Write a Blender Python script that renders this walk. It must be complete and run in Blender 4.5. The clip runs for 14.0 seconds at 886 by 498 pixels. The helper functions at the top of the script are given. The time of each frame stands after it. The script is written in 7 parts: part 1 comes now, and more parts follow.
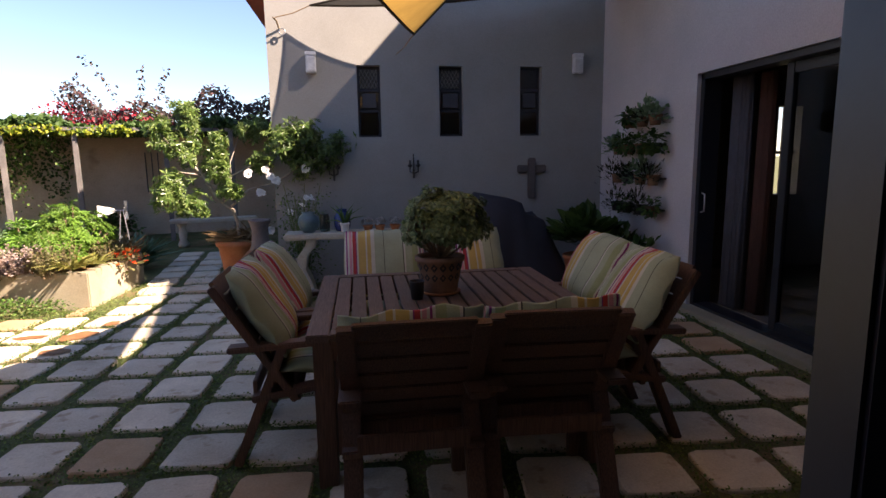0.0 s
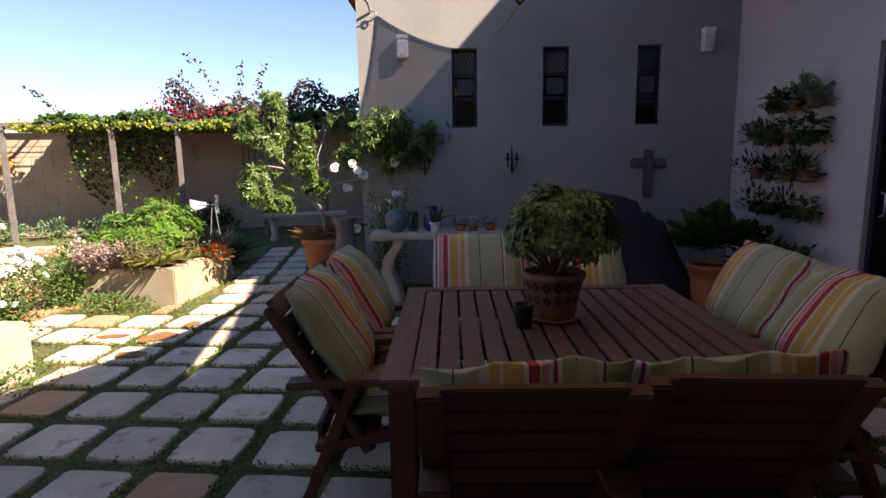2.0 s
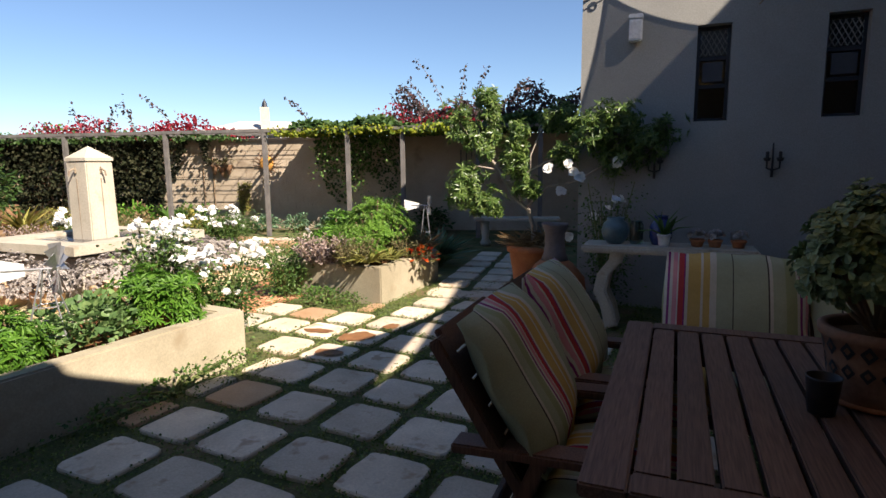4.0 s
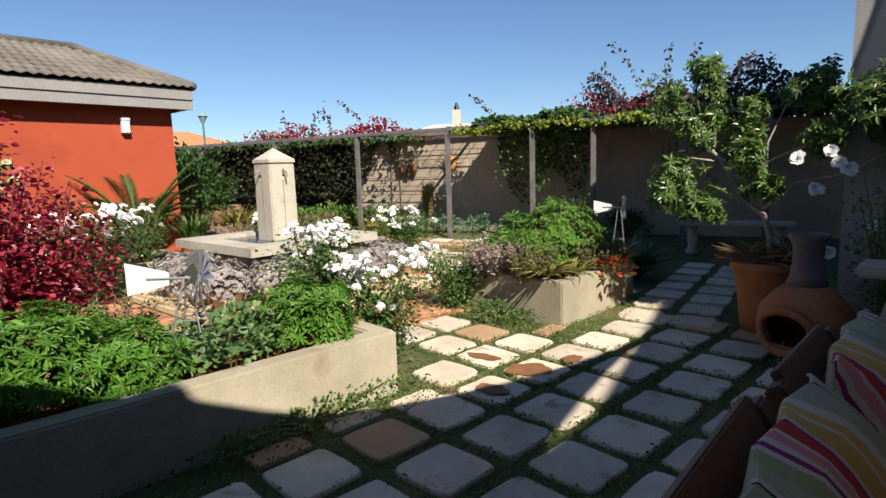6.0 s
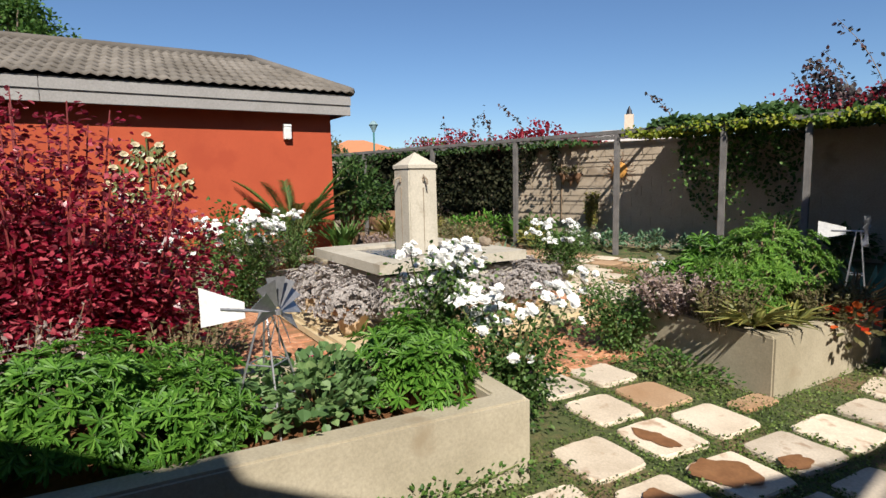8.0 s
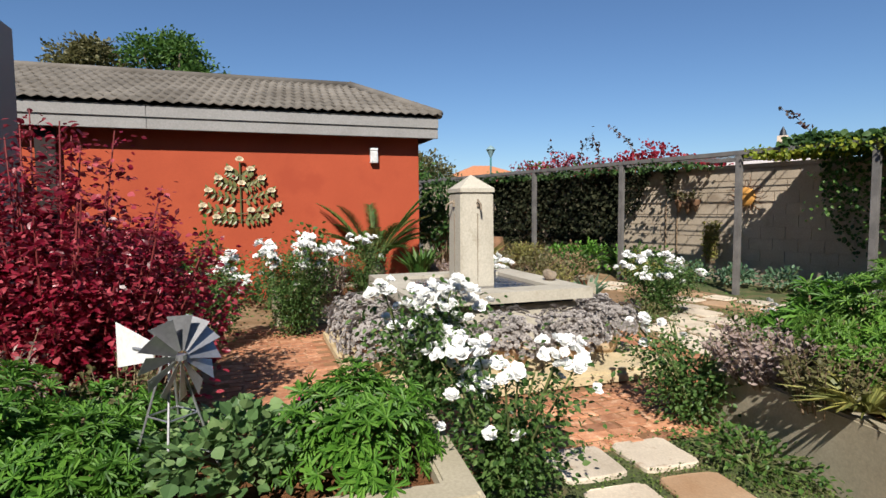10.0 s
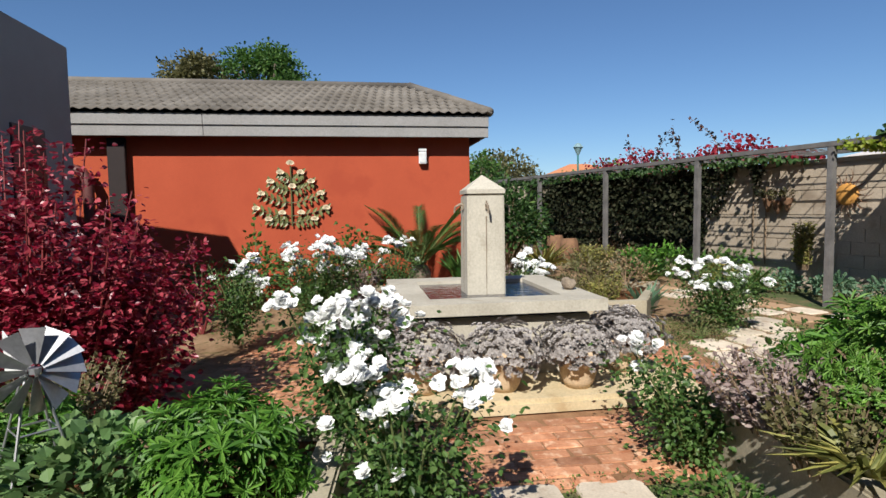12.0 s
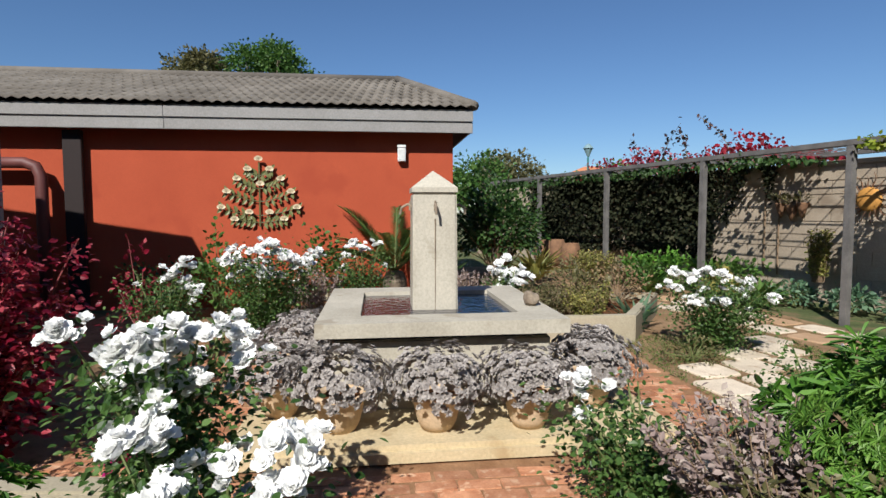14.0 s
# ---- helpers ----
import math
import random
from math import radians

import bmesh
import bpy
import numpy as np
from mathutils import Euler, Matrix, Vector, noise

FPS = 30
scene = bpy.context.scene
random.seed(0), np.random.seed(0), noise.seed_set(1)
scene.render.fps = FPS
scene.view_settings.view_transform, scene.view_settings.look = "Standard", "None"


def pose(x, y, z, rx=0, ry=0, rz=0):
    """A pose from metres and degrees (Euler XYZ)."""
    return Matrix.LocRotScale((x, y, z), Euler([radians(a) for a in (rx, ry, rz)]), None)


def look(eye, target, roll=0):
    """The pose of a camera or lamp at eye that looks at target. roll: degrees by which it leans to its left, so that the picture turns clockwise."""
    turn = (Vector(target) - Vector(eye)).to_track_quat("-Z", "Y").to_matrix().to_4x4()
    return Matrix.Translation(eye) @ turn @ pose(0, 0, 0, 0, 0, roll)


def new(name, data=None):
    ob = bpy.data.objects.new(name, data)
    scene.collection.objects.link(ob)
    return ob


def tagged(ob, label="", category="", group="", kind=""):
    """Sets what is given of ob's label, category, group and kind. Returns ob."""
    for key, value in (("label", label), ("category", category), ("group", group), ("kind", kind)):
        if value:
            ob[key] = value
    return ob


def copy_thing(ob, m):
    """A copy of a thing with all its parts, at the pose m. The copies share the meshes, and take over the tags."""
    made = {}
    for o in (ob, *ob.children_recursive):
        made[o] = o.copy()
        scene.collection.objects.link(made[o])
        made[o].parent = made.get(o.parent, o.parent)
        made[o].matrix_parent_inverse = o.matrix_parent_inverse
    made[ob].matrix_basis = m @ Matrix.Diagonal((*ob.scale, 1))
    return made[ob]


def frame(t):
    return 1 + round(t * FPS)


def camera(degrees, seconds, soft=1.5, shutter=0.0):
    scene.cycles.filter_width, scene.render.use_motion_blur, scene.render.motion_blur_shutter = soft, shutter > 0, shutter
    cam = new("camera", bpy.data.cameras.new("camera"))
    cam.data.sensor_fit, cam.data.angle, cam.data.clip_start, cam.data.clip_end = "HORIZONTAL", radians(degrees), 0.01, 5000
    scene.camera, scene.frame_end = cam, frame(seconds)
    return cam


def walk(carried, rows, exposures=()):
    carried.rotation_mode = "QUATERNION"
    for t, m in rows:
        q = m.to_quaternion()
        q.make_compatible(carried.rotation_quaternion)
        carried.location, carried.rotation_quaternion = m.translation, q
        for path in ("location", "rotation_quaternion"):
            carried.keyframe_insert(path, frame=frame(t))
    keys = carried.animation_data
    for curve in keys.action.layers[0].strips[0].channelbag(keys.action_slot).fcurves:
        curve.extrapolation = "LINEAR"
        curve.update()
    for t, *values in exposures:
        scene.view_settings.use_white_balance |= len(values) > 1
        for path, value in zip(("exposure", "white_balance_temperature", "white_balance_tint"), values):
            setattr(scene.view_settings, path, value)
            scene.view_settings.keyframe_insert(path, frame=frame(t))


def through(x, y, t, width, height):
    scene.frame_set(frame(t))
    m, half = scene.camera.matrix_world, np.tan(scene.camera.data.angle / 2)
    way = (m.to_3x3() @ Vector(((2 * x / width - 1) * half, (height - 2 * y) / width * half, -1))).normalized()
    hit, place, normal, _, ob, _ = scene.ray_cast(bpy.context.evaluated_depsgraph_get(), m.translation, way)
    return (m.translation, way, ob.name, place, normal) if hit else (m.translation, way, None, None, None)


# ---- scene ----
cam = camera(76.5, 14.0)
PATH = [
    (0, (-0.319, 1.0, 1.479), (-0.033, 2.955, 1.169), -0.9),
    (0.5, (-0.29, 1.127, 1.487), (-0.035, 3.084, 1.164), -0.9),
    (1, (-0.289, 1.263, 1.481), (-0.107, 3.229, 1.156), -1.0),
    (1.5, (-0.304, 1.47, 1.471), (-0.217, 3.442, 1.148), -1.0),
    (2, (-0.332, 1.665, 1.454), (-0.362, 3.638, 1.133), -1.0),
    (2.5, (-0.358, 1.789, 1.439), (-0.522, 3.758, 1.124), -0.9),
    (3, (-0.373, 1.954, 1.43), (-0.729, 3.898, 1.121), -1.0),
    (3.5, (-0.371, 2.127, 1.409), (-0.95, 4.018, 1.111), -1.1),
    (3.7, (-0.384, 2.188, 1.403), (-1.039, 4.055, 1.108), -0.9),
    (5.8, (-0.71, 3.001, 1.357), (-1.982, 4.52, 1.083), -1.6),
    (6, (-0.795, 3.072, 1.361), (-2.111, 4.552, 1.083), -1.8),
    (6.5, (-0.984, 3.235, 1.369), (-2.401, 4.62, 1.095), -1.5),
    (7, (-1.148, 3.394, 1.361), (-2.652, 4.684, 1.089), -1.5),
    (7.5, (-1.281, 3.585, 1.366), (-2.884, 4.752, 1.106), -1.3),
    (8, (-1.405, 3.787, 1.361), (-3.091, 4.837, 1.124), -1.2),
    (8.5, (-1.521, 4.025, 1.358), (-3.266, 4.979, 1.151), -1.0),
    (9, (-1.579, 4.223, 1.355), (-3.363, 5.106, 1.168), -0.9),
    (9.2, (-1.573, 4.307, 1.348), (-3.382, 5.143, 1.176), -0.9),
    (11.3, (-1.587, 5.262, 1.363), (-3.544, 5.653, 1.221), -0.7),
    (11.5, (-1.598, 5.341, 1.364), (-3.56, 5.703, 1.226), -1.0),
    (12, (-1.65, 5.546, 1.366), (-3.623, 5.838, 1.228), -0.8),
    (12.5, (-1.749, 5.754, 1.368), (-3.729, 6.004, 1.233), -0.4),
    (13, (-1.861, 5.943, 1.376), (-3.842, 6.185, 1.242), -0.3),
    (13.5, (-2.008, 6.083, 1.366), (-3.99, 6.319, 1.235), -0.2),
    (14, (-2.232, 6.182, 1.359), (-4.214, 6.415, 1.227), -0.1),
]
walk(cam, [(t, look(eye, target, roll)) for t, eye, target, roll in PATH],
     exposures=[(0, 2.15, 8200, 26), (1.5, 2.0, 8100, 25), (2.5, 1.75, 8000, 21), (3.5, 1.42, 7600, 17), (5.8, 0.85, 6900, 12), (7.5, 0.7, 6700, 11), (9.0, 0.6, 6600, 11), (11.5, 0.54, 6400, 10), (14.0, 0.45, 6280, 10)])

# ---- world, sun ----
SUN = Vector((1.0, -0.48, 0.95)).normalized()  # towards the sun
world = bpy.data.worlds.new("world")
scene.world = world
world.use_nodes = True
wn = world.node_tree
sky = wn.nodes.new("ShaderNodeTexSky")
sky.sky_type = "NISHITA"
sky.sun_disc = False
sky.sun_elevation = math.asin(SUN.z)
sky.sun_rotation = math.atan2(SUN.x, SUN.y)
sky.dust_density = 0.0
sky.ozone_density = 8.0
wn.links.new(sky.outputs[0], wn.nodes["Background"].inputs[0])
wn.nodes["Background"].inputs[1].default_value = 0.067
sun = new("sun", bpy.data.lights.new("sun", "SUN"))
sun.data.energy = 5.0
sun.data.angle = radians(0.55)
sun.data.color = (1.0, 0.955, 0.88)
sun.matrix_world = look(SUN * 30, (0, 0, 0))


# ---- materials ----
def nodes_of(name):
    m = bpy.data.materials.new(name)
    m.use_nodes = True
    t = m.node_tree
    return m, t, t.nodes["Principled BSDF"]


def noise_node(t, scale, detail=4.0, rough=0.6, coord="Object"):
    tc = t.nodes.new("ShaderNodeTexCoord")
    n = t.nodes.new("ShaderNodeTexNoise")
    n.inputs["Scale"].default_value = scale
    n.inputs["Detail"].default_value = detail
    n.inputs["Roughness"].default_value = rough
    if coord == "World":
        g = t.nodes.new("ShaderNodeNewGeometry")
        t.links.new(g.outputs["Position"], n.inputs["Vector"])
    else:
        t.links.new(tc.outputs[coord], n.inputs["Vector"])
    return n


def ramp_node(t, fac, stops, interp="LINEAR"):
    r = t.nodes.new("ShaderNodeValToRGB")
    r.color_ramp.interpolation = interp
    el = r.color_ramp.elements
    while len(el) < len(stops):
        el.new(0.5)
    for e, (p, c) in zip(el, stops):
        e.position, e.color = p, (*c, 1)
    t.links.new(fac, r.inputs[0])
    return r


def mixed(t, fac, a, b, mode="MIX"):
    m = t.nodes.new("ShaderNodeMix")
    m.data_type, m.blend_type = "RGBA", mode
    for src, sock in ((fac, m.inputs[0]), (a, m.inputs[6]), (b, m.inputs[7])):
        if isinstance(src, (int, float)):
            sock.default_value = src
        elif isinstance(src, tuple):
            sock.default_value = (*src, 1)
        else:
            t.links.new(src, sock)
    return m.outputs[2]


def bumped(t, bsdf, height, strength=0.3, distance=0.01):
    b = t.nodes.new("ShaderNodeBump")
    b.inputs["Strength"].default_value = strength
    b.inputs["Distance"].default_value = distance
    t.links.new(height, b.inputs["Height"])
    t.links.new(b.outputs[0], bsdf.inputs["Normal"])


def surface(name, dark, light, fine=60.0, broad=1.6, rough=0.85, bump=0.25, dist=0.004, spread=0.35, vary=0.0, metal=0.0, spec=0.35, stain=None, stain_at=0.62):
    """A weathered surface: broad blotches, fine grain, an optional stain, and a change from piece to piece."""
    m, t, b = nodes_of(name)
    n1, n2 = noise_node(t, broad, 5.0, 0.62, "World"), noise_node(t, fine, 4.0, 0.7, "World")
    lo, hi = 0.5 - spread / 2, 0.5 + spread / 2
    c = ramp_node(t, n1.outputs[0], [(lo, dark), (hi, light)]).outputs[0]
    g = ramp_node(t, n2.outputs[0], [(0.3, (0.72, 0.72, 0.72)), (0.7, (1.08, 1.08, 1.08))]).outputs[0]
    c = mixed(t, 0.75, c, g, "MULTIPLY")
    if stain:
        n3 = noise_node(t, broad * 2.3, 3.0, 0.55, "World")
        f = ramp_node(t, n3.outputs[0], [(stain_at, (0, 0, 0)), (stain_at + 0.1, (0.8, 0.8, 0.8))]).outputs[0]
        c = mixed(t, f, c, stain)
    if vary:
        o = t.nodes.new("ShaderNodeObjectInfo")
        v = ramp_node(t, o.outputs["Random"], [(0, (1 - vary, 1 - vary, 1 - vary)), (1, (1 + vary, 1 + vary * 0.9, 1 + vary * 0.8))]).outputs[0]
        c = mixed(t, 1.0, c, v, "MULTIPLY")
        gi = t.nodes.new("ShaderNodeNewGeometry")
        v = ramp_node(t, gi.outputs["Random Per Island"], [(0, (1 - vary, 1 - vary * 1.1, 1 - vary * 1.1)), (0.5, (1, 1, 1)), (1, (1 + vary * 0.6, 1 + vary * 0.8, 1 + vary))]).outputs[0]
        c = mixed(t, 0.7, c, v, "MULTIPLY")
    t.links.new(c, b.inputs["Base Color"])
    b.inputs["Roughness"].default_value = rough
    b.inputs["Metallic"].default_value = metal
    b.inputs["Specular IOR Level"].default_value = spec
    if bump:
        bumped(t, b, n2.outputs[0], bump, dist)
    return m


def leafy(name, a, b_, c_=None, rough=0.5, through=0.35, spec=0.35):
    """Leaf or petal: colour changes from leaf to leaf, light shines through."""
    m, t, b = nodes_of(name)
    g = t.nodes.new("ShaderNodeNewGeometry")
    stops = [(0.0, a), (0.55, b_)] + ([(1.0, c_)] if c_ else [(1.0, tuple(x * 1.15 for x in b_))])
    c = ramp_node(t, g.outputs["Random Per Island"], stops).outputs[0]
    n = noise_node(t, 3.0, 2.0, 0.5, "World")
    c = mixed(t, 0.5, c, ramp_node(t, n.outputs[0], [(0.35, (0.7, 0.7, 0.7)), (0.65, (1.1, 1.1, 1.1))]).outputs[0], "MULTIPLY")
    t.links.new(c, b.inputs["Base Color"])
    b.inputs["Roughness"].default_value = rough
    b.inputs["Specular IOR Level"].default_value = spec
    tr = t.nodes.new("ShaderNodeBsdfTranslucent")
    t.links.new(c, tr.inputs[0])
    ms = t.nodes.new("ShaderNodeMixShader")
    ms.inputs[0].default_value = through
    t.links.new(b.outputs[0], ms.inputs[1])
    t.links.new(tr.outputs[0], ms.inputs[2])
    t.links.new(ms.outputs[0], t.nodes["Material Output"].inputs[0])
    return m


def plain(name, c, rough=0.5, metal=0.0, spec=0.5, grain=0.12, scale=40):
    return surface(name, tuple(x * (1 - grain) for x in c), tuple(min(1, x * (1 + grain)) for x in c), fine=scale, broad=6, rough=rough, bump=0.08, dist=0.002, metal=metal, spec=spec)


def wood_mat(name, dark, light, axis=1, rough=0.6):
    m, t, b = nodes_of(name)
    tc = t.nodes.new("ShaderNodeTexCoord")
    mp = t.nodes.new("ShaderNodeMapping")
    sc = [38.0, 38.0, 38.0]
    sc[axis] = 2.2
    mp.inputs["Scale"].default_value = sc
    t.links.new(tc.outputs["Object"], mp.inputs[0])
    n = t.nodes.new("ShaderNodeTexNoise")
    n.inputs["Detail"].default_value = 5
    t.links.new(mp.outputs[0], n.inputs["Vector"])
    c = ramp_node(t, n.outputs[0], [(0.3, dark), (0.7, light)]).outputs[0]
    o = t.nodes.new("ShaderNodeObjectInfo")
    c = mixed(t, 1.0, c, ramp_node(t, o.outputs["Random"], [(0, (0.78, 0.78, 0.78)), (1, (1.2, 1.17, 1.12))]).outputs[0], "MULTIPLY")
    t.links.new(c, b.inputs["Base Color"])
    b.inputs["Roughness"].default_value = rough
    bumped(t, b, n.outputs[0], 0.25, 0.002)
    return m


def stripes_mat(name, turn=0):
    """Woven striped fabric; the stripes run along the local z axis and repeat over the width."""
    m, t, b = nodes_of(name)
    tc = t.nodes.new("ShaderNodeTexCoord")
    sx = t.nodes.new("ShaderNodeSeparateXYZ")
    t.links.new(tc.outputs["Object"], sx.inputs[0])
    ma = t.nodes.new("ShaderNodeMath")
    ma.operation = "MULTIPLY_ADD"
    ma.inputs[1].default_value, ma.inputs[2].default_value = 1.9, 0.5 + turn
    t.links.new(sx.outputs[0], ma.inputs[0])
    fr = t.nodes.new("ShaderNodeMath")
    fr.operation = "FRACT"
    t.links.new(ma.outputs[0], fr.inputs[0])
    green, sage, cream, gold, red, plum, pink, dark = (0.29, 0.335, 0.18), (0.345, 0.385, 0.265), (0.54, 0.52, 0.43), (0.52, 0.36, 0.12), (0.46, 0.06, 0.06), (0.24, 0.04, 0.16), (0.60, 0.26, 0.29), (0.07, 0.06, 0.05)
    stops = [(0.0, sage), (0.12, dark), (0.132, cream), (0.155, sage), (0.25, green), (0.33, cream), (0.355, plum), (0.375, cream), (0.395, pink), (0.43, cream), (0.445, red), (0.485, plum), (0.50, cream), (0.52, gold), (0.62, cream), (0.64, gold), (0.69, cream), (0.74, sage), (0.86, dark), (0.87, sage)]
    c = ramp_node(t, fr.outputs[0], stops, "CONSTANT").outputs[0]
    n = noise_node(t, 260, 2, 0.6)
    n2 = noise_node(t, 7, 3, 0.6)
    c = mixed(t, 0.6, c, ramp_node(t, n.outputs[0], [(0.3, (0.75, 0.75, 0.75)), (0.7, (1.1, 1.1, 1.1))]).outputs[0], "MULTIPLY")
    c = mixed(t, 0.5, c, ramp_node(t, n2.outputs[0], [(0.3, (0.72, 0.72, 0.7)), (0.7, (1.05, 1.05, 1.05))]).outputs[0], "MULTIPLY")
    t.links.new(c, b.inputs["Base Color"])
    b.inputs["Roughness"].default_value = 0.95
    b.inputs["Specular IOR Level"].default_value = 0.1
    bumped(t, b, n2.outputs[0], 0.5, 0.012)
    return m


def glass_mat(name, tint=(0.55, 0.6, 0.62), rough=0.0):
    m, t, b = nodes_of(name)
    b.inputs["Base Color"].default_value = (*tint, 1)
    b.inputs["Transmission Weight"].default_value = 1.0
    b.inputs["Roughness"].default_value = rough
    b.inputs["IOR"].default_value = 1.45
    return m


M = {}
M["plaster"] = surface("grey_plaster", (0.262, 0.26, 0.242), (0.32, 0.318, 0.297), fine=90, broad=0.9, rough=0.92, bump=0.35, dist=0.003)
M["plaster_pale"] = surface("pale_plaster", (0.42, 0.41, 0.42), (0.50, 0.49, 0.50), fine=90, broad=0.9, rough=0.92, bump=0.35, dist=0.003)
M["plaster_red"] = surface("red_plaster", (0.345, 0.060, 0.024), (0.41, 0.077, 0.032), fine=110, broad=0.8, rough=0.9, bump=0.3, dist=0.003, stain=(0.31, 0.052, 0.022), stain_at=0.6)
M["wall"] = surface("garden_wall_plaster", (0.33, 0.27, 0.20), (0.46, 0.38, 0.29), fine=45, broad=0.8, rough=0.95, bump=0.5, dist=0.006, stain=(0.22, 0.17, 0.12))
M["concrete"] = surface("planter_cement", (0.30, 0.26, 0.18), (0.42, 0.37, 0.27), fine=70, broad=1.5, rough=0.92, bump=0.35, dist=0.004, stain=(0.25, 0.20, 0.13))
M["stone"] = surface("fountain_stone", (0.385, 0.35, 0.28), (0.505, 0.465, 0.38), fine=55, broad=2.2, rough=0.9, bump=0.4, dist=0.005, stain=(0.30, 0.26, 0.195), stain_at=0.6)
M["plinth"] = surface("fountain_base_render", (0.48, 0.38, 0.22), (0.60, 0.49, 0.31), fine=50, broad=2.0, rough=0.9, bump=0.35, dist=0.004, stain=(0.38, 0.27, 0.14))
M["slab"] = surface("paving_slab", (0.51, 0.425, 0.32), (0.68, 0.585, 0.46), fine=75, broad=3.2, rough=0.85, bump=0.35, dist=0.004, vary=0.14, stain=(0.33, 0.22, 0.14), stain_at=0.59)
M["slab_warm"] = surface("rust_paving_slab", (0.40, 0.24, 0.13), (0.50, 0.34, 0.21), fine=75, broad=2.5, rough=0.85, bump=0.35, dist=0.004, vary=0.12)
M["damp"] = surface("damp_stain", (0.17, 0.075, 0.03), (0.27, 0.13, 0.055), fine=60, broad=9, rough=0.6, bump=0.2)
M["brick"] = surface("clay_paver", (0.33, 0.13, 0.062), (0.54, 0.27, 0.15), fine=70, broad=7.0, rough=0.95, bump=0.6, dist=0.006, vary=0.30, stain=(0.56, 0.36, 0.23), stain_at=0.56)
M["soil"] = surface("garden_soil", (0.10, 0.045, 0.02), (0.22, 0.10, 0.045), fine=35, broad=3.5, rough=0.98, bump=0.9, dist=0.02, spec=0.1)
M["dry_soil"] = surface("dry_sandy_soil", (0.19, 0.115, 0.06), (0.33, 0.22, 0.13), fine=35, broad=2.5, rough=0.98, bump=0.8, dist=0.015, spec=0.1, stain=(0.10, 0.09, 0.03), stain_at=0.58)
M["sand"] = surface("brick_joint_sand", (0.20, 0.10, 0.05), (0.38, 0.22, 0.12), fine=60, broad=3, rough=0.98, bump=0.5, dist=0.01, spec=0.1)
M["terracotta"] = surface("terracotta", (0.36, 0.12, 0.05), (0.46, 0.18, 0.08), fine=60, broad=5, rough=0.85, bump=0.2)
M["pale_clay"] = surface("pale_clay", (0.48, 0.34, 0.21), (0.60, 0.46, 0.31), fine=60, broad=6, rough=0.9, bump=0.25, stain=(0.38, 0.22, 0.12))
M["tile_roof"] = surface("concrete_roof_tile", (0.115, 0.10, 0.082), (0.19, 0.17, 0.145), fine=50, broad=1.2, rough=0.92, bump=0.4, dist=0.006, vary=0.1)
M["fascia"] = surface("painted_fascia_board", (0.24, 0.23, 0.215), (0.29, 0.28, 0.265), fine=40, broad=2, rough=0.7, bump=0.15)
M["steel"] = surface("weathered_grey_post", (0.10, 0.095, 0.09), (0.17, 0.16, 0.15), fine=60, broad=5, rough=0.7, bump=0.2)
M["alu"] = plain("dark_aluminium", (0.013, 0.015, 0.021), 0.4, 0.0, 0.5)
M["wood"] = wood_mat("dark_stained_wood", (0.065, 0.028, 0.017), (0.155, 0.078, 0.050), 2)
M["wood_y"] = wood_mat("weathered_dark_wood", (0.065, 0.035, 0.026), (0.15, 0.09, 0.07), 1)
M["fabric"] = stripes_mat("striped_cushion_fabric", 0.0)
M["fabric_b"] = stripes_mat("striped_cushion_fabric_shifted", 0.37)
M["tyre"] = plain("black_plastic", (0.015, 0.015, 0.017), 0.5)
M["white"] = plain("white_enamel", (0.72, 0.72, 0.70), 0.5)
M["galv"] = plain("galvanised_steel", (0.44, 0.44, 0.45), 0.42, 0.75)
M["glass"] = glass_mat("pane_glass")
# wall paint darkened to make the room look dim
M["room"] = plain("dimmed_room_paint", (0.18, 0.16, 0.14), 0.9)
M["cover"] = plain("dark_canvas_cover", (0.018, 0.019, 0.028), 0.75)
M["bark"] = surface("pale_bark", (0.16, 0.12, 0.085), (0.30, 0.245, 0.18), fine=70, broad=9, rough=0.95, bump=0.5, dist=0.004)
M["stem"] = plain("green_stem", (0.13, 0.16, 0.05), 0.7)
M["stem_red"] = plain("red_stem", (0.20, 0.03, 0.03), 0.6)
M["dry_stem"] = plain("dry_stem", (0.22, 0.15, 0.09), 0.9)
M["bright"] = leafy("bright_rosette_leaf", (0.04, 0.12, 0.015), (0.09, 0.225, 0.024), (0.16, 0.32, 0.05))
M["rose_leaf"] = leafy("rose_leaf", (0.03, 0.072, 0.016), (0.075, 0.15, 0.034), (0.15, 0.24, 0.07), rough=0.42)
M["bright_pale"] = leafy("pale_rosette_leaf", (0.06, 0.15, 0.02), (0.125, 0.27, 0.034), (0.22, 0.37, 0.07))
M["tree_bark"] = surface("grey_tree_bark", (0.24, 0.20, 0.16), (0.42, 0.37, 0.31), fine=70, broad=9, rough=0.95, bump=0.5, dist=0.004)
M["creeper_leaf"] = leafy("creeper_leaf", (0.075, 0.15, 0.05), (0.14, 0.25, 0.085), (0.23, 0.34, 0.13))
M["purple_leaf"] = leafy("purplish_shoot_leaf", (0.022, 0.022, 0.02), (0.055, 0.042, 0.04), (0.11, 0.045, 0.05))
M["mid"] = leafy("mid_green_leaf", (0.03, 0.085, 0.015), (0.075, 0.16, 0.03), (0.13, 0.22, 0.05))
M["deep"] = leafy("deep_green_leaf", (0.018, 0.05, 0.012), (0.045, 0.10, 0.022), (0.08, 0.15, 0.04))
M["bluegreen"] = leafy("blue_green_leaf", (0.06, 0.13, 0.07), (0.13, 0.23, 0.13), (0.19, 0.29, 0.18))
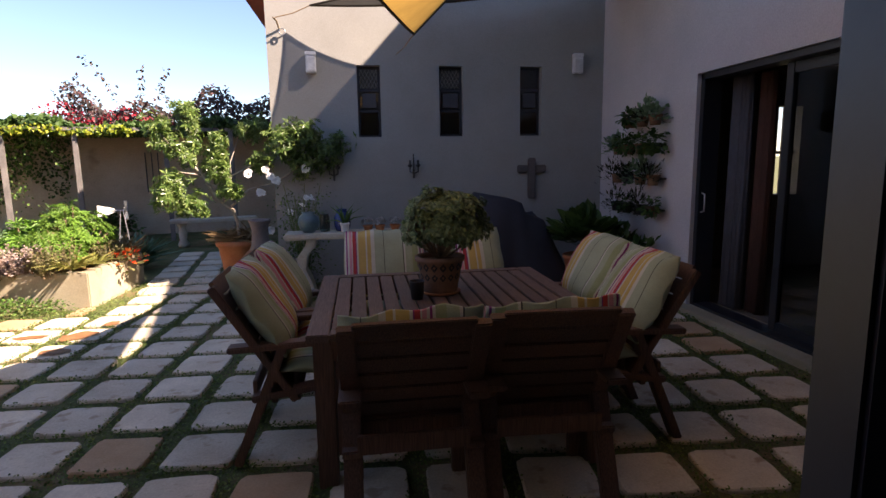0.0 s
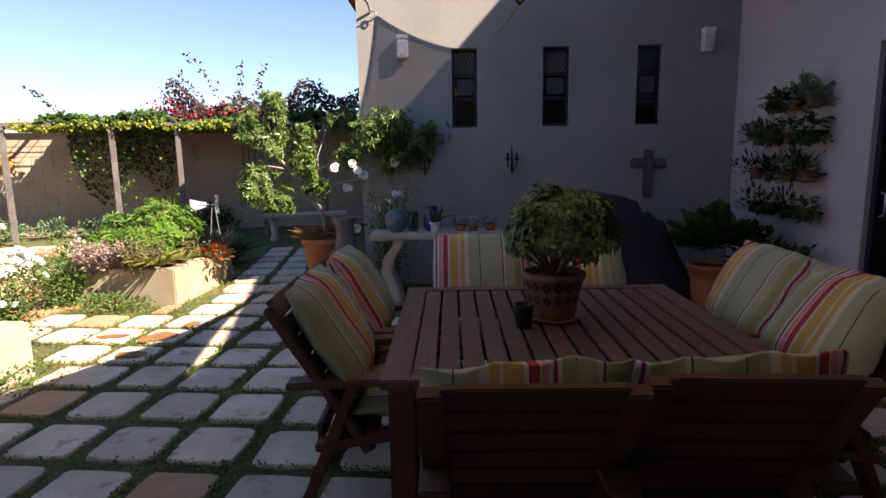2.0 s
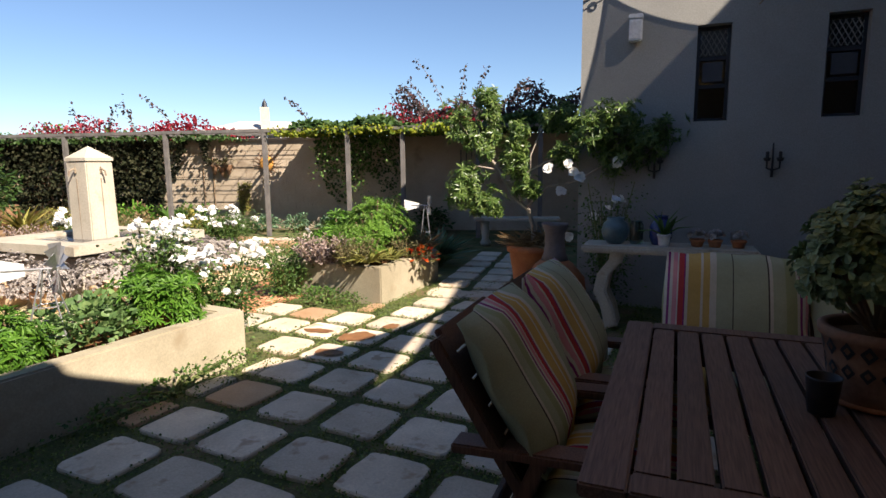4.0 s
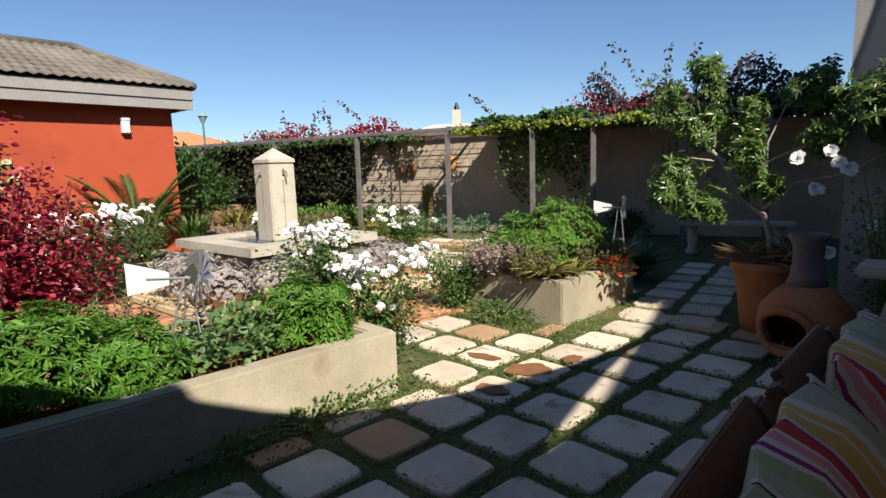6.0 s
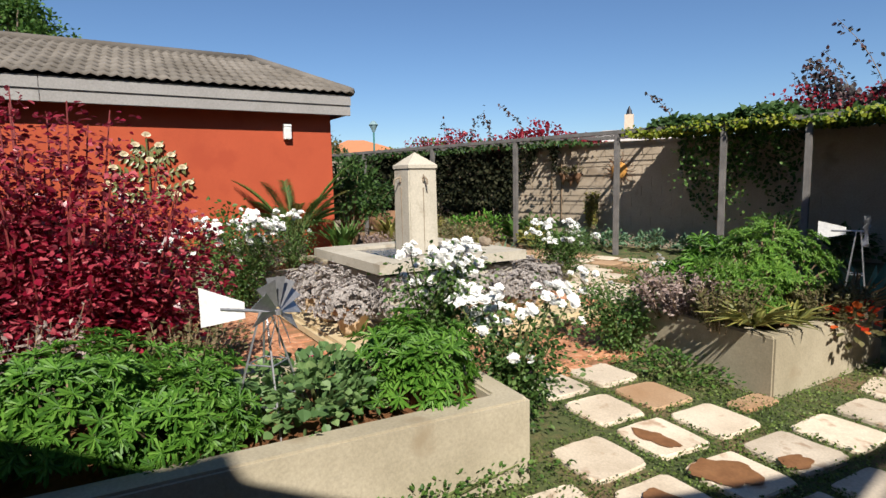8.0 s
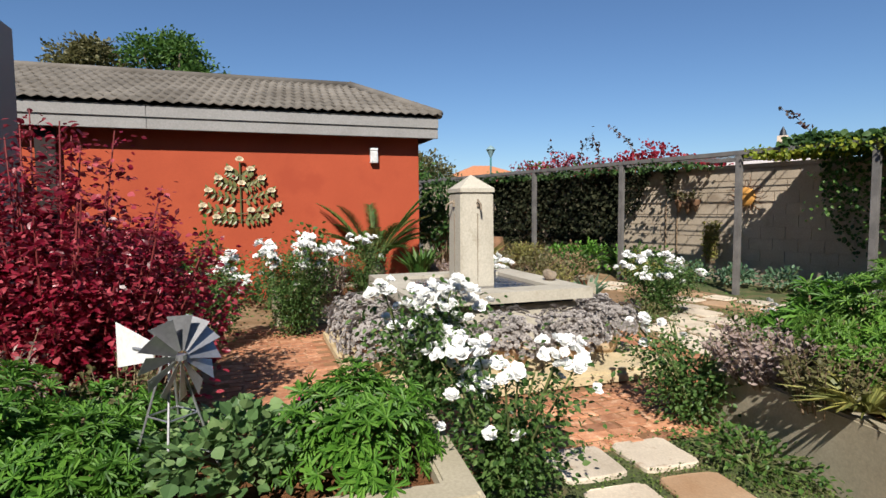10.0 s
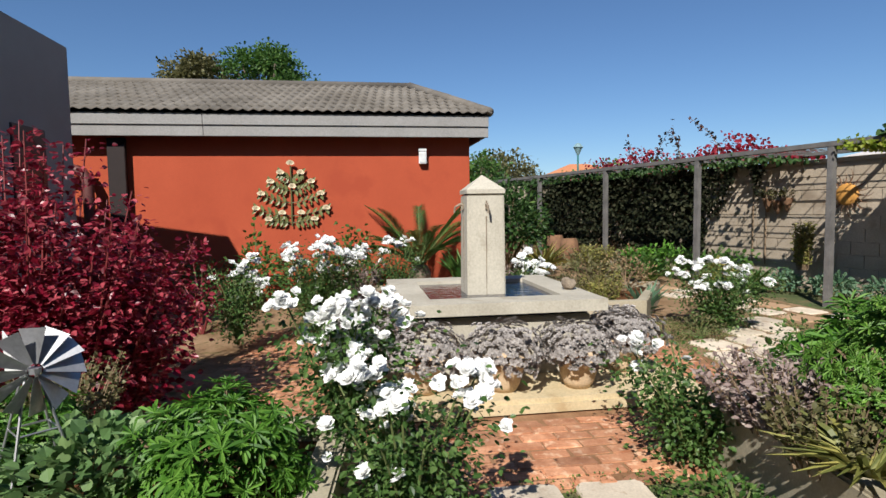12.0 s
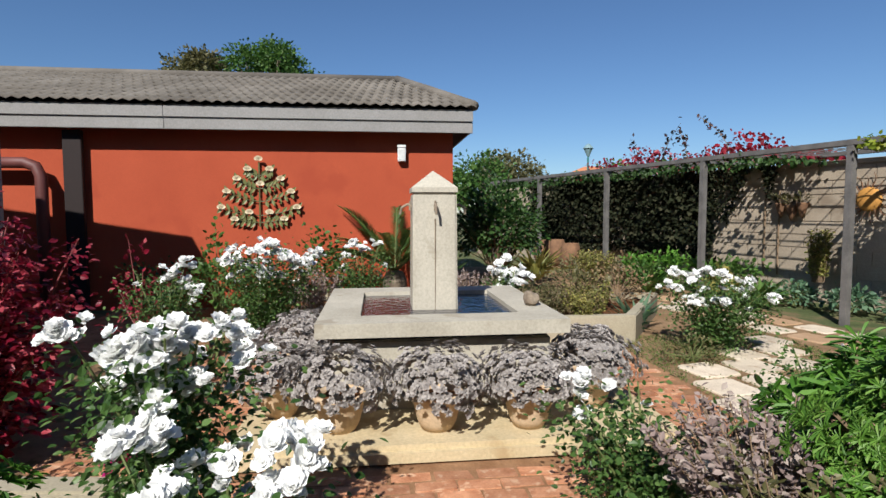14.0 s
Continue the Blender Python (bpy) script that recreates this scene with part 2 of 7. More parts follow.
M["silver"] = leafy("silver_succulent_leaf", (0.29, 0.262, 0.245), (0.40, 0.365, 0.34), (0.50, 0.46, 0.43), rough=0.75, through=0.25, spec=0.2)
M["mauve"] = leafy("mauve_grey_spike", (0.19, 0.135, 0.12), (0.33, 0.25, 0.225), (0.42, 0.35, 0.30), rough=0.8, through=0.2)
# near-black green: the shade under the pergola is put into the leaf colour
M["shaded_leaf"] = leafy("shaded_creeper_leaf", (0.014, 0.018, 0.009), (0.026, 0.032, 0.015), (0.055, 0.055, 0.03), rough=0.8, through=0.15, spec=0.12)
M["olive"] = leafy("olive_shrub_leaf", (0.08, 0.08, 0.03), (0.16, 0.15, 0.06), (0.22, 0.20, 0.10))
M["crimson"] = leafy("crimson_leaf", (0.10, 0.004, 0.012), (0.27, 0.010, 0.032), (0.58, 0.12, 0.14), rough=0.36, through=0.4, spec=0.5)
M["bract"] = leafy("red_bract", (0.11, 0.005, 0.012), (0.25, 0.009, 0.022), (0.38, 0.025, 0.045), through=0.35)
M["lime"] = leafy("lime_vine_leaf", (0.10, 0.17, 0.015), (0.26, 0.33, 0.03), (0.42, 0.42, 0.06), through=0.5)
M["petal"] = leafy("white_petal", (0.90, 0.90, 0.87), (0.93, 0.93, 0.91), (0.95, 0.95, 0.93), rough=0.6, through=0.22, spec=0.2)
M["dry"] = leafy("dry_grass_blade", (0.16, 0.10, 0.05), (0.28, 0.19, 0.10), (0.36, 0.27, 0.15), rough=0.9)
M["ginger"] = leafy("orange_red_flower", (0.45, 0.03, 0.01), (0.60, 0.06, 0.02), (0.55, 0.15, 0.03))
M["yellowgreen"] = leafy("yellow_aloe_leaf", (0.11, 0.125, 0.03), (0.22, 0.22, 0.055), (0.36, 0.31, 0.09), through=0.2)
M["jade"] = leafy("jade_leaf", (0.09, 0.14, 0.06), (0.17, 0.25, 0.11), (0.27, 0.36, 0.18), through=0.1)
M["citrus"] = leafy("glossy_tree_leaf", (0.05, 0.11, 0.022), (0.11, 0.19, 0.045), (0.22, 0.30, 0.09), rough=0.35, through=0.4, spec=0.6)
M["old_clay"] = surface("old_brown_clay", (0.13, 0.07, 0.04), (0.24, 0.13, 0.07), fine=60, broad=7, rough=0.9, bump=0.3)
M["ground_leaf"] = leafy("creeping_ground_leaf", (0.055, 0.09, 0.02), (0.115, 0.18, 0.038), (0.20, 0.26, 0.07))
M["cream"] = plain("cream_enamel", (0.72, 0.60, 0.40), 0.55)
M["cobalt"] = plain("cobalt_glaze", (0.02, 0.04, 0.16), 0.2)
M["celadon"] = plain("blue_green_glaze", (0.08, 0.14, 0.15), 0.3)
M["sun_clay"] = plain("ochre_clay", (0.50, 0.24, 0.05), 0.8)


# ---- mesh helpers ----
def part(name, bm, material, parent=None, label="", smooth=False):
    """Links a bmesh, or (verts, faces), as one mesh object under a thing or a part."""
    me = bpy.data.meshes.new(name)
    if isinstance(bm, tuple):
        me.from_pydata([tuple(v) for v in bm[0]], [], [tuple(f) for f in bm[1]])
    else:
        bm.to_mesh(me)
        bm.free()
    for m in material if isinstance(material, (list, tuple)) else [material]:
        me.materials.append(m)
    if smooth:
        me.shade_smooth()
    ob = new(name, me)
    if parent:
        ob.parent = parent
    if label:
        ob["label"] = label
    return ob


def thing(name, label, category, m=None, group="", kind=""):
    e = new(name)
    e.empty_display_size = 0.1
    if m is not None:
        e.matrix_basis = m
    return tagged(e, label, category, group, kind)


def fresh():
    return bmesh.new()


def box(bm, lo, hi, bevel=0.0, m=None, taper=1.0):
    """An axis box from corner to corner, bevelled, then moved by m. taper narrows the top."""
    (x0, y0, z0), (x1, y1, z1) = lo, hi
    cx, cy = (x0 + x1) / 2, (y0 + y1) / 2
    def tp(x, y, z):
        k = taper if z == z1 else 1.0
        return (cx + (x - cx) * k, cy + (y - cy) * k, z)
    vs = [bm.verts.new(tp(x, y, z)) for z in (z0, z1) for x, y in ((x0, y0), (x1, y0), (x1, y1), (x0, y1))]
    fs = [bm.faces.new([vs[i] for i in f]) for f in ((3, 2, 1, 0), (4, 5, 6, 7), (0, 1, 5, 4), (1, 2, 6, 5), (2, 3, 7, 6), (3, 0, 4, 7))]
    out = vs
    if bevel:
        edges = list({e for f in fs for e in f.edges})
        r = bmesh.ops.bevel(bm, geom=edges, offset=bevel, segments=2, affect="EDGES", clamp_overlap=True)
        out = list({v for f in r["faces"] for v in f.verts} | {v for v in vs if v.is_valid})
        seen, todo = set(out), list(out)
        while todo:
            for e in todo.pop().link_edges:
                for v in e.verts:
                    if v not in seen:
                        seen.add(v)
                        todo.append(v)
        out = list(seen)
    if m is not None:
        bmesh.ops.transform(bm, matrix=m, verts=out)
    return out


def beam(bm, a, b, w, h, bevel=0.004, up=(0, 0, 1)):
    """A straight bar of section w x h from a to b."""
    a, b = Vector(a), Vector(b)
    d = (b - a)
    z = d.normalized()
    x = Vector(up).cross(z)
    if x.length < 1e-4:
        x = Vector((1, 0, 0))
    x.normalize()
    y = z.cross(x)
    m = Matrix((x, y, z)).transposed().to_4x4()
    m.translation = a
    return box(bm, (-w / 2, -h / 2, 0), (w / 2, h / 2, d.length), bevel, m)


def tube(bm, pts, r0, r1=None, n=7, closed=True):
    """A round tapering rod along points."""
    r1 = r0 if r1 is None else r1
    pts = [Vector(p) for p in pts]
    rings = []
    for i, p in enumerate(pts):
        d = (pts[min(i + 1, len(pts) - 1)] - pts[max(i - 1, 0)]).normalized()
        a = d.orthogonal().normalized()
        if i:
            pa = prev - d * prev.dot(d)
            if pa.length > 1e-5:
                a = pa.normalized()
        prev = a
        c = d.cross(a)
        r = r0 + (r1 - r0) * i / max(1, len(pts) - 1)
        rings.append([bm.verts.new(p + (a * math.cos(2 * math.pi * k / n) + c * math.sin(2 * math.pi * k / n)) * r) for k in range(n)])
    for u, v in zip(rings, rings[1:]):
        for k in range(n):
            bm.faces.new((u[k], u[(k + 1) % n], v[(k + 1) % n], v[k]))
    if closed:
        bm.faces.new(rings[0][::-1])
        bm.faces.new(rings[-1])


def lathe(bm, profile, n=28, at=(0, 0, 0), cap=True):
    """A turned shape from (radius, height) pairs."""
    rings = [[bm.verts.new((at[0] + r * math.cos(2 * math.pi * k / n), at[1] + r * math.sin(2 * math.pi * k / n), at[2] + z)) for k in range(n)] for r, z in profile]
    for u, v in zip(rings, rings[1:]):
        for k in range(n):
            bm.faces.new((u[k], u[(k + 1) % n], v[(k + 1) % n], v[k]))
    if cap:
        bm.faces.new(rings[0][::-1])
        bm.faces.new(rings[-1])


def pot_mesh(r_top, r_base, h, wall=0.02, rim=0.03, n=28, belly=0.0):
    """A hollow pot with a rolled rim, standing on z = 0."""
    bm = fresh()
    mid = (r_top + r_base) / 2 + belly
    lathe(bm, [(r_base, 0), (r_base + (mid - r_base) * 0.6, h * 0.22), (mid, h * 0.5), (r_top * 0.98 + belly * 0.3, h - rim * 1.6), (r_top + rim * 0.4, h - rim * 1.4), (r_top + rim * 0.45, h - rim * 0.2), (r_top, h), (r_top - wall, h - 0.004), (r_top - wall * 1.3, h - rim), (r_top - wall * 1.6, h - rim * 2.2)], n)
    return bm


RNG = np.random.default_rng(11)

# leaf outlines: along y from the stalk at 0 to the tip at 1, folded on the midrib
BLADE = (np.array([(0, 0, 0), (0.22, 0.35, 0.05), (0.28, 0.62, 0.03), (0, 1.0, -0.1), (-0.28, 0.62, 0.03), (-0.22, 0.35, 0.05), (0, 0.5, -0.03)]),
         [(0, 1, 6), (1, 2, 6), (2, 3, 6), (3, 4, 6), (4, 5, 6), (5, 0, 6)])
BROAD = (np.array([(0, 0, 0), (0.34, 0.22, 0.05), (0.42, 0.5, 0.06), (0.22, 0.82, 0.0), (0, 1.0, -0.1), (-0.22, 0.82, 0.0), (-0.42, 0.5, 0.06), (-0.34, 0.22, 0.05), (0, 0.5, -0.04)]),
         [(0, 1, 8), (1, 2, 8), (2, 3, 8), (3, 4, 8), (4, 5, 8), (5, 6, 8), (6, 7, 8), (7, 0, 8)])
STRAP = (np.array([(-0.07, 0, 0), (0.07, 0, 0), (0.06, 0.45, 0.10), (-0.06, 0.45, 0.10), (0, 1.0, -0.05), (0, 0.45, 0.06), (0, 0, -0.02)]),
         [(0, 6, 5, 3), (6, 1, 2, 5), (3, 5, 4), (5, 2, 4)])
PETAL = (np.array([(-0.12, 0, 0), (0.12, 0, 0), (0.46, 0.55, 0.16), (-0.46, 0.55, 0.16), (0.30, 0.95, 0.10), (-0.30, 0.95, 0.10), (0, 0.55, 0.02), (0, 1.02, 0.05)]),
         [(0, 1, 6), (1, 2, 6), (3, 0, 6), (2, 4, 7, 6), (6, 7, 5, 3)])

SPOON = (np.array([(-0.05, 0, 0), (0.05, 0, 0), (0.19, 0.62, 0.07), (0.20, 0.84, 0.06), (0, 1.0, -0.03), (-0.20, 0.84, 0.06), (-0.19, 0.62, 0.07), (0, 0.6, 0.0)]),
         [(0, 1, 7), (1, 2, 7), (2, 3, 7), (3, 4, 7), (4, 5, 7), (5, 6, 7), (6, 0, 7)])
ROUND = (np.array([(-0.10, 0, 0), (0.10, 0, 0), (0.44, 0.36, 0.12), (0.52, 0.68, 0.20), (0.30, 0.98, 0.12), (0, 0.92, 0.06), (-0.30, 1.0, 0.17), (-0.52, 0.66, 0.13), (-0.44, 0.34, 0.12), (0, 0.55, -0.02)]),
         [(0, 1, 9), (1, 2, 9), (2, 3, 9), (3, 4, 9), (4, 5, 9), (5, 6, 9), (6, 7, 9), (7, 8, 9), (8, 0, 9)])


def unit(a):
    return a / np.maximum(np.linalg.norm(a, axis=-1, keepdims=True), 1e-9)


def leaves(at, along, size, shape=BLADE, face=None, width=1.0, jitter=0.35):
    """Many copies of one leaf outline: each stands at `at`, points `along`, and turns its upper side to `face`."""
    at, along = np.asarray(at, float), unit(np.asarray(along, float))
    n = len(at)
    size = np.broadcast_to(np.asarray(size, float), (n,))
    f = np.tile((0.0, 0.0, 1.0), (n, 1)) if face is None else np.asarray(face, float)
    f = f + RNG.normal(0, jitter, (n, 3))
    z = unit(f - along * (f * along).sum(1, keepdims=True))
    x = np.cross(along, z)
    v, fs = shape
    pts = at[:, None, :] + size[:, None, None] * (x[:, None, :] * v[None, :, 0:1] * width + along[:, None, :] * v[None, :, 1:2] + z[:, None, :] * v[None, :, 2:3])
    k = len(v)
    faces = [tuple(i * k + j for j in q) for i in range(n) for q in fs]
    return pts.reshape(-1, 3), faces


def joined(*meshes):
    vs, fs, o = [], [], 0
    for v, f in meshes:
        vs.append(np.asarray(v))
        fs += [tuple(i + o for i in q) for q in f]
        o += len(v)
    return np.concatenate(vs), fs


def dome(n, r, squash=1.0, low=-0.2, inner=0.55, lumps=0.25, seed=0):
    """Points in the outer shell of a lumpy dome, with outward directions."""
    rng = np.random.default_rng(abs(seed))
    d = unit(rng.normal(0, 1, (n * 4, 3)))
    d = d[d[:, 2] > low][:n]
    lump = 1 + lumps * np.sin(d[:, 0] * 5 + seed) * np.cos(d[:, 1] * 4.3 + seed * 2) + lumps * 0.5 * np.sin(d[:, 2] * 9 + seed)
    k = (inner + (1 - inner) * rng.random(len(d)) ** 0.5) * lump
    p = d * k[:, None] * r
    p[:, 2] *= squash
    return p, d


def rosettes(at, face, size, per=14, shape=BLADE, width=0.7, open_=0.55, rings=2):
    """Rosettes of leaves at each point, opening towards `face`."""
    at, face = np.asarray(at, float), unit(np.asarray(face, float))
    n = len(at)
    size = np.broadcast_to(np.asarray(size, float), (n,))
    a = unit(np.cross(face, np.tile((0.31, 0.22, 0.93), (n, 1)) + RNG.normal(0, 0.2, (n, 3))))
    b = np.cross(face, a)
    P, D, S, Fc = [], [], [], []
    for k in range(per):
        ring = k % rings
        ang = 2 * math.pi * k / per * (1 + 0.13 * rings) + RNG.random((n, 1)) * 0.5
        out = a * np.cos(ang) + b * np.sin(ang)
        lift = open_ * (0.45 + 0.9 * ring / max(1, rings - 1) if rings > 1 else 1.0)
        P.append(at)
        D.append(unit(out + face * (lift + RNG.normal(0, 0.12, (n, 1)))))
        S.append(size * (1.0 - 0.32 * ring) * RNG.uniform(0.8, 1.15, n))
        Fc.append(face - out * 0.3)
    return leaves(np.concatenate(P), np.concatenate(D), np.concatenate(S), shape, np.concatenate(Fc), width, 0.12)


# ---- large structure ----
def slab_box(name, lo, hi, mat, bevel=0.006, parent=None, label="", kind="structure", category=""):
    bm = fresh()
    box(bm, lo, hi, bevel)
    o = part(name, bm, mat, parent, label)
    if parent is None:
        tagged(o, label, category, kind=kind)
    return o


ground_bm = fresh()
for gx0, gx1, gy0, gy1 in ((-900, 900, -900, 900),):
    box(ground_bm, (gx0, gy0, -0.4), (gx1, gy1, -0.012))
gm, gt, gb = nodes_of("mossy_ground")
gn1, gn2, gn3 = noise_node(gt, 2.2, 5, 0.65, "World"), noise_node(gt, 55, 4, 0.7, "World"), noise_node(gt, 0.5, 3, 0.5, "World")
gc = ramp_node(gt, gn1.outputs[0], [(0.36, (0.045, 0.065, 0.015)), (0.5, (0.08, 0.10, 0.03)), (0.64, (0.17, 0.12, 0.06))]).outputs[0]
gc = mixed(gt, 0.8, gc, ramp_node(gt, gn2.outputs[0], [(0.3, (0.5, 0.5, 0.5)), (0.7, (1.3, 1.3, 1.2))]).outputs[0], "MULTIPLY")
gt.links.new(gc, gb.inputs["Base Color"])
gb.inputs["Roughness"].default_value = 0.95
bumped(gt, gb, gn2.outputs[0], 0.8, 0.015)
tagged(part("ground", ground_bm, gm), "mossy garden ground with creeping groundcover between slabs", "ground", kind="structure")

slab_box("soil_bed", (-16.0, 2.6, -0.06), (-4.3, 11.5, -0.004), M["dry_soil"], label="dry sandy garden soil", category="soil")
YB, XE = 8.08, 2.83          # back wall face, house wall face
WIN = [(-0.30, -0.02), (0.70, 1.00), (1.73, 2.01)]
WZ0, WZ1 = 1.78, 2.63

# back wall with three slot windows
bm = fresh()
TOP = 4.7
xs = [-1.33] + [v for w in WIN for v in w] + [XE]
for i in range(0, len(xs) - 1, 2):
    box(bm, (xs[i], YB, -0.1), (xs[i + 1], YB + 0.25, TOP))
for w0, w1 in WIN:
    box(bm, (w0, YB, -0.1), (w1, YB + 0.25, WZ0))
    box(bm, (w0, YB, WZ1), (w1, YB + 0.25, TOP))
tagged(part("wall_north", bm, M["plaster"]), "grey-beige plastered house wall with three slot windows", "wall", kind="structure")
# its side and the room behind it
bm = fresh()
# the unseen far stretch up to y = 14.6 is added to shade the garden wall
box(bm, (-1.33, YB + 0.25, -0.1), (-1.08, 14.6, TOP))
box(bm, (-1.08, 14.35, -0.1), (XE + 0.25, 14.6, TOP))
box(bm, (XE, YB + 0.25, -0.1), (XE + 0.25, 14.35, TOP))
tagged(part("wall_north_side", bm, M["plaster"]), "grey-beige plastered side wall of the house, lengthened unseen to cast shade", "wall", kind="structure")
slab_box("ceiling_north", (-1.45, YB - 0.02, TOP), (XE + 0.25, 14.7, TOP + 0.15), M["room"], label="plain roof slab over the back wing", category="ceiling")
# red edge of the roof over the wall
slab_box("trim_roof_edge", (-1.62, YB - 0.2, 3.47), (-1.38, YB + 3.0, 3.62), plain("red_painted_board", (0.26, 0.05, 0.035), 0.7), label="red painted barge board at the roof edge", category="trim")

# house wall on the east with a wide sliding door; its top follows the roof verge
DY0, DY1, DZ = 2.9, 6.0, 2.24
bm = fresh()
def verge(y):
    return 4.74 + max(0.0, y - 3.4) * 0.25
def prism(bm, y0, y1, z0, x0=XE, x1=XE + 0.25):
    v = [bm.verts.new(p) for p in ((x0, y0, z0), (x1, y0, z0), (x1, y1, z0), (x0, y1, z0), (x0, y0, verge(y0)), (x1, y0, verge(y0)), (x1, y1, verge(y1)), (x0, y1, verge(y1)))]
    for f in ((3, 2, 1, 0), (4, 5, 6, 7), (0, 1, 5, 4), (1, 2, 6, 5), (2, 3, 7, 6), (3, 0, 4, 7)):
        bm.faces.new([v[i] for i in f])
prism(bm, DY1, YB, -0.1)
prism(bm, 5.0, DY1, DZ)
prism(bm, 3.4, 5.0, DZ)
prism(bm, DY0, 3.4, DZ)
prism(bm, 1.0, DY0, -0.1)
tagged(part("wall_east", bm, M["plaster_pale"]), "pale plastered house wall with a wide sliding door", "wall", kind="structure")
slab_box("door_sill", (XE - 0.12, DY0 - 0.1, -0.02), (XE + 0.3, DY1 + 0.05, 0.045), M["concrete"], label="cement door sill", category="sill")
# dim room behind the sliding door, with a far window; its dimness is in the colours
bm = fresh()
RX = 8.2
box(bm, (XE + 0.25, 0.6, -0.05), (RX, 7.8, 0.03))
part_floor = part("floor", bm, plain("dimmed_carpet", (0.16, 0.13, 0.10), 0.95))
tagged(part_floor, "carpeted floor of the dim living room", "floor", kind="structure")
bm = fresh()
box(bm, (XE + 0.25, 7.6, 0.03), (4.98, 7.8, 2.6))
box(bm, (5.32, 7.6, 0.03), (RX, 7.8, 2.6))
box(bm, (4.98, 7.6, 0.03), (5.32, 7.8, 0.98))
box(bm, (4.98, 7.68, 1.50), (5.32, 7.72, 1.54))
box(bm, (5.13, 7.68, 0.98), (5.16, 7.72, 2.1))
box(bm, (4.98, 7.6, 2.1), (5.32, 7.8, 2.6))
box(bm, (XE + 0.25, 0.6, 0.03), (RX, 0.8, 2.6))
box(bm, (RX, 0.6, -0.05), (RX + 0.2, 7.8, 2.6))
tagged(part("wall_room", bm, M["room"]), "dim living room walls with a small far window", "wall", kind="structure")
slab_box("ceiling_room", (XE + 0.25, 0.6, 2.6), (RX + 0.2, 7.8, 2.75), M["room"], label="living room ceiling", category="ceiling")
# behind the camera: wall with the open doorway and a closed room
# the wall's unseen height is chosen for the shadow it throws on the patio
bm = fresh()
for lo, hi in (((-3.4, 1.12, -0.05), (-1.9, 1.36, 4.4)), ((-1.9, 1.12, 2.25), (2.1, 1.36, 4.4)), ((2.1, 1.12, -0.05), (XE, 1.36, 4.4)),
               ((-3.4, -3.4, -0.05), (-3.2, 1.12, 4.4)), ((XE - 0.2, -3.4, -0.05), (XE, 1.12, 4.4)), ((-3.4, -3.6, -0.05), (XE, -3.4, 4.4))):
    box(bm, lo, hi)
tagged(part("wall_south", bm, M["plaster_pale"]), "plastered wall with the doorway that is walked through", "wall", kind="structure")
slab_box("ceiling_south", (-3.5, -3.7, 4.4), (XE + 0.1, 1.36, 4.55), M["room"], label="flat roof over the room left behind", category="ceiling")
# eave out of view, added to keep sun off the near paving
slab_box("trim_unseen_eave", (0.85, 1.37, 4.42), (XE - 0.01, 2.05, 4.54), M["fascia"], label="unseen grey eave added over the doorway for its shadow", category="trim")
slab_box("floor_south", (-3.4, -3.6, -0.03), (XE, 1.2, 0.0), plain("tiled_floor", (0.30, 0.26, 0.22), 0.4), label="smooth floor of the room left behind", category="floor")


def sliding_leaf(name, x0, x1, z1, label):
    """One glazed sliding leaf, in local x along its width."""
    leaf = thing(name, label, "door", kind="structure")
    for nm, lo, hi in (("stile", (x0, -0.025, 0.05), (x0 + 0.06, 0.025, z1)), ("stile", (x1 - 0.075, -0.025, 0.05), (x1, 0.025, z1)),
                       ("rail", (x0 + 0.075, -0.022, 0.05), (x1 - 0.075, 0.022, 0.14)), ("rail", (x0 + 0.075, -0.022, z1 - 0.08), (x1 - 0.075, 0.022, z1))):
        bm = fresh()
        box(bm, lo, hi, 0.004)
        part(nm, bm, M["alu"], leaf)
    bm = fresh()
    box(bm, (x0 + 0.07, -0.004, 0.13), (x1 - 0.07, 0.004, z1 - 0.075))
    part("pane", bm, M["glass"], leaf, "dark glass pane")
    return leaf


def bar_handle(parent, x, y, z, side=1):
    bm = fresh()
    tube(bm, [(x, y, z - 0.09), (x, y + 0.045 * side, z - 0.08), (x, y + 0.05 * side, z), (x, y + 0.045 * side, z + 0.08), (x, y, z + 0.09)], 0.008, n=8)
    part("handle", bm, M["galv"], parent, "steel bow handle", True)


d1 = sliding_leaf("door_1", 0, 1.2, DZ - 0.06, "dark aluminium glazed sliding door leaf, slid shut")
d1.matrix_basis = pose(XE + 0.10, DY0 + 0.02, 0, 0, 0, 90)
bar_handle(d1, 1.12, 0.025, 1.05)
d2 = sliding_leaf("door_2", 0, 1.15, DZ - 0.06, "dark aluminium glazed sliding door leaf, fixed beside the opening")
d2.matrix_basis = pose(XE + 0.17, DY0 + 1.0, 0, 0, 0, 90)
fr = thing("door_frame", "dark aluminium frame of the wide sliding door", "door frame", kind="structure")
for nm, lo, hi in (("jamb", (XE + 0.04, DY1 - 0.055, 0.04), (XE + 0.22, DY1, DZ)), ("jamb", (XE + 0.04, DY0, 0.04), (XE + 0.22, DY0 + 0.05, DZ)), ("head", (XE + 0.04, DY0, DZ - 0.055), (XE + 0.22, DY1, DZ)), ("track", (XE + 0.04, DY0, 0.04), (XE + 0.22, DY1, 0.07))):
    bm = fresh()
    box(bm, lo, hi, 0.004)
    part(nm, bm, M["alu"], fr)
bar_handle(fr, XE + 0.05, DY1 - 0.09, 1.05, -1)
# the leaf beside the doorway that the walk leaves
d3 = sliding_leaf("door_3", 0, 1.7, 2.2, "dark aluminium glazed sliding leaf, slid open beside the doorway")
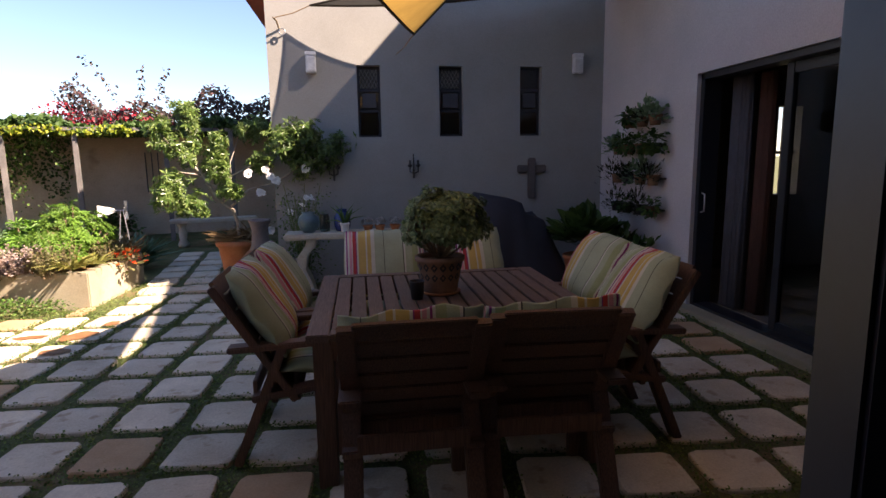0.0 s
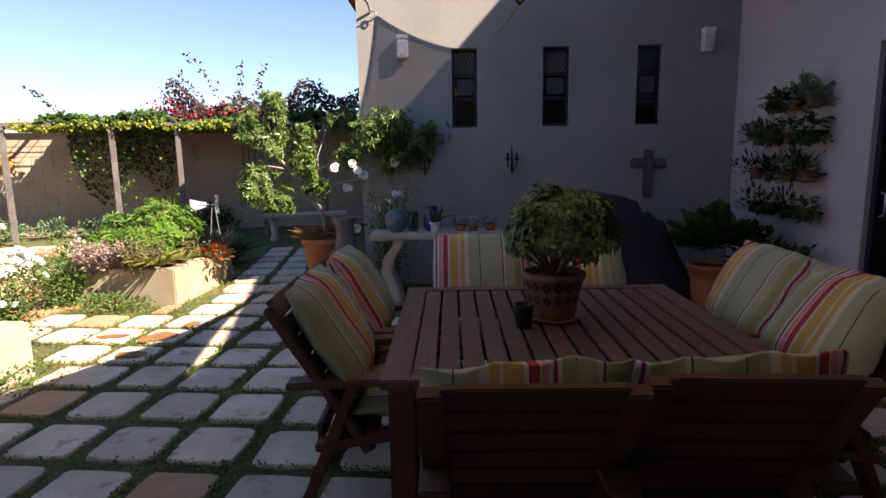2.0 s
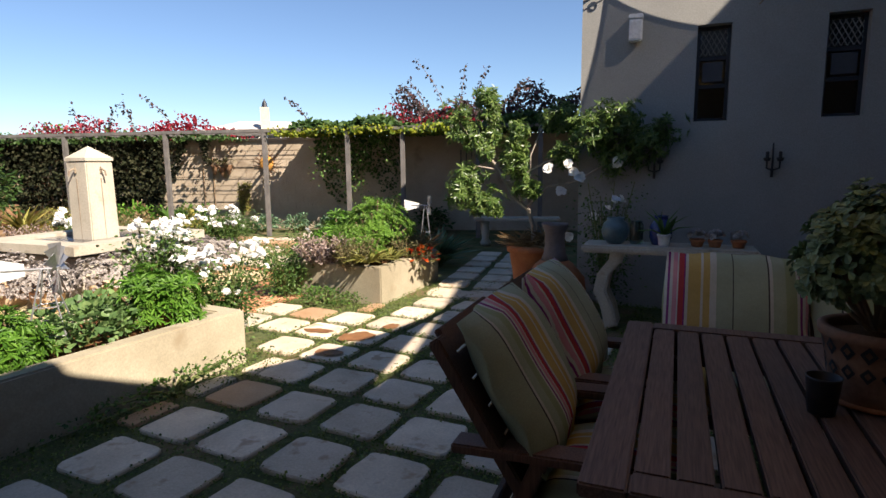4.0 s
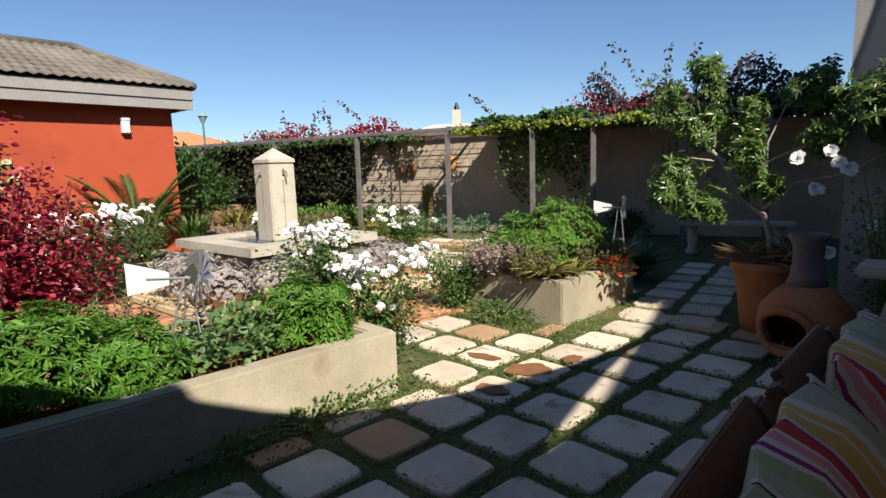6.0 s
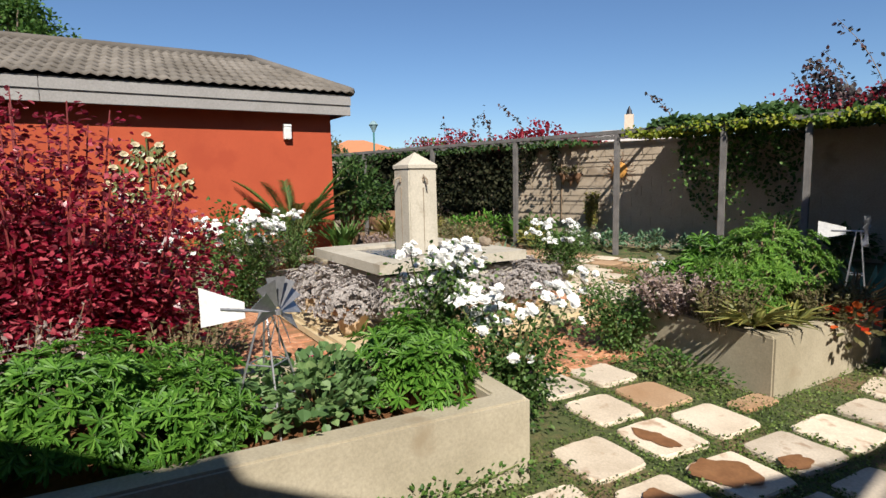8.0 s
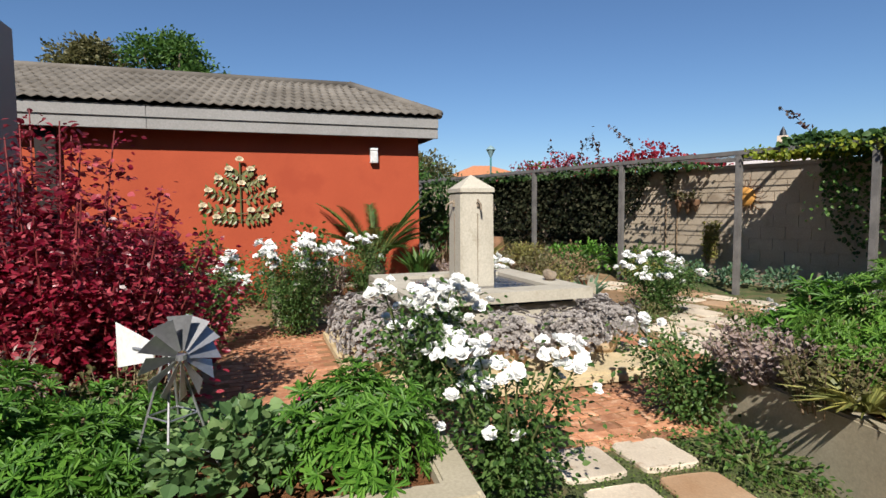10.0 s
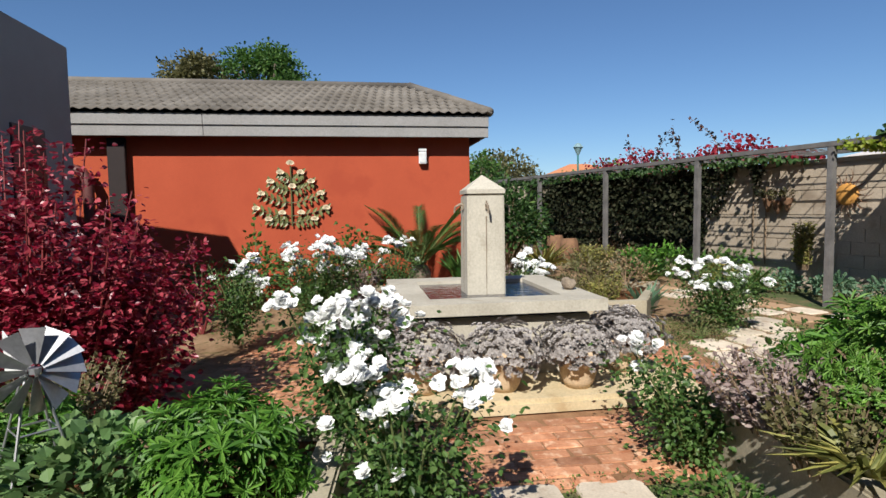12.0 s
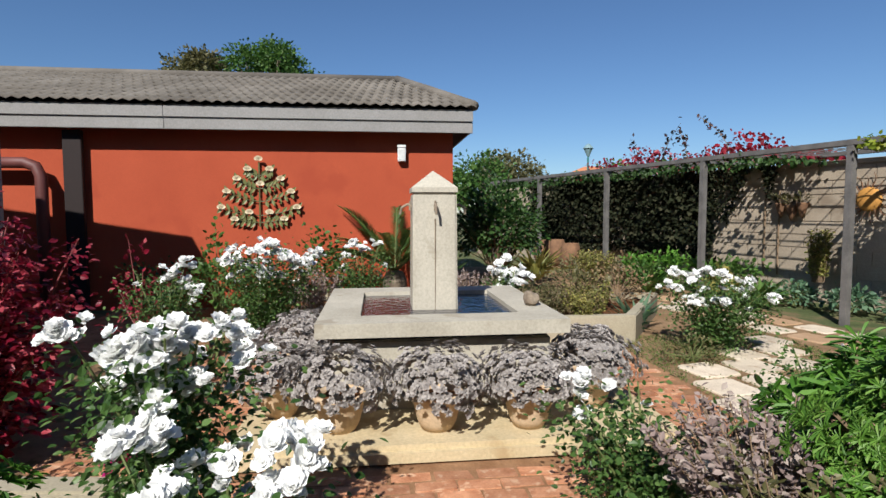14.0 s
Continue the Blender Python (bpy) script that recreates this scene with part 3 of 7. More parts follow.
d3.matrix_basis = pose(0.005, 1.33, 0, 0, 0, 0)
d4 = sliding_leaf("door_4", 0, 1.4, 2.2, "dark aluminium glazed sliding leaf standing behind the open leaf")
d4.matrix_basis = pose(0.72, 1.25, 0, 0, 0, 0)


def curtain(name, x, y0, y1, z0, z1, mat, label):
    bm = fresh()
    n = 60
    a, b = [], []
    for i in range(n + 1):
        y = y0 + (y1 - y0) * i / n
        dx = 0.035 * math.sin(i * 0.95) + 0.012 * math.sin(i * 2.3)
        a.append(bm.verts.new((x + dx * 1.2, y, z0)))
        b.append(bm.verts.new((x + dx * 0.7, y, z1)))
    for i in range(n):
        bm.faces.new((a[i], a[i + 1], b[i + 1], b[i]))
    o = part(name, bm, mat, smooth=True)
    so = o.modifiers.new("thick", "SOLIDIFY")
    so.thickness = 0.006
    return tagged(o, label, "curtain")


# both cloths are coloured darker to hold the shade of the interior
curtain("curtain", XE + 0.34, 5.68, 5.93, 0.05, 2.2, plain("shaded_grey_voile", (0.06, 0.065, 0.08), 0.9), "grey hanging curtain bunched inside the door, darkened as if in shade")
curtain("curtain", XE + 0.42, 5.50, 5.66, 0.05, 2.2, plain("shaded_rust_drape", (0.06, 0.025, 0.018), 0.9), "rust brown hanging drape gathered inside the door, darkened as if in shade")


def slot_window(i, x0, x1):
    w = thing("window_%d" % i, "slot window with dark frame, lattice light above and louvre below", "window", kind="structure")
    y = YB + 0.10
    zs = (WZ0, WZ0 + 0.30, WZ0 + 0.55, WZ1)
    for nm, lo, hi in (("window_frame", (x0, y, WZ0), (x0 + 0.03, y + 0.05, WZ1)), ("window_frame", (x1 - 0.03, y, WZ0), (x1, y + 0.05, WZ1)), ("window_frame", (x0 + 0.03, y, WZ0), (x1 - 0.03, y + 0.05, WZ0 + 0.03)), ("window_frame", (x0 + 0.03, y, WZ1 - 0.03), (x1 - 0.03, y + 0.05, WZ1)),
                       ("transom", (x0 + 0.03, y, zs[1]), (x1 - 0.03, y + 0.05, zs[1] + 0.035)), ("transom", (x0 + 0.03, y, zs[2]), (x1 - 0.03, y + 0.05, zs[2] + 0.035))):
        bm = fresh()
        box(bm, lo, hi, 0.003)
        part(nm, bm, M["alu"], w)
    bm = fresh()
    box(bm, (x0 + 0.055, y - 0.02, zs[1] + 0.055), (x1 - 0.055, y + 0.0, zs[2] - 0.02), 0.004)
    part("sash", bm, plain("dark_sash", (0.05, 0.05, 0.055), 0.5), w)
    for z0, z1 in ((WZ0 + 0.03, zs[1]), (zs[1] + 0.035, zs[2]), (zs[2] + 0.035, WZ1 - 0.03)):
        bm = fresh()
        box(bm, (x0 + 0.028, y + 0.022, z0), (x1 - 0.028, y + 0.028, z1))
        part("pane", bm, M["glass"], w)
    if i < 3:
        bm = fresh()
        zl0, zl1 = zs[2] + 0.04, WZ1 - 0.04
        for k in range(-3, 8):
            for s in (1, -1):
                xa = x0 + 0.03 + k * 0.045
                pts = [(xa, zl0), (xa + s * (zl1 - zl0) * 0.55, zl1)]
                (xa, za), (xb, zb) = pts
                lo, hi = x0 + 0.03, x1 - 0.03
                def clip(xq):
                    return za + (xq - xa) / (xb - xa) * (zb - za)
                if max(xa, xb) < lo or min(xa, xb) > hi:
                    continue
                p = [(min(max(xa, lo), hi), clip(min(max(xa, lo), hi))), (min(max(xb, lo), hi), clip(min(max(xb, lo), hi)))]
                if abs(p[0][0] - p[1][0]) > 0.01:
                    beam(bm, (p[0][0], y - 0.006, p[0][1]), (p[1][0], y - 0.006, p[1][1]), 0.009, 0.006, 0)
        part("lattice", bm, plain("pale_lattice", (0.30, 0.30, 0.28), 0.6), w, "pale diagonal lattice")
    return w


for i, (a, b) in enumerate(WIN):
    slot_window(i + 1, a, b)


def wall_lamp(x, y, z, turn, label):
    w = thing("wall_lamp", label, "wall lamp", pose(x, y, z, 0, 0, turn), "box lamps on the walls")
    bm = fresh()
    box(bm, (-0.05, -0.02, -0.105), (0.05, 0, 0.105), 0.004)
    part("back_plate", bm, M["white"], w)
    bm = fresh()
    box(bm, (-0.058, -0.105, -0.12), (0.058, -0.02, 0.075), 0.008)
    part("shade", bm, M["white"], w)
    bm = fresh()
    box(bm, (-0.062, -0.11, 0.078), (0.062, -0.015, 0.12), 0.006)
    part("cap", bm, M["white"], w)
    bm = fresh()
    box(bm, (-0.046, -0.112, -0.10), (0.046, -0.106, 0.05), 0.002)
    part("diffuser", bm, plain("milky_glass", (0.62, 0.62, 0.60), 0.3), w)
    return w


wall_lamp(-0.83, YB, 2.645, 0, "white box wall lamp on the plastered wall")
wall_lamp(2.46, YB, 2.66, 0, "white box wall lamp on the plastered wall in shade")

# red outbuilding with a tiled roof
RW = -10.55
slab_box("wall_west", (RW - 0.25, -3.0, -0.1), (RW, 7.31, 2.62), M["plaster_red"], label="terracotta red plastered outbuilding wall", category="wall")
slab_box("wall_west_end", (RW - 5, 7.07, -0.1), (RW - 0.25, 7.31, 2.62), M["plaster_red"], label="terracotta red plastered end wall", category="wall")
slab_box("trim_soffit", (RW - 0.1, -3.0, 2.62), (-10.27, 7.5, 2.66), M["fascia"], label="grey eaves soffit", category="trim")
for nm, z0, z1, x in (("trim_fascia", 2.48, 2.635, -10.27), ("trim_fascia", 2.639, 2.80, -10.245)):
    for y0, y1 in ((-3.0, 3.348), (3.352, 7.56)):
        slab_box(nm, (x - 0.03, y0, z0), (x, y1, z1), M["fascia"], label="grey painted fascia board under the tiles", category="trim")
slab_box("trim_barge", (RW - 4.6, 7.53, 2.5), (-10.3, 7.56, 2.76), M["fascia"], label="grey painted end fascia", category="trim")
wall_lamp(RW, 6.55, 2.21, 90, "white box wall lamp on the red wall")

# roof: concrete tiles with rolled profile, in courses from the eave to the ridge
roof = thing("roof", "weathered grey-brown concrete roof tiles in rolled courses", "roof", kind="structure")
EX, EZ, RIX, RIZ = -10.19, 2.83, -12.75, 3.74
slope = math.atan2(RIZ - EZ, EX - RIX)
TW, TL = 0.30, 0.33
tile_v, tile_f = [], []
N = 8
for j, (d, lift) in enumerate(((0.0, 0.0), (0.0, 0.022), (TL + 0.03, 0.0))):
    for i in range(N + 1):
        u = i / N
        h = 0.034 * (0.5 - 0.5 * math.cos(2 * math.pi * u * 2)) * (1 if j else 0.9)
        tile_v.append((d, u * TW, h + lift))
for j in range(2):
    for i in range(N):
        a = j * (N + 1) + i
        tile_f.append((a, a + 1, a + N + 2, a + N + 1))
tile_me = bpy.data.meshes.new("roof_tile")
tile_me.from_pydata(tile_v, [], tile_f)
tile_me.materials.append(M["tile_roof"])
tile_me.shade_smooth()
courses = int((EX - RIX) / math.cos(slope) / TL)
far_tiles = []
for c in range(courses + 1):
    dist = c * TL
    x, z = EX - dist * math.cos(slope), EZ + dist * math.sin(slope)
    y_end = 7.60 - 1.02 * c / courses
    k = 0
    y = y_end - TW
    while y > -3.0:
        mt = Matrix.Translation((x, y, z)) @ Euler((0, 0, math.pi)).to_matrix().to_4x4() @ Matrix.Translation((0, -TW, 0)) @ Euler((0, -slope, 0)).to_matrix().to_4x4()
        if c < 8 and y > -2.0:
            o = new("roof_tile", tile_me)
            o.matrix_basis = mt
            o.parent = roof
        else:
            far_tiles.append((np.array([mt @ Vector(v) for v in tile_v]), tile_f))
        y -= TW
tagged(part("tile_course", joined(*far_tiles), M["tile_roof"], roof, smooth=True), kind="stuff")
bm = fresh()
v = [bm.verts.new(p) for p in ((EX - 0.04, -3, EZ - 0.03), (EX - 0.04, 7.55, EZ - 0.03), (RIX, 6.55, RIZ - 0.03), (RIX, -3, RIZ - 0.03), (EX - 5.2, 7.55, EZ - 0.03), (EX - 5.2, -3, EZ - 0.03))]
bm.faces.new((v[0], v[1], v[2], v[3]))
bm.faces.new((v[1], v[4], v[2]))
bm.faces.new((v[3], v[2], v[4], v[5]))
bm.faces.new((v[0], v[3], v[5]))
bm.faces.new((v[5], v[4], v[1], v[0]))
part("underlay", bm, M["tile_roof"], roof)
bm = fresh()
tube(bm, [(EX - 0.05, 7.58, EZ + 0.03), (EX - 1.3, 7.07, (EZ + RIZ) / 2 + 0.04), (RIX, 6.57, RIZ + 0.04)], 0.075, n=8)
tube(bm, [(RIX, 6.6, RIZ + 0.03), (RIX, -3, RIZ + 0.03)], 0.075, n=8)
part("ridge_tile", bm, M["tile_roof"], roof, smooth=True)

# grey wing of the house, a pillar and a downpipe before the red wall
bm = fresh()
box(bm, (-8.30, -3.0, -0.1), (-6.6, 2.50, 3.15))
for v in bm.verts:
    if v.co.z > 3 and v.co.y < 0:
        v.co.z = 4.05
tagged(part("wall_wing", bm, M["plaster"]), "grey plastered wing of the house with a pitched top", "wall", kind="structure")
slab_box("window_4", (-7.75, 2.47, 1.2), (-7.2, 2.515, 2.2), M["alu"], label="dark window in the grey wing", category="window")
# pilaster's near-black brown carries the eave's shade in its colour
slab_box("pillar", (-10.5, 1.98, -0.05), (-10.42, 2.22, 2.47), plain("shaded_brown", (0.014, 0.006, 0.005), 0.8), label="brown pilaster under the eave, its shade put into the colour", category="pillar")
dp = thing("downpipe", "dark red rainwater downpipe with a swan-neck bend", "pipe", group="")
bm = fresh()
tube(bm, [(-10.35, 0.9, 2.02), (-10.35, 1.55, 2.02), (-10.35, 1.68, 1.97), (-10.35, 1.74, 1.84), (-10.35, 1.74, 0.0)], 0.075, n=12)
part("pipe", bm, plain("dark_red_pipe", (0.12, 0.035, 0.03), 0.6), dp, smooth=True)

# garden wall behind the pergola
PD = Vector((-0.9708, -0.2399, 0))            # along the wall, away from the house
PN = Vector((-0.2399, 0.9708, 0))             # towards the wall
P0 = Vector((-8.295, 11.741, 0))
WALL_OFF = 1.35
def along(s, off=0.0, z=0.0):
    return P0 + PD * s + PN * off + Vector((0, 0, z))
ANG = math.degrees(math.atan2(-PD.y, -PD.x))
bm = fresh()
box(bm, (-7.3, 0, -0.1), (14.0, 0.22, 2.02), 0.01)
box(bm, (-7.3, -0.03, 2.02), (14.0, 0.25, 2.09), 0.008)
gw = part("wall_garden", bm, M["wall"])
gw.matrix_basis = Matrix.Translation(along(0, WALL_OFF)) @ Matrix((PD, PN, Vector((0, 0, 1)))).transposed().to_4x4()
tagged(gw, "weathered tan plastered garden boundary wall", "wall", kind="structure")
# courses of concrete blocks on its face, laid in half bond
bx_, bz_ = 0.40, 0.20
blk = bpy.data.meshes.new("block")
bm = fresh()
box(bm, (0.005, -0.014, 0.005), (bx_ - 0.005, -0.001, bz_ - 0.005), 0.004)
bm.to_mesh(blk)
bm.free()
blk.materials.append(M["wall"])
for c in range(10):
    for k in range(53):
        s0 = -7.25 + k * bx_ + (bx_ / 2 if c % 2 else 0)
        if -3.2 < s0 < 6.4:
            o = new("block", blk)
            o.parent = gw
            o.location = (s0, 0, 0.005 + c * bz_)

# pergola posts and beams
pergola = thing("pergola", "grey weathered timber and steel pergola along the wall", "pergola")
POSTS = [-5.6, -4.4, -2.9, -1.77, 0.0, 2.22, 4.62, 7.17, 9.6]
for s in POSTS:
    bm = fresh()
    p = along(s)
    beam(bm, (p.x, p.y, -0.02), (p.x, p.y, 2.13), 0.085, 0.085, 0.006, up=PN)
    part("post", bm, M["steel"], pergola)
    bm = fresh()
    beam(bm, along(s, -0.02, 2.115), along(s, WALL_OFF + 0.05, 2.115), 0.06, 0.045, 0.004)
    part("rafter", bm, M["steel"], pergola)
bm = fresh()
beam(bm, along(-5.7, 0, 2.165), along(9.8, 0, 2.165), 0.08, 0.07, 0.005)
part("beam", bm, M["steel"], pergola)
bm = fresh()
beam(bm, along(-5.7, 1.22, 2.165), along(9.8, 1.22, 2.165), 0.06, 0.06, 0.005)
part("beam", bm, M["steel"], pergola)
bm = fresh()
for k in range(1, 6):
    beam(bm, along(-5.6, k * 0.2, 2.15), along(9.7, k * 0.2, 2.15), 0.012, 0.012, 0)
for k in range(46):
    beam(bm, along(-5.5 + k * 0.33, 0, 2.145), along(-5.5 + k * 0.33, 1.25, 2.145), 0.01, 0.01, 0)
part("wire_mesh", bm, M["steel"], pergola, "rusty wire mesh on top")


# ---- shade sails ----
def sail(name, corners, bows, mat, label, sag=0.12):
    """A tensioned triangle of cloth; each edge bows by a given way at its middle."""
    A, B, C = (Vector(p) for p in corners)
    n = 22
    pull = [Vector(b) for b in bows]
    bm = fresh()
    grid = {}
    for i in range(n + 1):
        for j in range(n + 1 - i):
            a, b = i / n, j / n
            c = 1 - a - b
            p = A * a + B * b + C * c + 4 * (pull[0] * (a * b) + pull[1] * (b * c) + pull[2] * (c * a))
            p.z -= sag * 27 * a * b * c
            grid[i, j] = bm.verts.new(p)
    for i in range(n):
        for j in range(n - i):
            bm.faces.new((grid[i, j], grid[i + 1, j], grid[i, j + 1]))
            if j < n - i - 1:
                bm.faces.new((grid[i + 1, j], grid[i + 1, j + 1], grid[i, j + 1]))
    hem = [[grid[i, 0].co.copy() for i in range(n + 1)], [grid[0, j].co.copy() for j in range(n + 1)], [grid[i, n - i].co.copy() for i in range(n + 1)]]
    s = thing(name, label, "shade sail")
    part("canvas", bm, mat, s, smooth=True)
    for h in hem:
        bm = fresh()
        tube(bm, h, 0.012, n=6)
        part("hem", bm, plain("dark_hem_" + name, (0.05, 0.04, 0.03), 0.9), s)
    return s


def canvas_mat(name, c, through, weave=0.0):
    m, t, b = nodes_of(name)
    n = noise_node(t, 5, 4, 0.6, "World")
    cc = ramp_node(t, n.outputs[0], [(0.3, tuple(x * 0.8 for x in c)), (0.7, c)]).outputs[0]
    t.links.new(cc, b.inputs["Base Color"])
    b.inputs["Roughness"].default_value = 0.9
    tr = t.nodes.new("ShaderNodeBsdfTranslucent")
    t.links.new(cc, tr.inputs[0])
    ms = t.nodes.new("ShaderNodeMixShader")
    ms.inputs[0].default_value = through
    t.links.new(b.outputs[0], ms.inputs[1])
    t.links.new(tr.outputs[0], ms.inputs[2])
    out = ms
    if weave:
        clear = t.nodes.new("ShaderNodeBsdfTransparent")
        out = t.nodes.new("ShaderNodeMixShader")
        out.inputs[0].default_value = weave
        t.links.new(ms.outputs[0], out.inputs[1])
        t.links.new(clear.outputs[0], out.inputs[2])
    t.links.new(out.outputs[0], t.nodes["Material Output"].inputs[0])
    return m


TIP = (0.19, 6.0, 2.55)
sail("shade_sail", ((-1.58, 1.62, 3.15), TIP, (2.75, 1.45, 4.2)), ((0.22, 0.0, -0.30), (-0.14, -0.08, -0.04), (0, 0, 0)), canvas_mat("yellow_canvas", (0.62, 0.36, 0.09), 0.55), "sunlit ochre yellow shade sail stretched over the patio")
PC, QC, RC = (-0.80, 7.93, 3.26), (2.76, 7.75, 3.66), (2.76, 4.9, 3.75)
sail("shade_sail", (PC, QC, RC), ((0.08, -0.14, -0.155), (-0.09, 0.04, -0.01), (0.22, 0.17, -0.03)), canvas_mat("charcoal_canvas", (0.05, 0.045, 0.045), 0.12, 0.10), "dark charcoal shade net sail along the house wall", 0.05)
hook = thing("sail_hook", "rusty steel hook and ring that hold the sail", "hook")
bm = fresh()
tube(bm, [(-1.17, YB, 3.02), (-1.19, YB - 0.10, 3.10), (-1.22, YB - 0.16, 3.12)], 0.012, n=8)
part("bracket", bm, M["bark"], hook)
bm = fresh()
tube(bm, [(-1.14 + 0.035 * math.cos(a), YB - 0.05, 2.99 + 0.035 * math.sin(a)) for a in np.linspace(0, 6.283, 14)], 0.007, n=6)
part("ring", bm, M["galv"], hook)
for a, b, nm in (((-1.2, YB - 0.15, 3.12), PC, "rope"), (TIP, (0.18, YB, 2.76), "rope"), ((-1.5, 1.38, 3.3), (-1.58, 1.62, 3.15), "rope")):
    bm = fresh()
    tube(bm, [a, tuple((u + v) / 2 - (0.02 if i == 2 else 0) for i, (u, v) in enumerate(zip(a, b))), b], 0.006, n=6)
    part(nm, bm, M["dry_stem"], hook)


# ---- patio furniture ----
def cushion_mesh(w, d, t, seed=0, frill=0.018):
    """A plump square cushion in the local xz plane, thin in y, with a wavy frilled edge."""
    rng = random.Random(seed)
    n = 14
    bm = fresh()
    f, b = {}, {}
    ph = [rng.uniform(0, 6) for _ in range(4)]
    for i in range(n + 1):
        for j in range(n + 1):
            u, v = 2 * i / n - 1, 2 * j / n - 1
            e = (1 - u ** 4) * (1 - v ** 4)
            th = t / 2 * max(0, e) ** 0.45 + 0.004
            k = 1 - 0.05 * (abs(u * v)) + 0.0
            edge = max(abs(u), abs(v)) > 0.99
            wob = frill * math.sin(9 * u + 7 * v + ph[0]) if edge else 0.0
            x, z = u * w / 2 * k + (frill * u if edge else 0), v * d / 2 * k + (frill * v if edge else 0)
            dent = 0.12 * t * math.sin(2.1 * u + ph[1]) * math.cos(1.7 * v + ph[2])
            f[i, j] = bm.verts.new((x, -th + dent + wob * 0.5, z))
            b[i, j] = bm.verts.new((x, th + dent + wob * 0.5, z))
    for i in range(n):
        for j in range(n):
            bm.faces.new((f[i, j], f[i + 1, j], f[i + 1, j + 1], f[i, j + 1]))
            bm.faces.new((b[i, j + 1], b[i + 1, j + 1], b[i + 1, j], b[i, j]))
    ring = [(i, 0) for i in range(n)] + [(n, j) for j in range(n)] + [(i, n) for i in range(n, 0, -1)] + [(0, j) for j in range(n, 0, -1)]
    for p, q in zip(ring, ring[1:] + ring[:1]):
        bm.faces.new((f[p], b[p], b[q], f[q]))
    return bm


def build_chair():
    """A slatted wooden garden armchair; it faces local -y, its back at +y, standing on z = 0."""
    c = thing("garden_chair", "dark-stained slatted wooden garden armchair with striped cushions", "chair", group="chairs round the patio table")
    W = 0.55
    for s in (-1, 1):
        x = s * (W / 2 - 0.03)
        for nm, a, b, w, h in (("leg", (x, -0.24, 0.0), (x, -0.26, 0.60), 0.05, 0.07), ("leg", (x, 0.25, 0.0), (x, 0.0, 0.60), 0.045, 0.075), ("back_post", (x, -0.05, 0.32), (x, 0.315, 0.905), 0.04, 0.07),
                               ("armrest", (x, -0.32, 0.615), (x, 0.26, 0.595), 0.085, 0.03), ("seat_rail", (x, -0.26, 0.40), (x, 0.16, 0.34), 0.035, 0.08)):
            bm = fresh()
            beam(bm, a, b, w, h, 0.006, up=(1, 0, 0) if nm != "armrest" else (0, 0, 1))
            part(nm, bm, M["wood"], c)
    for k in range(5):
        y = -0.25 + k * 0.10
        bm = fresh()
        beam(bm, (-W / 2 + 0.05, y, 0.435 - k * 0.014), (W / 2 - 0.05, y, 0.435 - k * 0.014), 0.08, 0.022, 0.004, up=(0, 1, 0.0))
        part("seat_slat", bm, M["wood"], c)
    for k in range(8):
        f = 0.03 + k * 0.134
        p = Vector((0, -0.05, 0.32)).lerp(Vector((0, 0.315, 0.905)), f)
        bm = fresh()
        beam(bm, (-W / 2 + 0.05, p.y, p.z), (W / 2 - 0.05, p.y, p.z), 0.022, 0.084, 0.004, up=(0, 0.52, 0.85))
        part("back_slat", bm, M["wood"], c)
    for y, z in ((-0.24, 0.36), (0.06, 0.33)):
        bm = fresh()
        beam(bm, (-W / 2 + 0.04, y, z), (W / 2 - 0.04, y, z), 0.03, 0.06, 0.004)
        part("stretcher", bm, M["wood"], c)
    return c


def cushion_on(chair_m, seed, back=True, mat="fabric", back_lift=0.0):
    lab = "striped green, gold and red frilled cushion on a garden chair"
    o = part("seat_cushion", cushion_mesh(0.50, 0.44, 0.10, seed), M[mat], smooth=True)
    o.matrix_basis = chair_m @ pose(0, -0.205, 0.48, 87, 0, 0)
    tagged(o, lab, "cushion", "chair cushions")
    o = part("back_cushion", cushion_mesh(0.53, 0.46, 0.14, seed + 50, 0.026), M[mat], smooth=True)
    o.matrix_basis = chair_m @ pose(0, 0.105 + back_lift * 0.6, 0.76 + back_lift, -30, 0, 0)
    tagged(o, lab, "cushion", "chair cushions")


chair0 = build_chair()
CHAIRS = [(-0.14, 3.24, 180, 1, "fabric"), (0.44, 3.28, 177, 2, "fabric_b"), (-0.72, 3.98, 91, 3, "fabric"), (-0.70, 4.58, 88, 4, "fabric_b"), (1.06, 3.86, -91, 5, "fabric"), (1.08, 4.46, -88, 6, "fabric_b"), (-0.16, 4.93, 0, 7, "fabric_b"), (0.44, 4.94, 2, 8, "fabric")]
for k, (x, y, a, seed, fm) in enumerate(CHAIRS):
    m = pose(x, y, 0.0, 0, 0, a)
    if k == 0:
        chair0.matrix_basis = m
    else:
        copy_thing(chair0, m)
    cushion_on(m, seed, mat=fm, back_lift=-0.05 if a in (177, 180) else 0.0)

TX0, TX1, TY0, TY1, TZ = -0.575, 0.84, 3.40, 4.73, 0.74
table = thing("patio_table", "large square dark-stained slatted wooden patio table", "table")
for x in (TX0 + 0.07, TX1 - 0.07):
    for y in (TY0 + 0.07, TY1 - 0.07):
        bm = fresh()
        box(bm, (x - 0.045, y - 0.045, 0), (x + 0.045, y + 0.045, TZ - 0.035), 0.006)
        part("leg", bm, M["wood"], table)
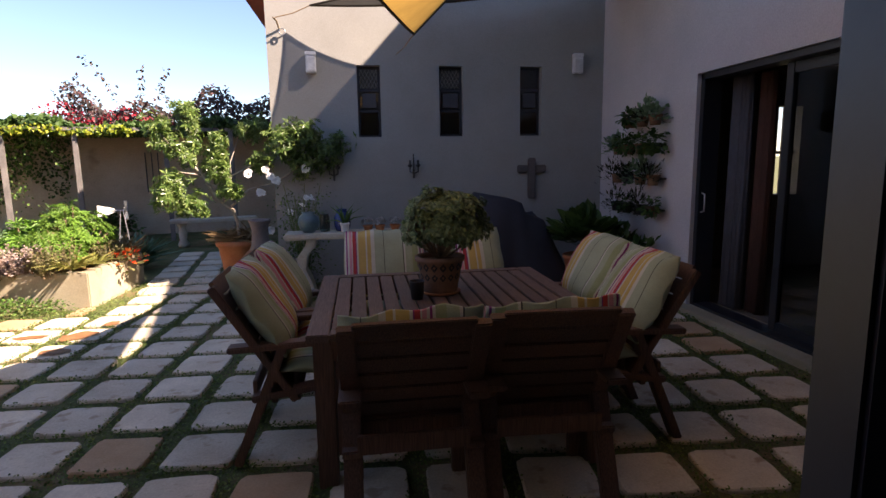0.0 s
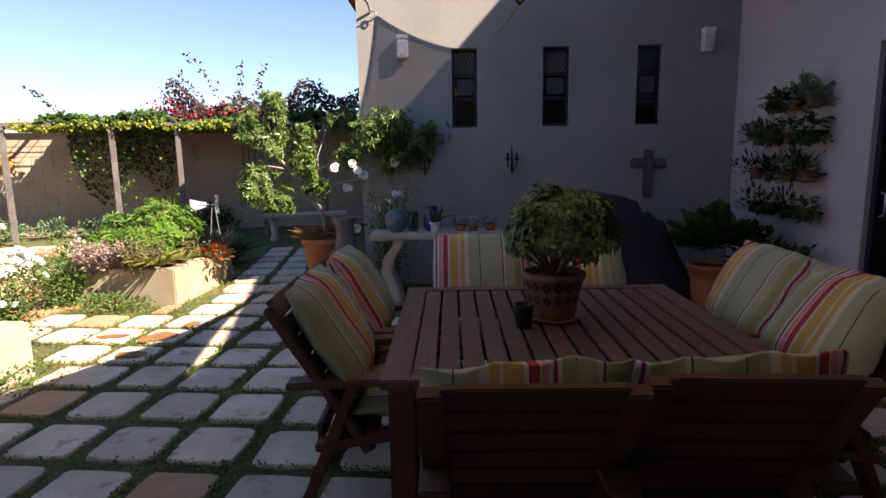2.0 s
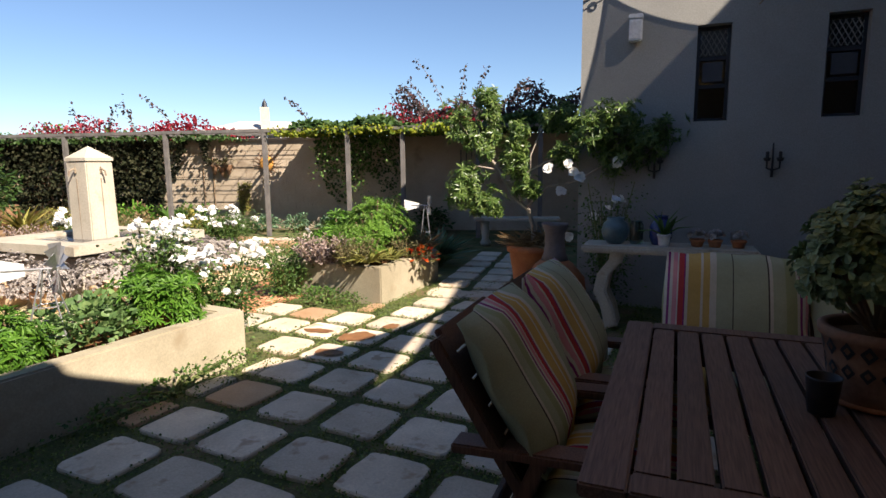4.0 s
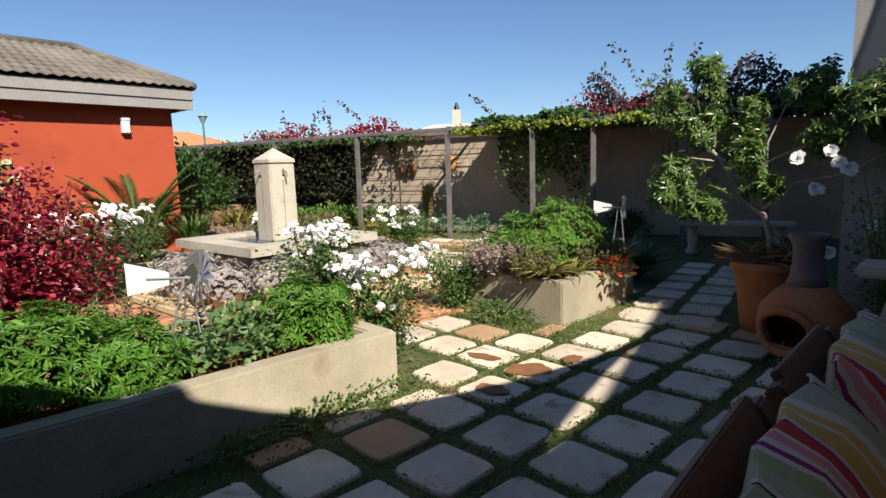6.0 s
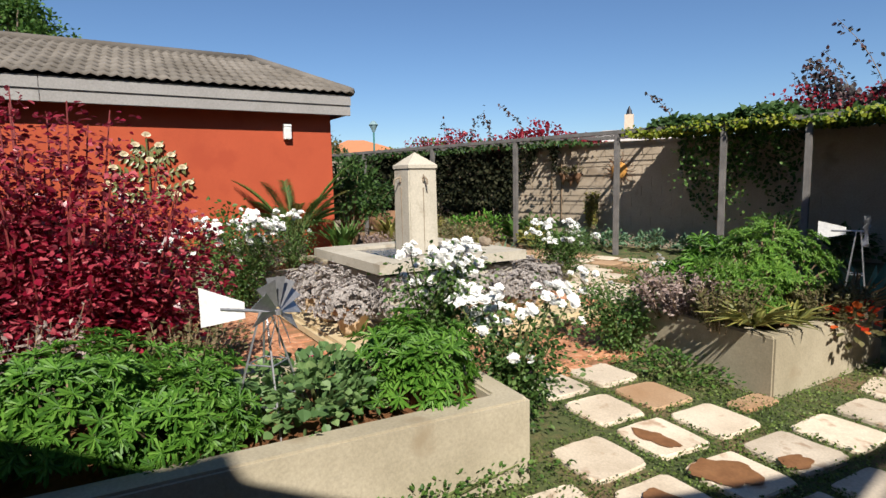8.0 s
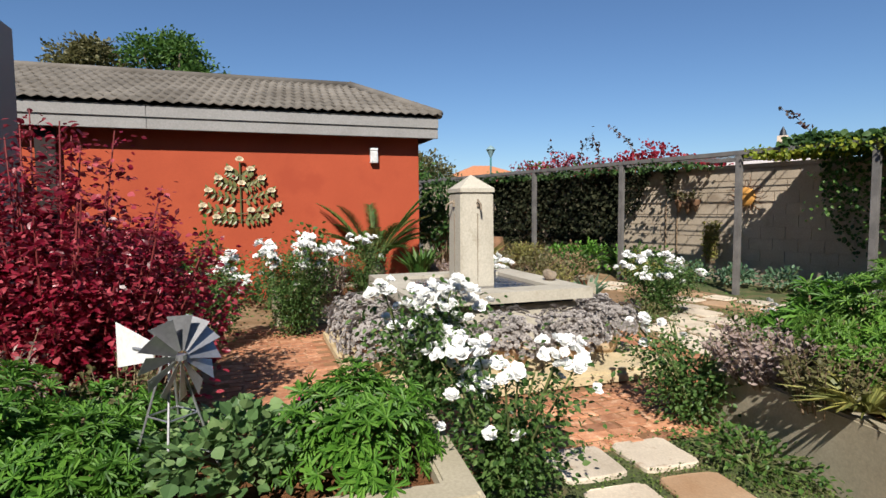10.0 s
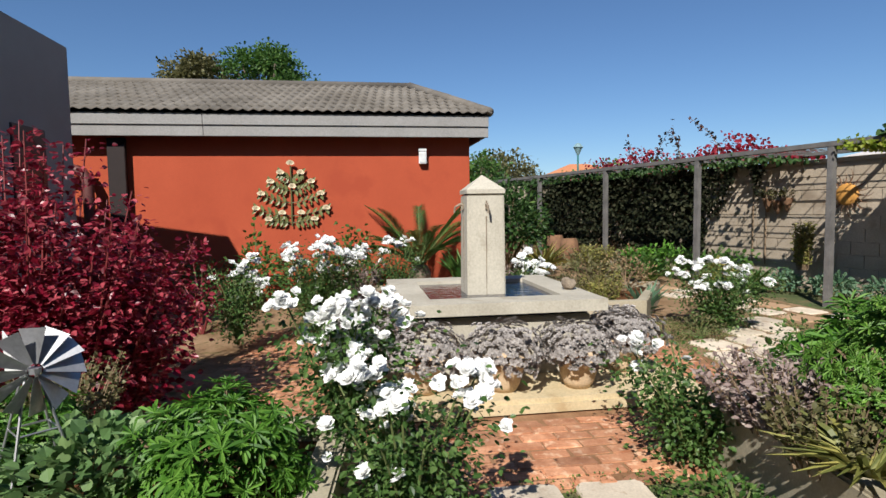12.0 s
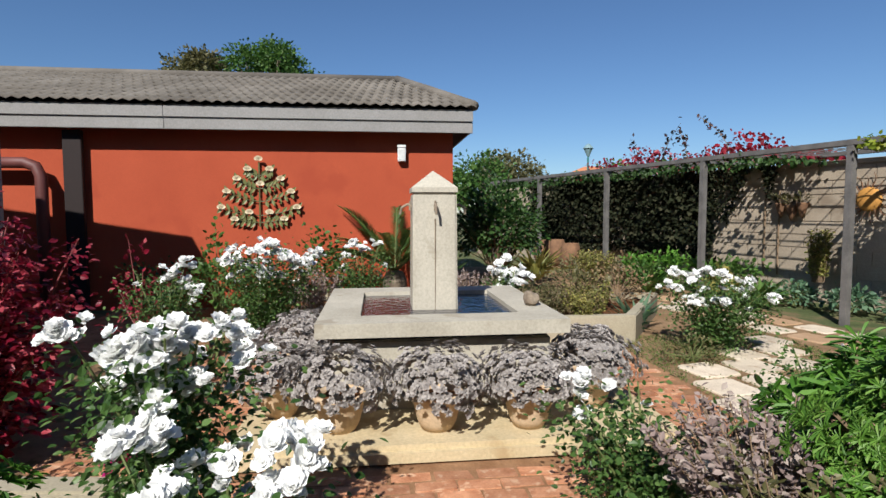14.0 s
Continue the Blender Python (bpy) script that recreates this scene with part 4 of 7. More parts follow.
for lo, hi in (((TX0 + 0.03, TY0 + 0.03, TZ - 0.13), (TX1 - 0.03, TY0 + 0.06, TZ - 0.036)), ((TX0 + 0.03, TY1 - 0.06, TZ - 0.13), (TX1 - 0.03, TY1 - 0.03, TZ - 0.036)),
               ((TX0 + 0.03, TY0 + 0.06, TZ - 0.13), (TX0 + 0.06, TY1 - 0.06, TZ - 0.036)), ((TX1 - 0.06, TY0 + 0.06, TZ - 0.13), (TX1 - 0.03, TY1 - 0.06, TZ - 0.036))):
    bm = fresh()
    box(bm, lo, hi, 0.004)
    part("apron", bm, M["wood"], table)
for lo, hi in (((TX0, TY0, TZ - 0.035), (TX0 + 0.10, TY1, TZ)), ((TX1 - 0.10, TY0, TZ - 0.035), (TX1, TY1, TZ)), ((TX0 + 0.102, TY0, TZ - 0.035), (TX1 - 0.102, TY0 + 0.085, TZ)), ((TX0 + 0.102, TY1 - 0.085, TZ - 0.035), (TX1 - 0.102, TY1, TZ))):
    bm = fresh()
    box(bm, lo, hi, 0.005)
    part("border_board", bm, M["wood_y"], table)
ns = 14
sw = (TX1 - TX0 - 0.204) / ns
for k in range(ns):
    x = TX0 + 0.102 + k * sw
    bm = fresh()
    box(bm, (x + 0.006, TY0 + 0.09, TZ - 0.03), (x + sw - 0.006, TY1 - 0.09, TZ - 0.002), 0.004)
    part("slat", bm, M["wood_y"], table)


def diamonds(r, z0, z1, n, mat, parent, r2=None):
    """A band of small raised diamond outlines round a pot."""
    bm = fresh()
    for k in range(n):
        a = 2 * math.pi * k / n
        w = math.pi / n * 0.8
        zc = (z0 + z1) / 2
        q = [(a - w, zc), (a, z1), (a + w, zc), (a, z0)]
        def at(ang, z, s):
            rr = r + (r2 - r) * (z - z0) / (z1 - z0) if r2 else r
            return (rr * math.cos(ang) * s, rr * math.sin(ang) * s, z)
        o = [bm.verts.new(at(ang, z, 1.012)) for ang, z in q]
        i = [bm.verts.new(at(a + (ang - a) * 0.45, zc + (z - zc) * 0.45, 1.012)) for ang, z in q]
        for j in range(4):
            bm.faces.new((o[j], o[(j + 1) % 4], i[(j + 1) % 4], i[j]))
    part("pattern", bm, mat, parent, "dark pierced diamond band")


def soil_disc(r, z, parent):
    bm = fresh()
    lathe(bm, [(r, z - 0.01), (r, z), (r * 0.5, z + 0.012), (0.002, z + 0.016)], 18)
    part("soil", bm, M["soil"], parent)


def dome_plant(parent, name, at, r, n, size, mat, per=12, shape=BLADE, squash=1.0, low=-0.25, width=0.8, seed=0, inner=0.7, lumps=0.12, stems=14, stem_mat="dry_stem", base=None, open_=0.55):
    """A dome of leaf rosettes on branching stems."""
    p, d = dome(n, r, squash, low, inner, lumps, seed)
    at = np.array(at, float)
    part(name, rosettes(p + at, d + np.array((0, 0, 0.35)), size, per, shape, width, open_), M[mat], parent)
    bm = fresh()
    b0 = Vector(base if base is not None else (at[0], at[1], at[2] - r * squash * 0.8))
    for k in range(stems):
        q = Vector(p[k * len(p) // stems] * 0.92 + at)
        mid = b0.lerp(q, 0.5) + Vector((0, 0, -0.05 * r))
        tube(bm, [b0, mid, q], 0.02 * r + 0.003, 0.004, 5)
    part("stem", bm, M[stem_mat], parent)


# jade plant in a pierced clay pot, on the table
jp = thing("potted_plant", "rounded jade plant in a patterned clay pot on the table", "plant", pose(0.115, 4.10, TZ))
part("pot", pot_mesh(0.132, 0.092, 0.215, 0.015, 0.02, 32), surface("brown_clay", (0.20, 0.105, 0.065), (0.30, 0.165, 0.105), fine=60, broad=6, rough=0.9, bump=0.25), jp, smooth=True)
diamonds(0.121, 0.135, 0.185, 16, M["tyre"], jp, 0.131)
diamonds(0.112, 0.08, 0.125, 16, M["tyre"], jp, 0.120)
bm = fresh()
lathe(bm, [(0.10, 0), (0.112, 0.004), (0.116, 0.014), (0.095, 0.012)], 28)
part("saucer", bm, M["terracotta"], jp, smooth=True)
soil_disc(0.116, 0.185, jp)
dome_plant(jp, "foliage", (0.02, 0, 0.39), 0.228, 950, 0.030, "jade", 8, SPOON, 0.88, -0.55, 1.35, 3, 0.72, 0.2, 24, base=(0, 0, 0.18))
cup = thing("candle_cup", "small black plastic cup standing on the table", "cup", pose(-0.03, 3.97, TZ))
bm = fresh()
lathe(bm, [(0.032, 0), (0.042, 0.095), (0.043, 0.10), (0.039, 0.10), (0.036, 0.03)], 22)
part("body", bm, M["tyre"], cup, smooth=True)


# ---- along the back wall ----
bt = thing("stone_bench_table", "narrow cast-stone console table with scrolled legs", "table", pose(-0.47, 7.25, 0))
bm = fresh()
box(bm, (-0.67, -0.19, 0.665), (0.67, 0.19, 0.73), 0.018)
part("top", bm, M["stone"], bt)
for x in (-0.45, 0.42):
    bm = fresh()
    pts = [(0.0, 0.0), (0.10, 0.04), (0.06, 0.20), (0.0, 0.33), (0.03, 0.48), (0.12, 0.60), (0.13, 0.665)]
    s = 1 if x < 0 else -1
    rings = []
    for u, z in pts:
        c = x + s * u - s * 0.06
        rings.append([bm.verts.new((c + dx, dy, z)) for dx, dy in ((-0.055, -0.14), (0.055, -0.14), (0.055, 0.14), (-0.055, 0.14))])
    for lo, hi in zip(rings, rings[1:]):
        for i in range(4):
            bm.faces.new((lo[i], lo[(i + 1) % 4], hi[(i + 1) % 4], hi[i]))
    bm.faces.new(rings[0][::-1])
    bm.faces.new(rings[-1])
    bmesh.ops.bevel(bm, geom=[e for e in bm.edges if abs(e.verts[0].co.z - e.verts[1].co.z) > 0.02], offset=0.016, segments=2, affect="EDGES", clamp_overlap=True)
    part("leg", bm, M["stone"], bt, "scrolled white leg")


def vase(name, x, y, z, profile, mat, label, n=26):
    v = thing(name, label, "vase", pose(x, y, z))
    bm = fresh()
    lathe(bm, profile, n)
    part("body", bm, mat, v, smooth=True)
    return v


TZ2 = 0.732
vg = vase("glazed_urn", -0.88, 7.24, TZ2, [(0.06, 0), (0.10, 0.05), (0.115, 0.11), (0.10, 0.17), (0.065, 0.20), (0.075, 0.22), (0.06, 0.22), (0.05, 0.18)], M["celadon"], "round blue-grey glazed urn with a small rose in it")
vase("glass_jar", -0.71, 7.27, TZ2, [(0.05, 0), (0.055, 0.02), (0.055, 0.16), (0.045, 0.18), (0.05, 0.19), (0.044, 0.19), (0.04, 0.03)], glass_mat("green_glass", (0.3, 0.5, 0.5), 0.05), "greenish glass jar on the stone table")
vase("cobalt_jar", -0.52, 7.28, TZ2, [(0.07, 0), (0.09, 0.06), (0.09, 0.15), (0.06, 0.20), (0.05, 0.23), (0.06, 0.24), (0.045, 0.24), (0.04, 0.2)], M["cobalt"], "cobalt blue glazed jar on the stone table")
wp = thing("potted_plant", "small strappy plant in a white enamel pot", "plant", pose(-0.49, 7.16, TZ2))
part("pot", pot_mesh(0.05, 0.038, 0.10, 0.008, 0.012, 20), M["white"], wp, smooth=True)
a = np.linspace(0, 6, 9)
part("leaf", leaves(np.tile((0, 0, 0.09), (9, 1)), np.stack([np.cos(a), np.sin(a), 1.0 + 0.8 * np.sin(a * 3)], 1), 0.27, STRAP, width=1.1), M["mid"], wp)
for k, x in enumerate((-0.24, -0.11, 0.06)):
    sp = thing("potted_succulent", "small grey rosette succulent in a low clay bowl", "plant", pose(x, 7.24, TZ2), "bowls of succulents on the stone table")
    part("pot", pot_mesh(0.055, 0.04, 0.06, 0.008, 0.01, 18), M["terracotta"], sp, smooth=True)
    p, d = dome(16, 0.06, 0.8, -0.1, 0.7, 0.1, k)
    part("rosette", rosettes(p + np.array((0, 0, 0.085)), d + np.array((0, 0, 0.4)), 0.035, 12, BROAD, 0.9), M["silver"], sp)

# sconces and a cross on the wall
for x, z in ((0.36, 1.41), (-0.62, 1.40)):
    s = thing("wall_ornament", "dark iron candle sconce on the plastered wall", "ornament", pose(x, YB, z))
    bm = fresh()
    tube(bm, [(0, -0.01, -0.14), (0, -0.03, 0), (0, -0.01, 0.16)], 0.012, 0.006, 6)
    tube(bm, [(0, -0.02, -0.08), (0.05, -0.07, -0.06), (0.05, -0.08, 0.0)], 0.008, n=6)
    tube(bm, [(0, -0.02, -0.08), (-0.05, -0.07, -0.06), (-0.05, -0.08, 0.0)], 0.008, n=6)
    part("bracket", bm, M["tyre"], s)
    for sx in (-0.05, 0.05):
        bm = fresh()
        lathe(bm, [(0.02, 0), (0.03, 0.02), (0.03, 0.03), (0.015, 0.03), (0.014, 0.08), (0.004, 0.085)], 12, (sx, -0.08, 0))
        part("cup", bm, M["tyre"], s)
cr = thing("wall_cross", "dark rustic wooden cross hung on the wall", "ornament", pose(1.88, YB, 1.28))
for a, b, w in (((0, -0.03, -0.30), (0, -0.03, 0.22), 0.10), ((-0.19, -0.03, 0.08), (-0.051, -0.03, 0.08), 0.10), ((0.051, -0.03, 0.08), (0.19, -0.03, 0.08), 0.10)):
    bm = fresh()
    beam(bm, a, b, 0.045, w, 0.012, up=(1, 0, 0) if a[0] == 0 else (0, 0, 1))
    part("arm", bm, plain("dark_driftwood", (0.12, 0.10, 0.09), 0.95), cr)

# covered barbecue
cv = fresh()
bmesh.ops.create_grid(cv, x_segments=24, y_segments=16, size=1.0)
for v in cv.verts:
    u, w = v.co.x, v.co.y
    e = max(abs(u), abs(w))
    h = 1.02 if e < 0.62 else 1.02 - (e - 0.62) / 0.38 * 1.0
    h -= 0.10 * (u > 0.2) + 0.05 * math.sin(4 * u + 2 * w) * (e < 0.8)
    k = 0.84 + 0.16 * (e > 0.6) * (e - 0.6) / 0.4 + 0.05 * math.sin(9 * math.atan2(w, u)) * (e > 0.7)
    v.co = (1.38 + u * 0.74 * k, 7.38 + w * 0.44 * k, max(0.0, h * (0.98 - 0.10 * u)))
cvo = part("covered_barbecue", cv, M["cover"], smooth=True)
so = cvo.modifiers.new("thick", "SOLIDIFY")
so.thickness = 0.008
tagged(cvo, "barbecue under a slumped dark canvas cover", "barbecue")

# broad leafed plant in a clay pot by the house wall
lp = thing("potted_plant", "dark broad-leaved plant in a terracotta tub", "plant", pose(2.15, 6.95, 0))
part("pot", pot_mesh(0.22, 0.16, 0.42, 0.02, 0.03), M["terracotta"], lp, smooth=True)
soil_disc(0.2, 0.38, lp)
p, d = dome(150, 0.46, 0.8, -0.1, 0.5, 0.2, 5)
part("foliage", leaves(p * 0.55 + np.array((0, 0, 0.58)), d + np.array((0, 0, 0.3)), RNG.uniform(0.16, 0.28, len(p)), BROAD, width=0.8), M["deep"], lp)

# living wall panel on the house wall
lw = thing("vertical_garden", "wall panel of small pots with trailing succulents and ferns", "planter", pose(XE, 6.95, 1.42))
for z in (-0.5, -0.17, 0.16, 0.45):
    bm = fresh()
    box(bm, (-0.03, -0.5, z), (-0.004, 0.5, z + 0.02), 0.003)
    part("rail", bm, M["alu"], lw)
rr = random.Random(4)
for iz, z in enumerate((-0.5, -0.17, 0.16, 0.45)):
    for y in (-0.42, -0.15, 0.13, 0.40):
        if iz == 3 and y > 0.3:
            continue
        b = pot_mesh(0.07, 0.05, 0.11, 0.008, 0.012, 16)
        o = part("pot", b, M["old_clay"] if rr.random() < 0.4 else M["tyre"], lw, smooth=True)
        o.location = (-0.11, y, z - 0.06)
        r = rr.uniform(0.09, 0.17)
        p, d = dome(170, r, rr.uniform(0.8, 1.3), -0.7, 0.3, 0.45, iz * 7 + int(y * 10))
        p[:, 0] *= 0.8
        kind_ = rr.random()
        part("foliage", leaves(p + np.array((-0.15, y + rr.uniform(-0.05, 0.05), z + 0.04)), d + np.array((0, 0, -0.5 if kind_ < 0.5 else 0.6)), RNG.uniform(0.03, 0.07, len(p)), BLADE if kind_ < 0.4 else BROAD if kind_ < 0.75 else STRAP, None, 1.0 if kind_ < 0.75 else 2.0), M["deep"] if kind_ < 0.5 else M["bluegreen"] if kind_ < 0.7 else M["shaded_leaf"], lw)
# low pots under it
for y, h in ((6.5, 0.25), (6.85, 0.32)):
    q = thing("potted_plant", "small leafy plant in a dark pot by the wall", "plant", pose(2.52, y, 0), "pots along the house wall")
    part("pot", pot_mesh(0.13, 0.10, h, 0.015, 0.02), M["tyre"], q, smooth=True)
    p, d = dome(110, 0.22, 1.1, -0.2, 0.4, 0.3, int(y * 10))
    part("foliage", leaves(p + np.array((0, 0, h + 0.14)), d + np.array((0, 0, 0.3)), RNG.uniform(0.08, 0.15, len(p)), BLADE), M["deep"], q)

# chiminea
ch = thing("chiminea", "terracotta clay chiminea with a grey sooty flue", "chiminea", pose(-1.42, 7.38, 0))
bm = fresh()
prof = [(0.15, 0.08), (0.24, 0.14), (0.285, 0.26), (0.27, 0.38), (0.19, 0.48), (0.125, 0.54)]
nseg = 32
rings = [[(r * math.cos(2 * math.pi * k / nseg), r * math.sin(2 * math.pi * k / nseg), z) for k in range(nseg)] for r, z in prof]
mouth = math.radians(255)
vv = [[bm.verts.new(p) for p in ring] for ring in rings]
for i, (u, v) in enumerate(zip(vv, vv[1:])):
    for k in range(nseg):
        a = 2 * math.pi * (k + 0.5) / nseg
        if i in (1, 2) and abs((a - mouth + math.pi) % (2 * math.pi) - math.pi) < 0.50:
            continue
        bm.faces.new((u[k], u[(k + 1) % nseg], v[(k + 1) % nseg], v[k]))
bm.faces.new(vv[0][::-1])
bo = part("bowl", bm, M["terracotta"], ch, smooth=True)
so = bo.modifiers.new("thick", "SOLIDIFY")
so.thickness = 0.025
bm = fresh()
tube(bm, [(0.30 * math.cos(mouth + 0.55 * math.cos(t)), 0.30 * math.sin(mouth + 0.55 * math.cos(t)), 0.265 + 0.135 * math.sin(t)) for t in np.linspace(0, 2 * math.pi, 25)], 0.024, n=8)
part("mouth_rim", bm, M["terracotta"], ch, smooth=True)
bm = fresh()
lathe(bm, [(0.128, 0.53), (0.10, 0.60), (0.088, 0.70), (0.092, 0.80), (0.12, 0.855), (0.12, 0.875), (0.085, 0.87), (0.07, 0.78), (0.07, 0.62)], 26)
part("flue", bm, plain("sooty_clay", (0.16, 0.13, 0.12), 0.9), ch, "grey sooty flue", True)
bm = fresh()
for k in range(3):
    a = 2.1 * k
    tube(bm, [(0.22 * math.cos(a), 0.22 * math.sin(a), 0), (0.17 * math.cos(a), 0.17 * math.sin(a), 0.17)], 0.014, n=6)
tube(bm, [(0.19 * math.cos(t), 0.19 * math.sin(t), 0.12) for t in np.linspace(0, 6.283, 25)], 0.012, n=6)
part("stand", bm, M["alu"], ch)


# ---- raised planters ----
def ring_wall(pts, z1, t, mat, name, label, bevel=0.012):
    """A low wall round a closed outline, with soil inside."""
    th = thing(name, label, "planter", kind="")
    n = len(pts)
    P = [Vector((x, y, 0)) for x, y in pts]
    inn = []
    for i in range(n):
        a, b, c = P[i - 1], P[i], P[(i + 1) % n]
        d1, d2 = (b - a).normalized(), (c - b).normalized()
        n1, n2 = Vector((-d1.y, d1.x, 0)), Vector((-d2.y, d2.x, 0))
        mitre = (n1 + n2) / (1 + n1.dot(n2))
        inn.append(b + mitre * t)
    bm = fresh()
    vo = [[bm.verts.new((p.x, p.y, z)) for p in P] for z in (-0.05, z1)]
    vi = [[bm.verts.new((p.x, p.y, z)) for p in inn] for z in (-0.05, z1)]
    for i in range(n):
        j = (i + 1) % n
        bm.faces.new((vo[0][i], vo[0][j], vo[1][j], vo[1][i]))
        bm.faces.new((vi[0][j], vi[0][i], vi[1][i], vi[1][j]))
        bm.faces.new((vo[1][i], vo[1][j], vi[1][j], vi[1][i]))
        bm.faces.new((vo[0][j], vo[0][i], vi[0][i], vi[0][j]))
    bmesh.ops.recalc_face_normals(bm, faces=bm.faces)
    top = [e for e in bm.edges if all(abs(v.co.z - z1) < 1e-5 for v in e.verts) or abs(e.verts[0].co.z - e.verts[1].co.z) > 0.1]
    bmesh.ops.bevel(bm, geom=top, offset=bevel, segments=2, affect="EDGES", clamp_overlap=True)
    part("wall", bm, mat, th)
    bm = fresh()
    bm.faces.new([bm.verts.new((p.x, p.y, z1 - 0.07)) for p in inn])
    bmesh.ops.triangulate(bm, faces=bm.faces)
    bmesh.ops.subdivide_edges(bm, edges=bm.edges, cuts=8, use_grid_fill=True)
    for v in bm.verts:
        v.co.z += 0.03 * noise.noise(v.co * 3)
    part("soil", bm, M["soil"], th, smooth=True)
    return th


ring_wall([(-3.27, 5.40), (-4.35, 5.50), (-4.7, 2.75), (-3.52, 2.7)], 0.385, 0.13, M["concrete"], "raised_planter", "long cement-rendered raised planter full of succulents")
ring_wall([(-3.15, 7.22), (-3.10, 8.60), (-4.2, 8.75), (-4.33, 7.36)], 0.385, 0.12, M["concrete"], "raised_planter", "cement-rendered raised planter with succulents and aloes")
# low bed walls behind and beside the fountain
ring_wall([(-8.35, 4.9), (-8.35, 6.6), (-9.7, 6.6), (-9.7, 4.9)], 0.30, 0.12, M["concrete"], "raised_planter", "low cement bed before the red wall")
ring_wall([(-7.75, 7.55), (-7.75, 8.85), (-9.3, 9.9), (-9.6, 7.9)], 0.28, 0.12, M["concrete"], "raised_planter", "low cement bed behind the fountain")

# ---- fountain ----
FX, FY = -6.43, 6.60
ft = thing("fountain", "square cast-stone fountain with an obelisk and brimming basin", "fountain")
bm = fresh()
box(bm, (-7.55, 5.35, -0.02), (-5.16, 7.95, 0.105), 0.035)
part("base", bm, M["plinth"], ft, "sandy rendered base step")
bm = fresh()
B0, B1, C0, C1 = -7.17, -5.74, 5.90, 7.30
box(bm, (B0, C0, 0.10), (B1, C1, 0.555), 0.012)
part("pedestal", bm, M["stone"], ft)
# neck in flat black, painting the shade below the overhanging rim
bm = fresh()
box(bm, (B0 + 0.02, C0 + 0.02, 0.555), (B1 - 0.02, C1 - 0.02, 0.59))
part("neck", bm, M["tyre"], ft, "black neck strip standing in for the shade under the rim")
S0, S1, T0, T1 = -7.28, -5.65, 5.80, 7.40
bm = fresh()
for lo, hi in (((S1 - 0.27, T0, 0.59), (S1, T1, 0.68)), ((S0, T0, 0.59), (S0 + 0.27, T1, 0.68)), ((S0 + 0.27, T0, 0.59), (S1 - 0.27, T0 + 0.27, 0.68)), ((S0 + 0.27, T1 - 0.27, 0.59), (S1 - 0.27, T1, 0.68))):
    box(bm, lo, hi)
bmesh.ops.remove_doubles(bm, verts=bm.verts, dist=0.0005)
part("rim_slab", bm, M["stone"], ft)
bm = fresh()
box(bm, (S0 + 0.2, T0 + 0.2, 0.58), (S1 - 0.2, T1 - 0.2, 0.60))
part("basin_floor", bm, plain("wet_dark_stone", (0.035, 0.03, 0.03), 0.3), ft)
wm, wt, wb = nodes_of("fountain_water")
wb.inputs["Base Color"].default_value = (0.006, 0.010, 0.028, 1)
wb.inputs["Roughness"].default_value = 0.03
wb.inputs["Specular IOR Level"].default_value = 0.7
wno = noise_node(wt, 14, 3, 0.5, "World")
bumped(wt, wb, wno.outputs[0], 0.5, 0.02)
bm = fresh()
box(bm, (S0 + 0.26, T0 + 0.26, 0.60), (S1 - 0.26, T1 - 0.26, 0.648))
part("water", bm, wm, ft, "dark still water")
bm = fresh()
OW = 0.165
box(bm, (FX - OW, FY - OW, 0.60), (FX + OW, FY + OW, 1.495), 0.012, taper=0.96)
part("obelisk", bm, M["stone"], ft)
bm = fresh()
z0 = 1.50
cvs = [bm.verts.new((FX + sx * 0.165, FY + sy * 0.165, z)) for z in (z0, z0 + 0.035) for sx, sy in ((-1, -1), (1, -1), (1, 1), (-1, 1))]
apex = bm.verts.new((FX, FY, 1.665))
bm.faces.new([cvs[i] for i in (3, 2, 1, 0)])
for i in range(4):
    j = (i + 1) % 4
    bm.faces.new((cvs[i], cvs[j], cvs[4 + j], cvs[4 + i]))
    bm.faces.new((cvs[4 + i], cvs[4 + j], apex))
part("cap", bm, M["stone"], ft)
for dx, dy in ((1, 0), (0, -1), (-1, 0), (0, 1)):
    bm = fresh()
    bx, by = FX + dx * 0.16, FY + dy * 0.16
    tube(bm, [(bx, by, 1.40), (bx + dx * 0.03, by + dy * 0.03, 1.415), (bx + dx * 0.075, by + dy * 0.075, 1.39), (bx + dx * 0.085, by + dy * 0.085, 1.34)], 0.011, 0.009, 8)
    tube(bm, [(bx + dx * 0.01, by + dy * 0.01, 1.37), (bx + dx * 0.012, by + dy * 0.012, 1.44)], 0.012, 0.006, 6)
    part("spout", bm, M["bark"], ft, "rusty iron spout")
    bm = fresh()
    tube(bm, [(bx + dx * 0.003, by + dy * 0.003, 1.31 - 0.1 * k + 0.0) for k in range(8)], 0.006, 0.003, 5)
    part("drip_stain", bm, M["bark"], ft, "dark drip stain")
frog = thing("stone_frog", "small dark mossy stone ornament on the fountain rim", "ornament", pose(-6.19, 7.29, 0.68))
bm = fresh()
bmesh.ops.create_icosphere(bm, subdivisions=2, radius=0.055)
for v in bm.verts:
    v.co = Vector((v.co.x * 1.3, v.co.y, v.co.z * 1.0 + 0.045)) * (1 + 0.35 * noise.noise(v.co * 22))
part("body", bm, M["bark"], frog)


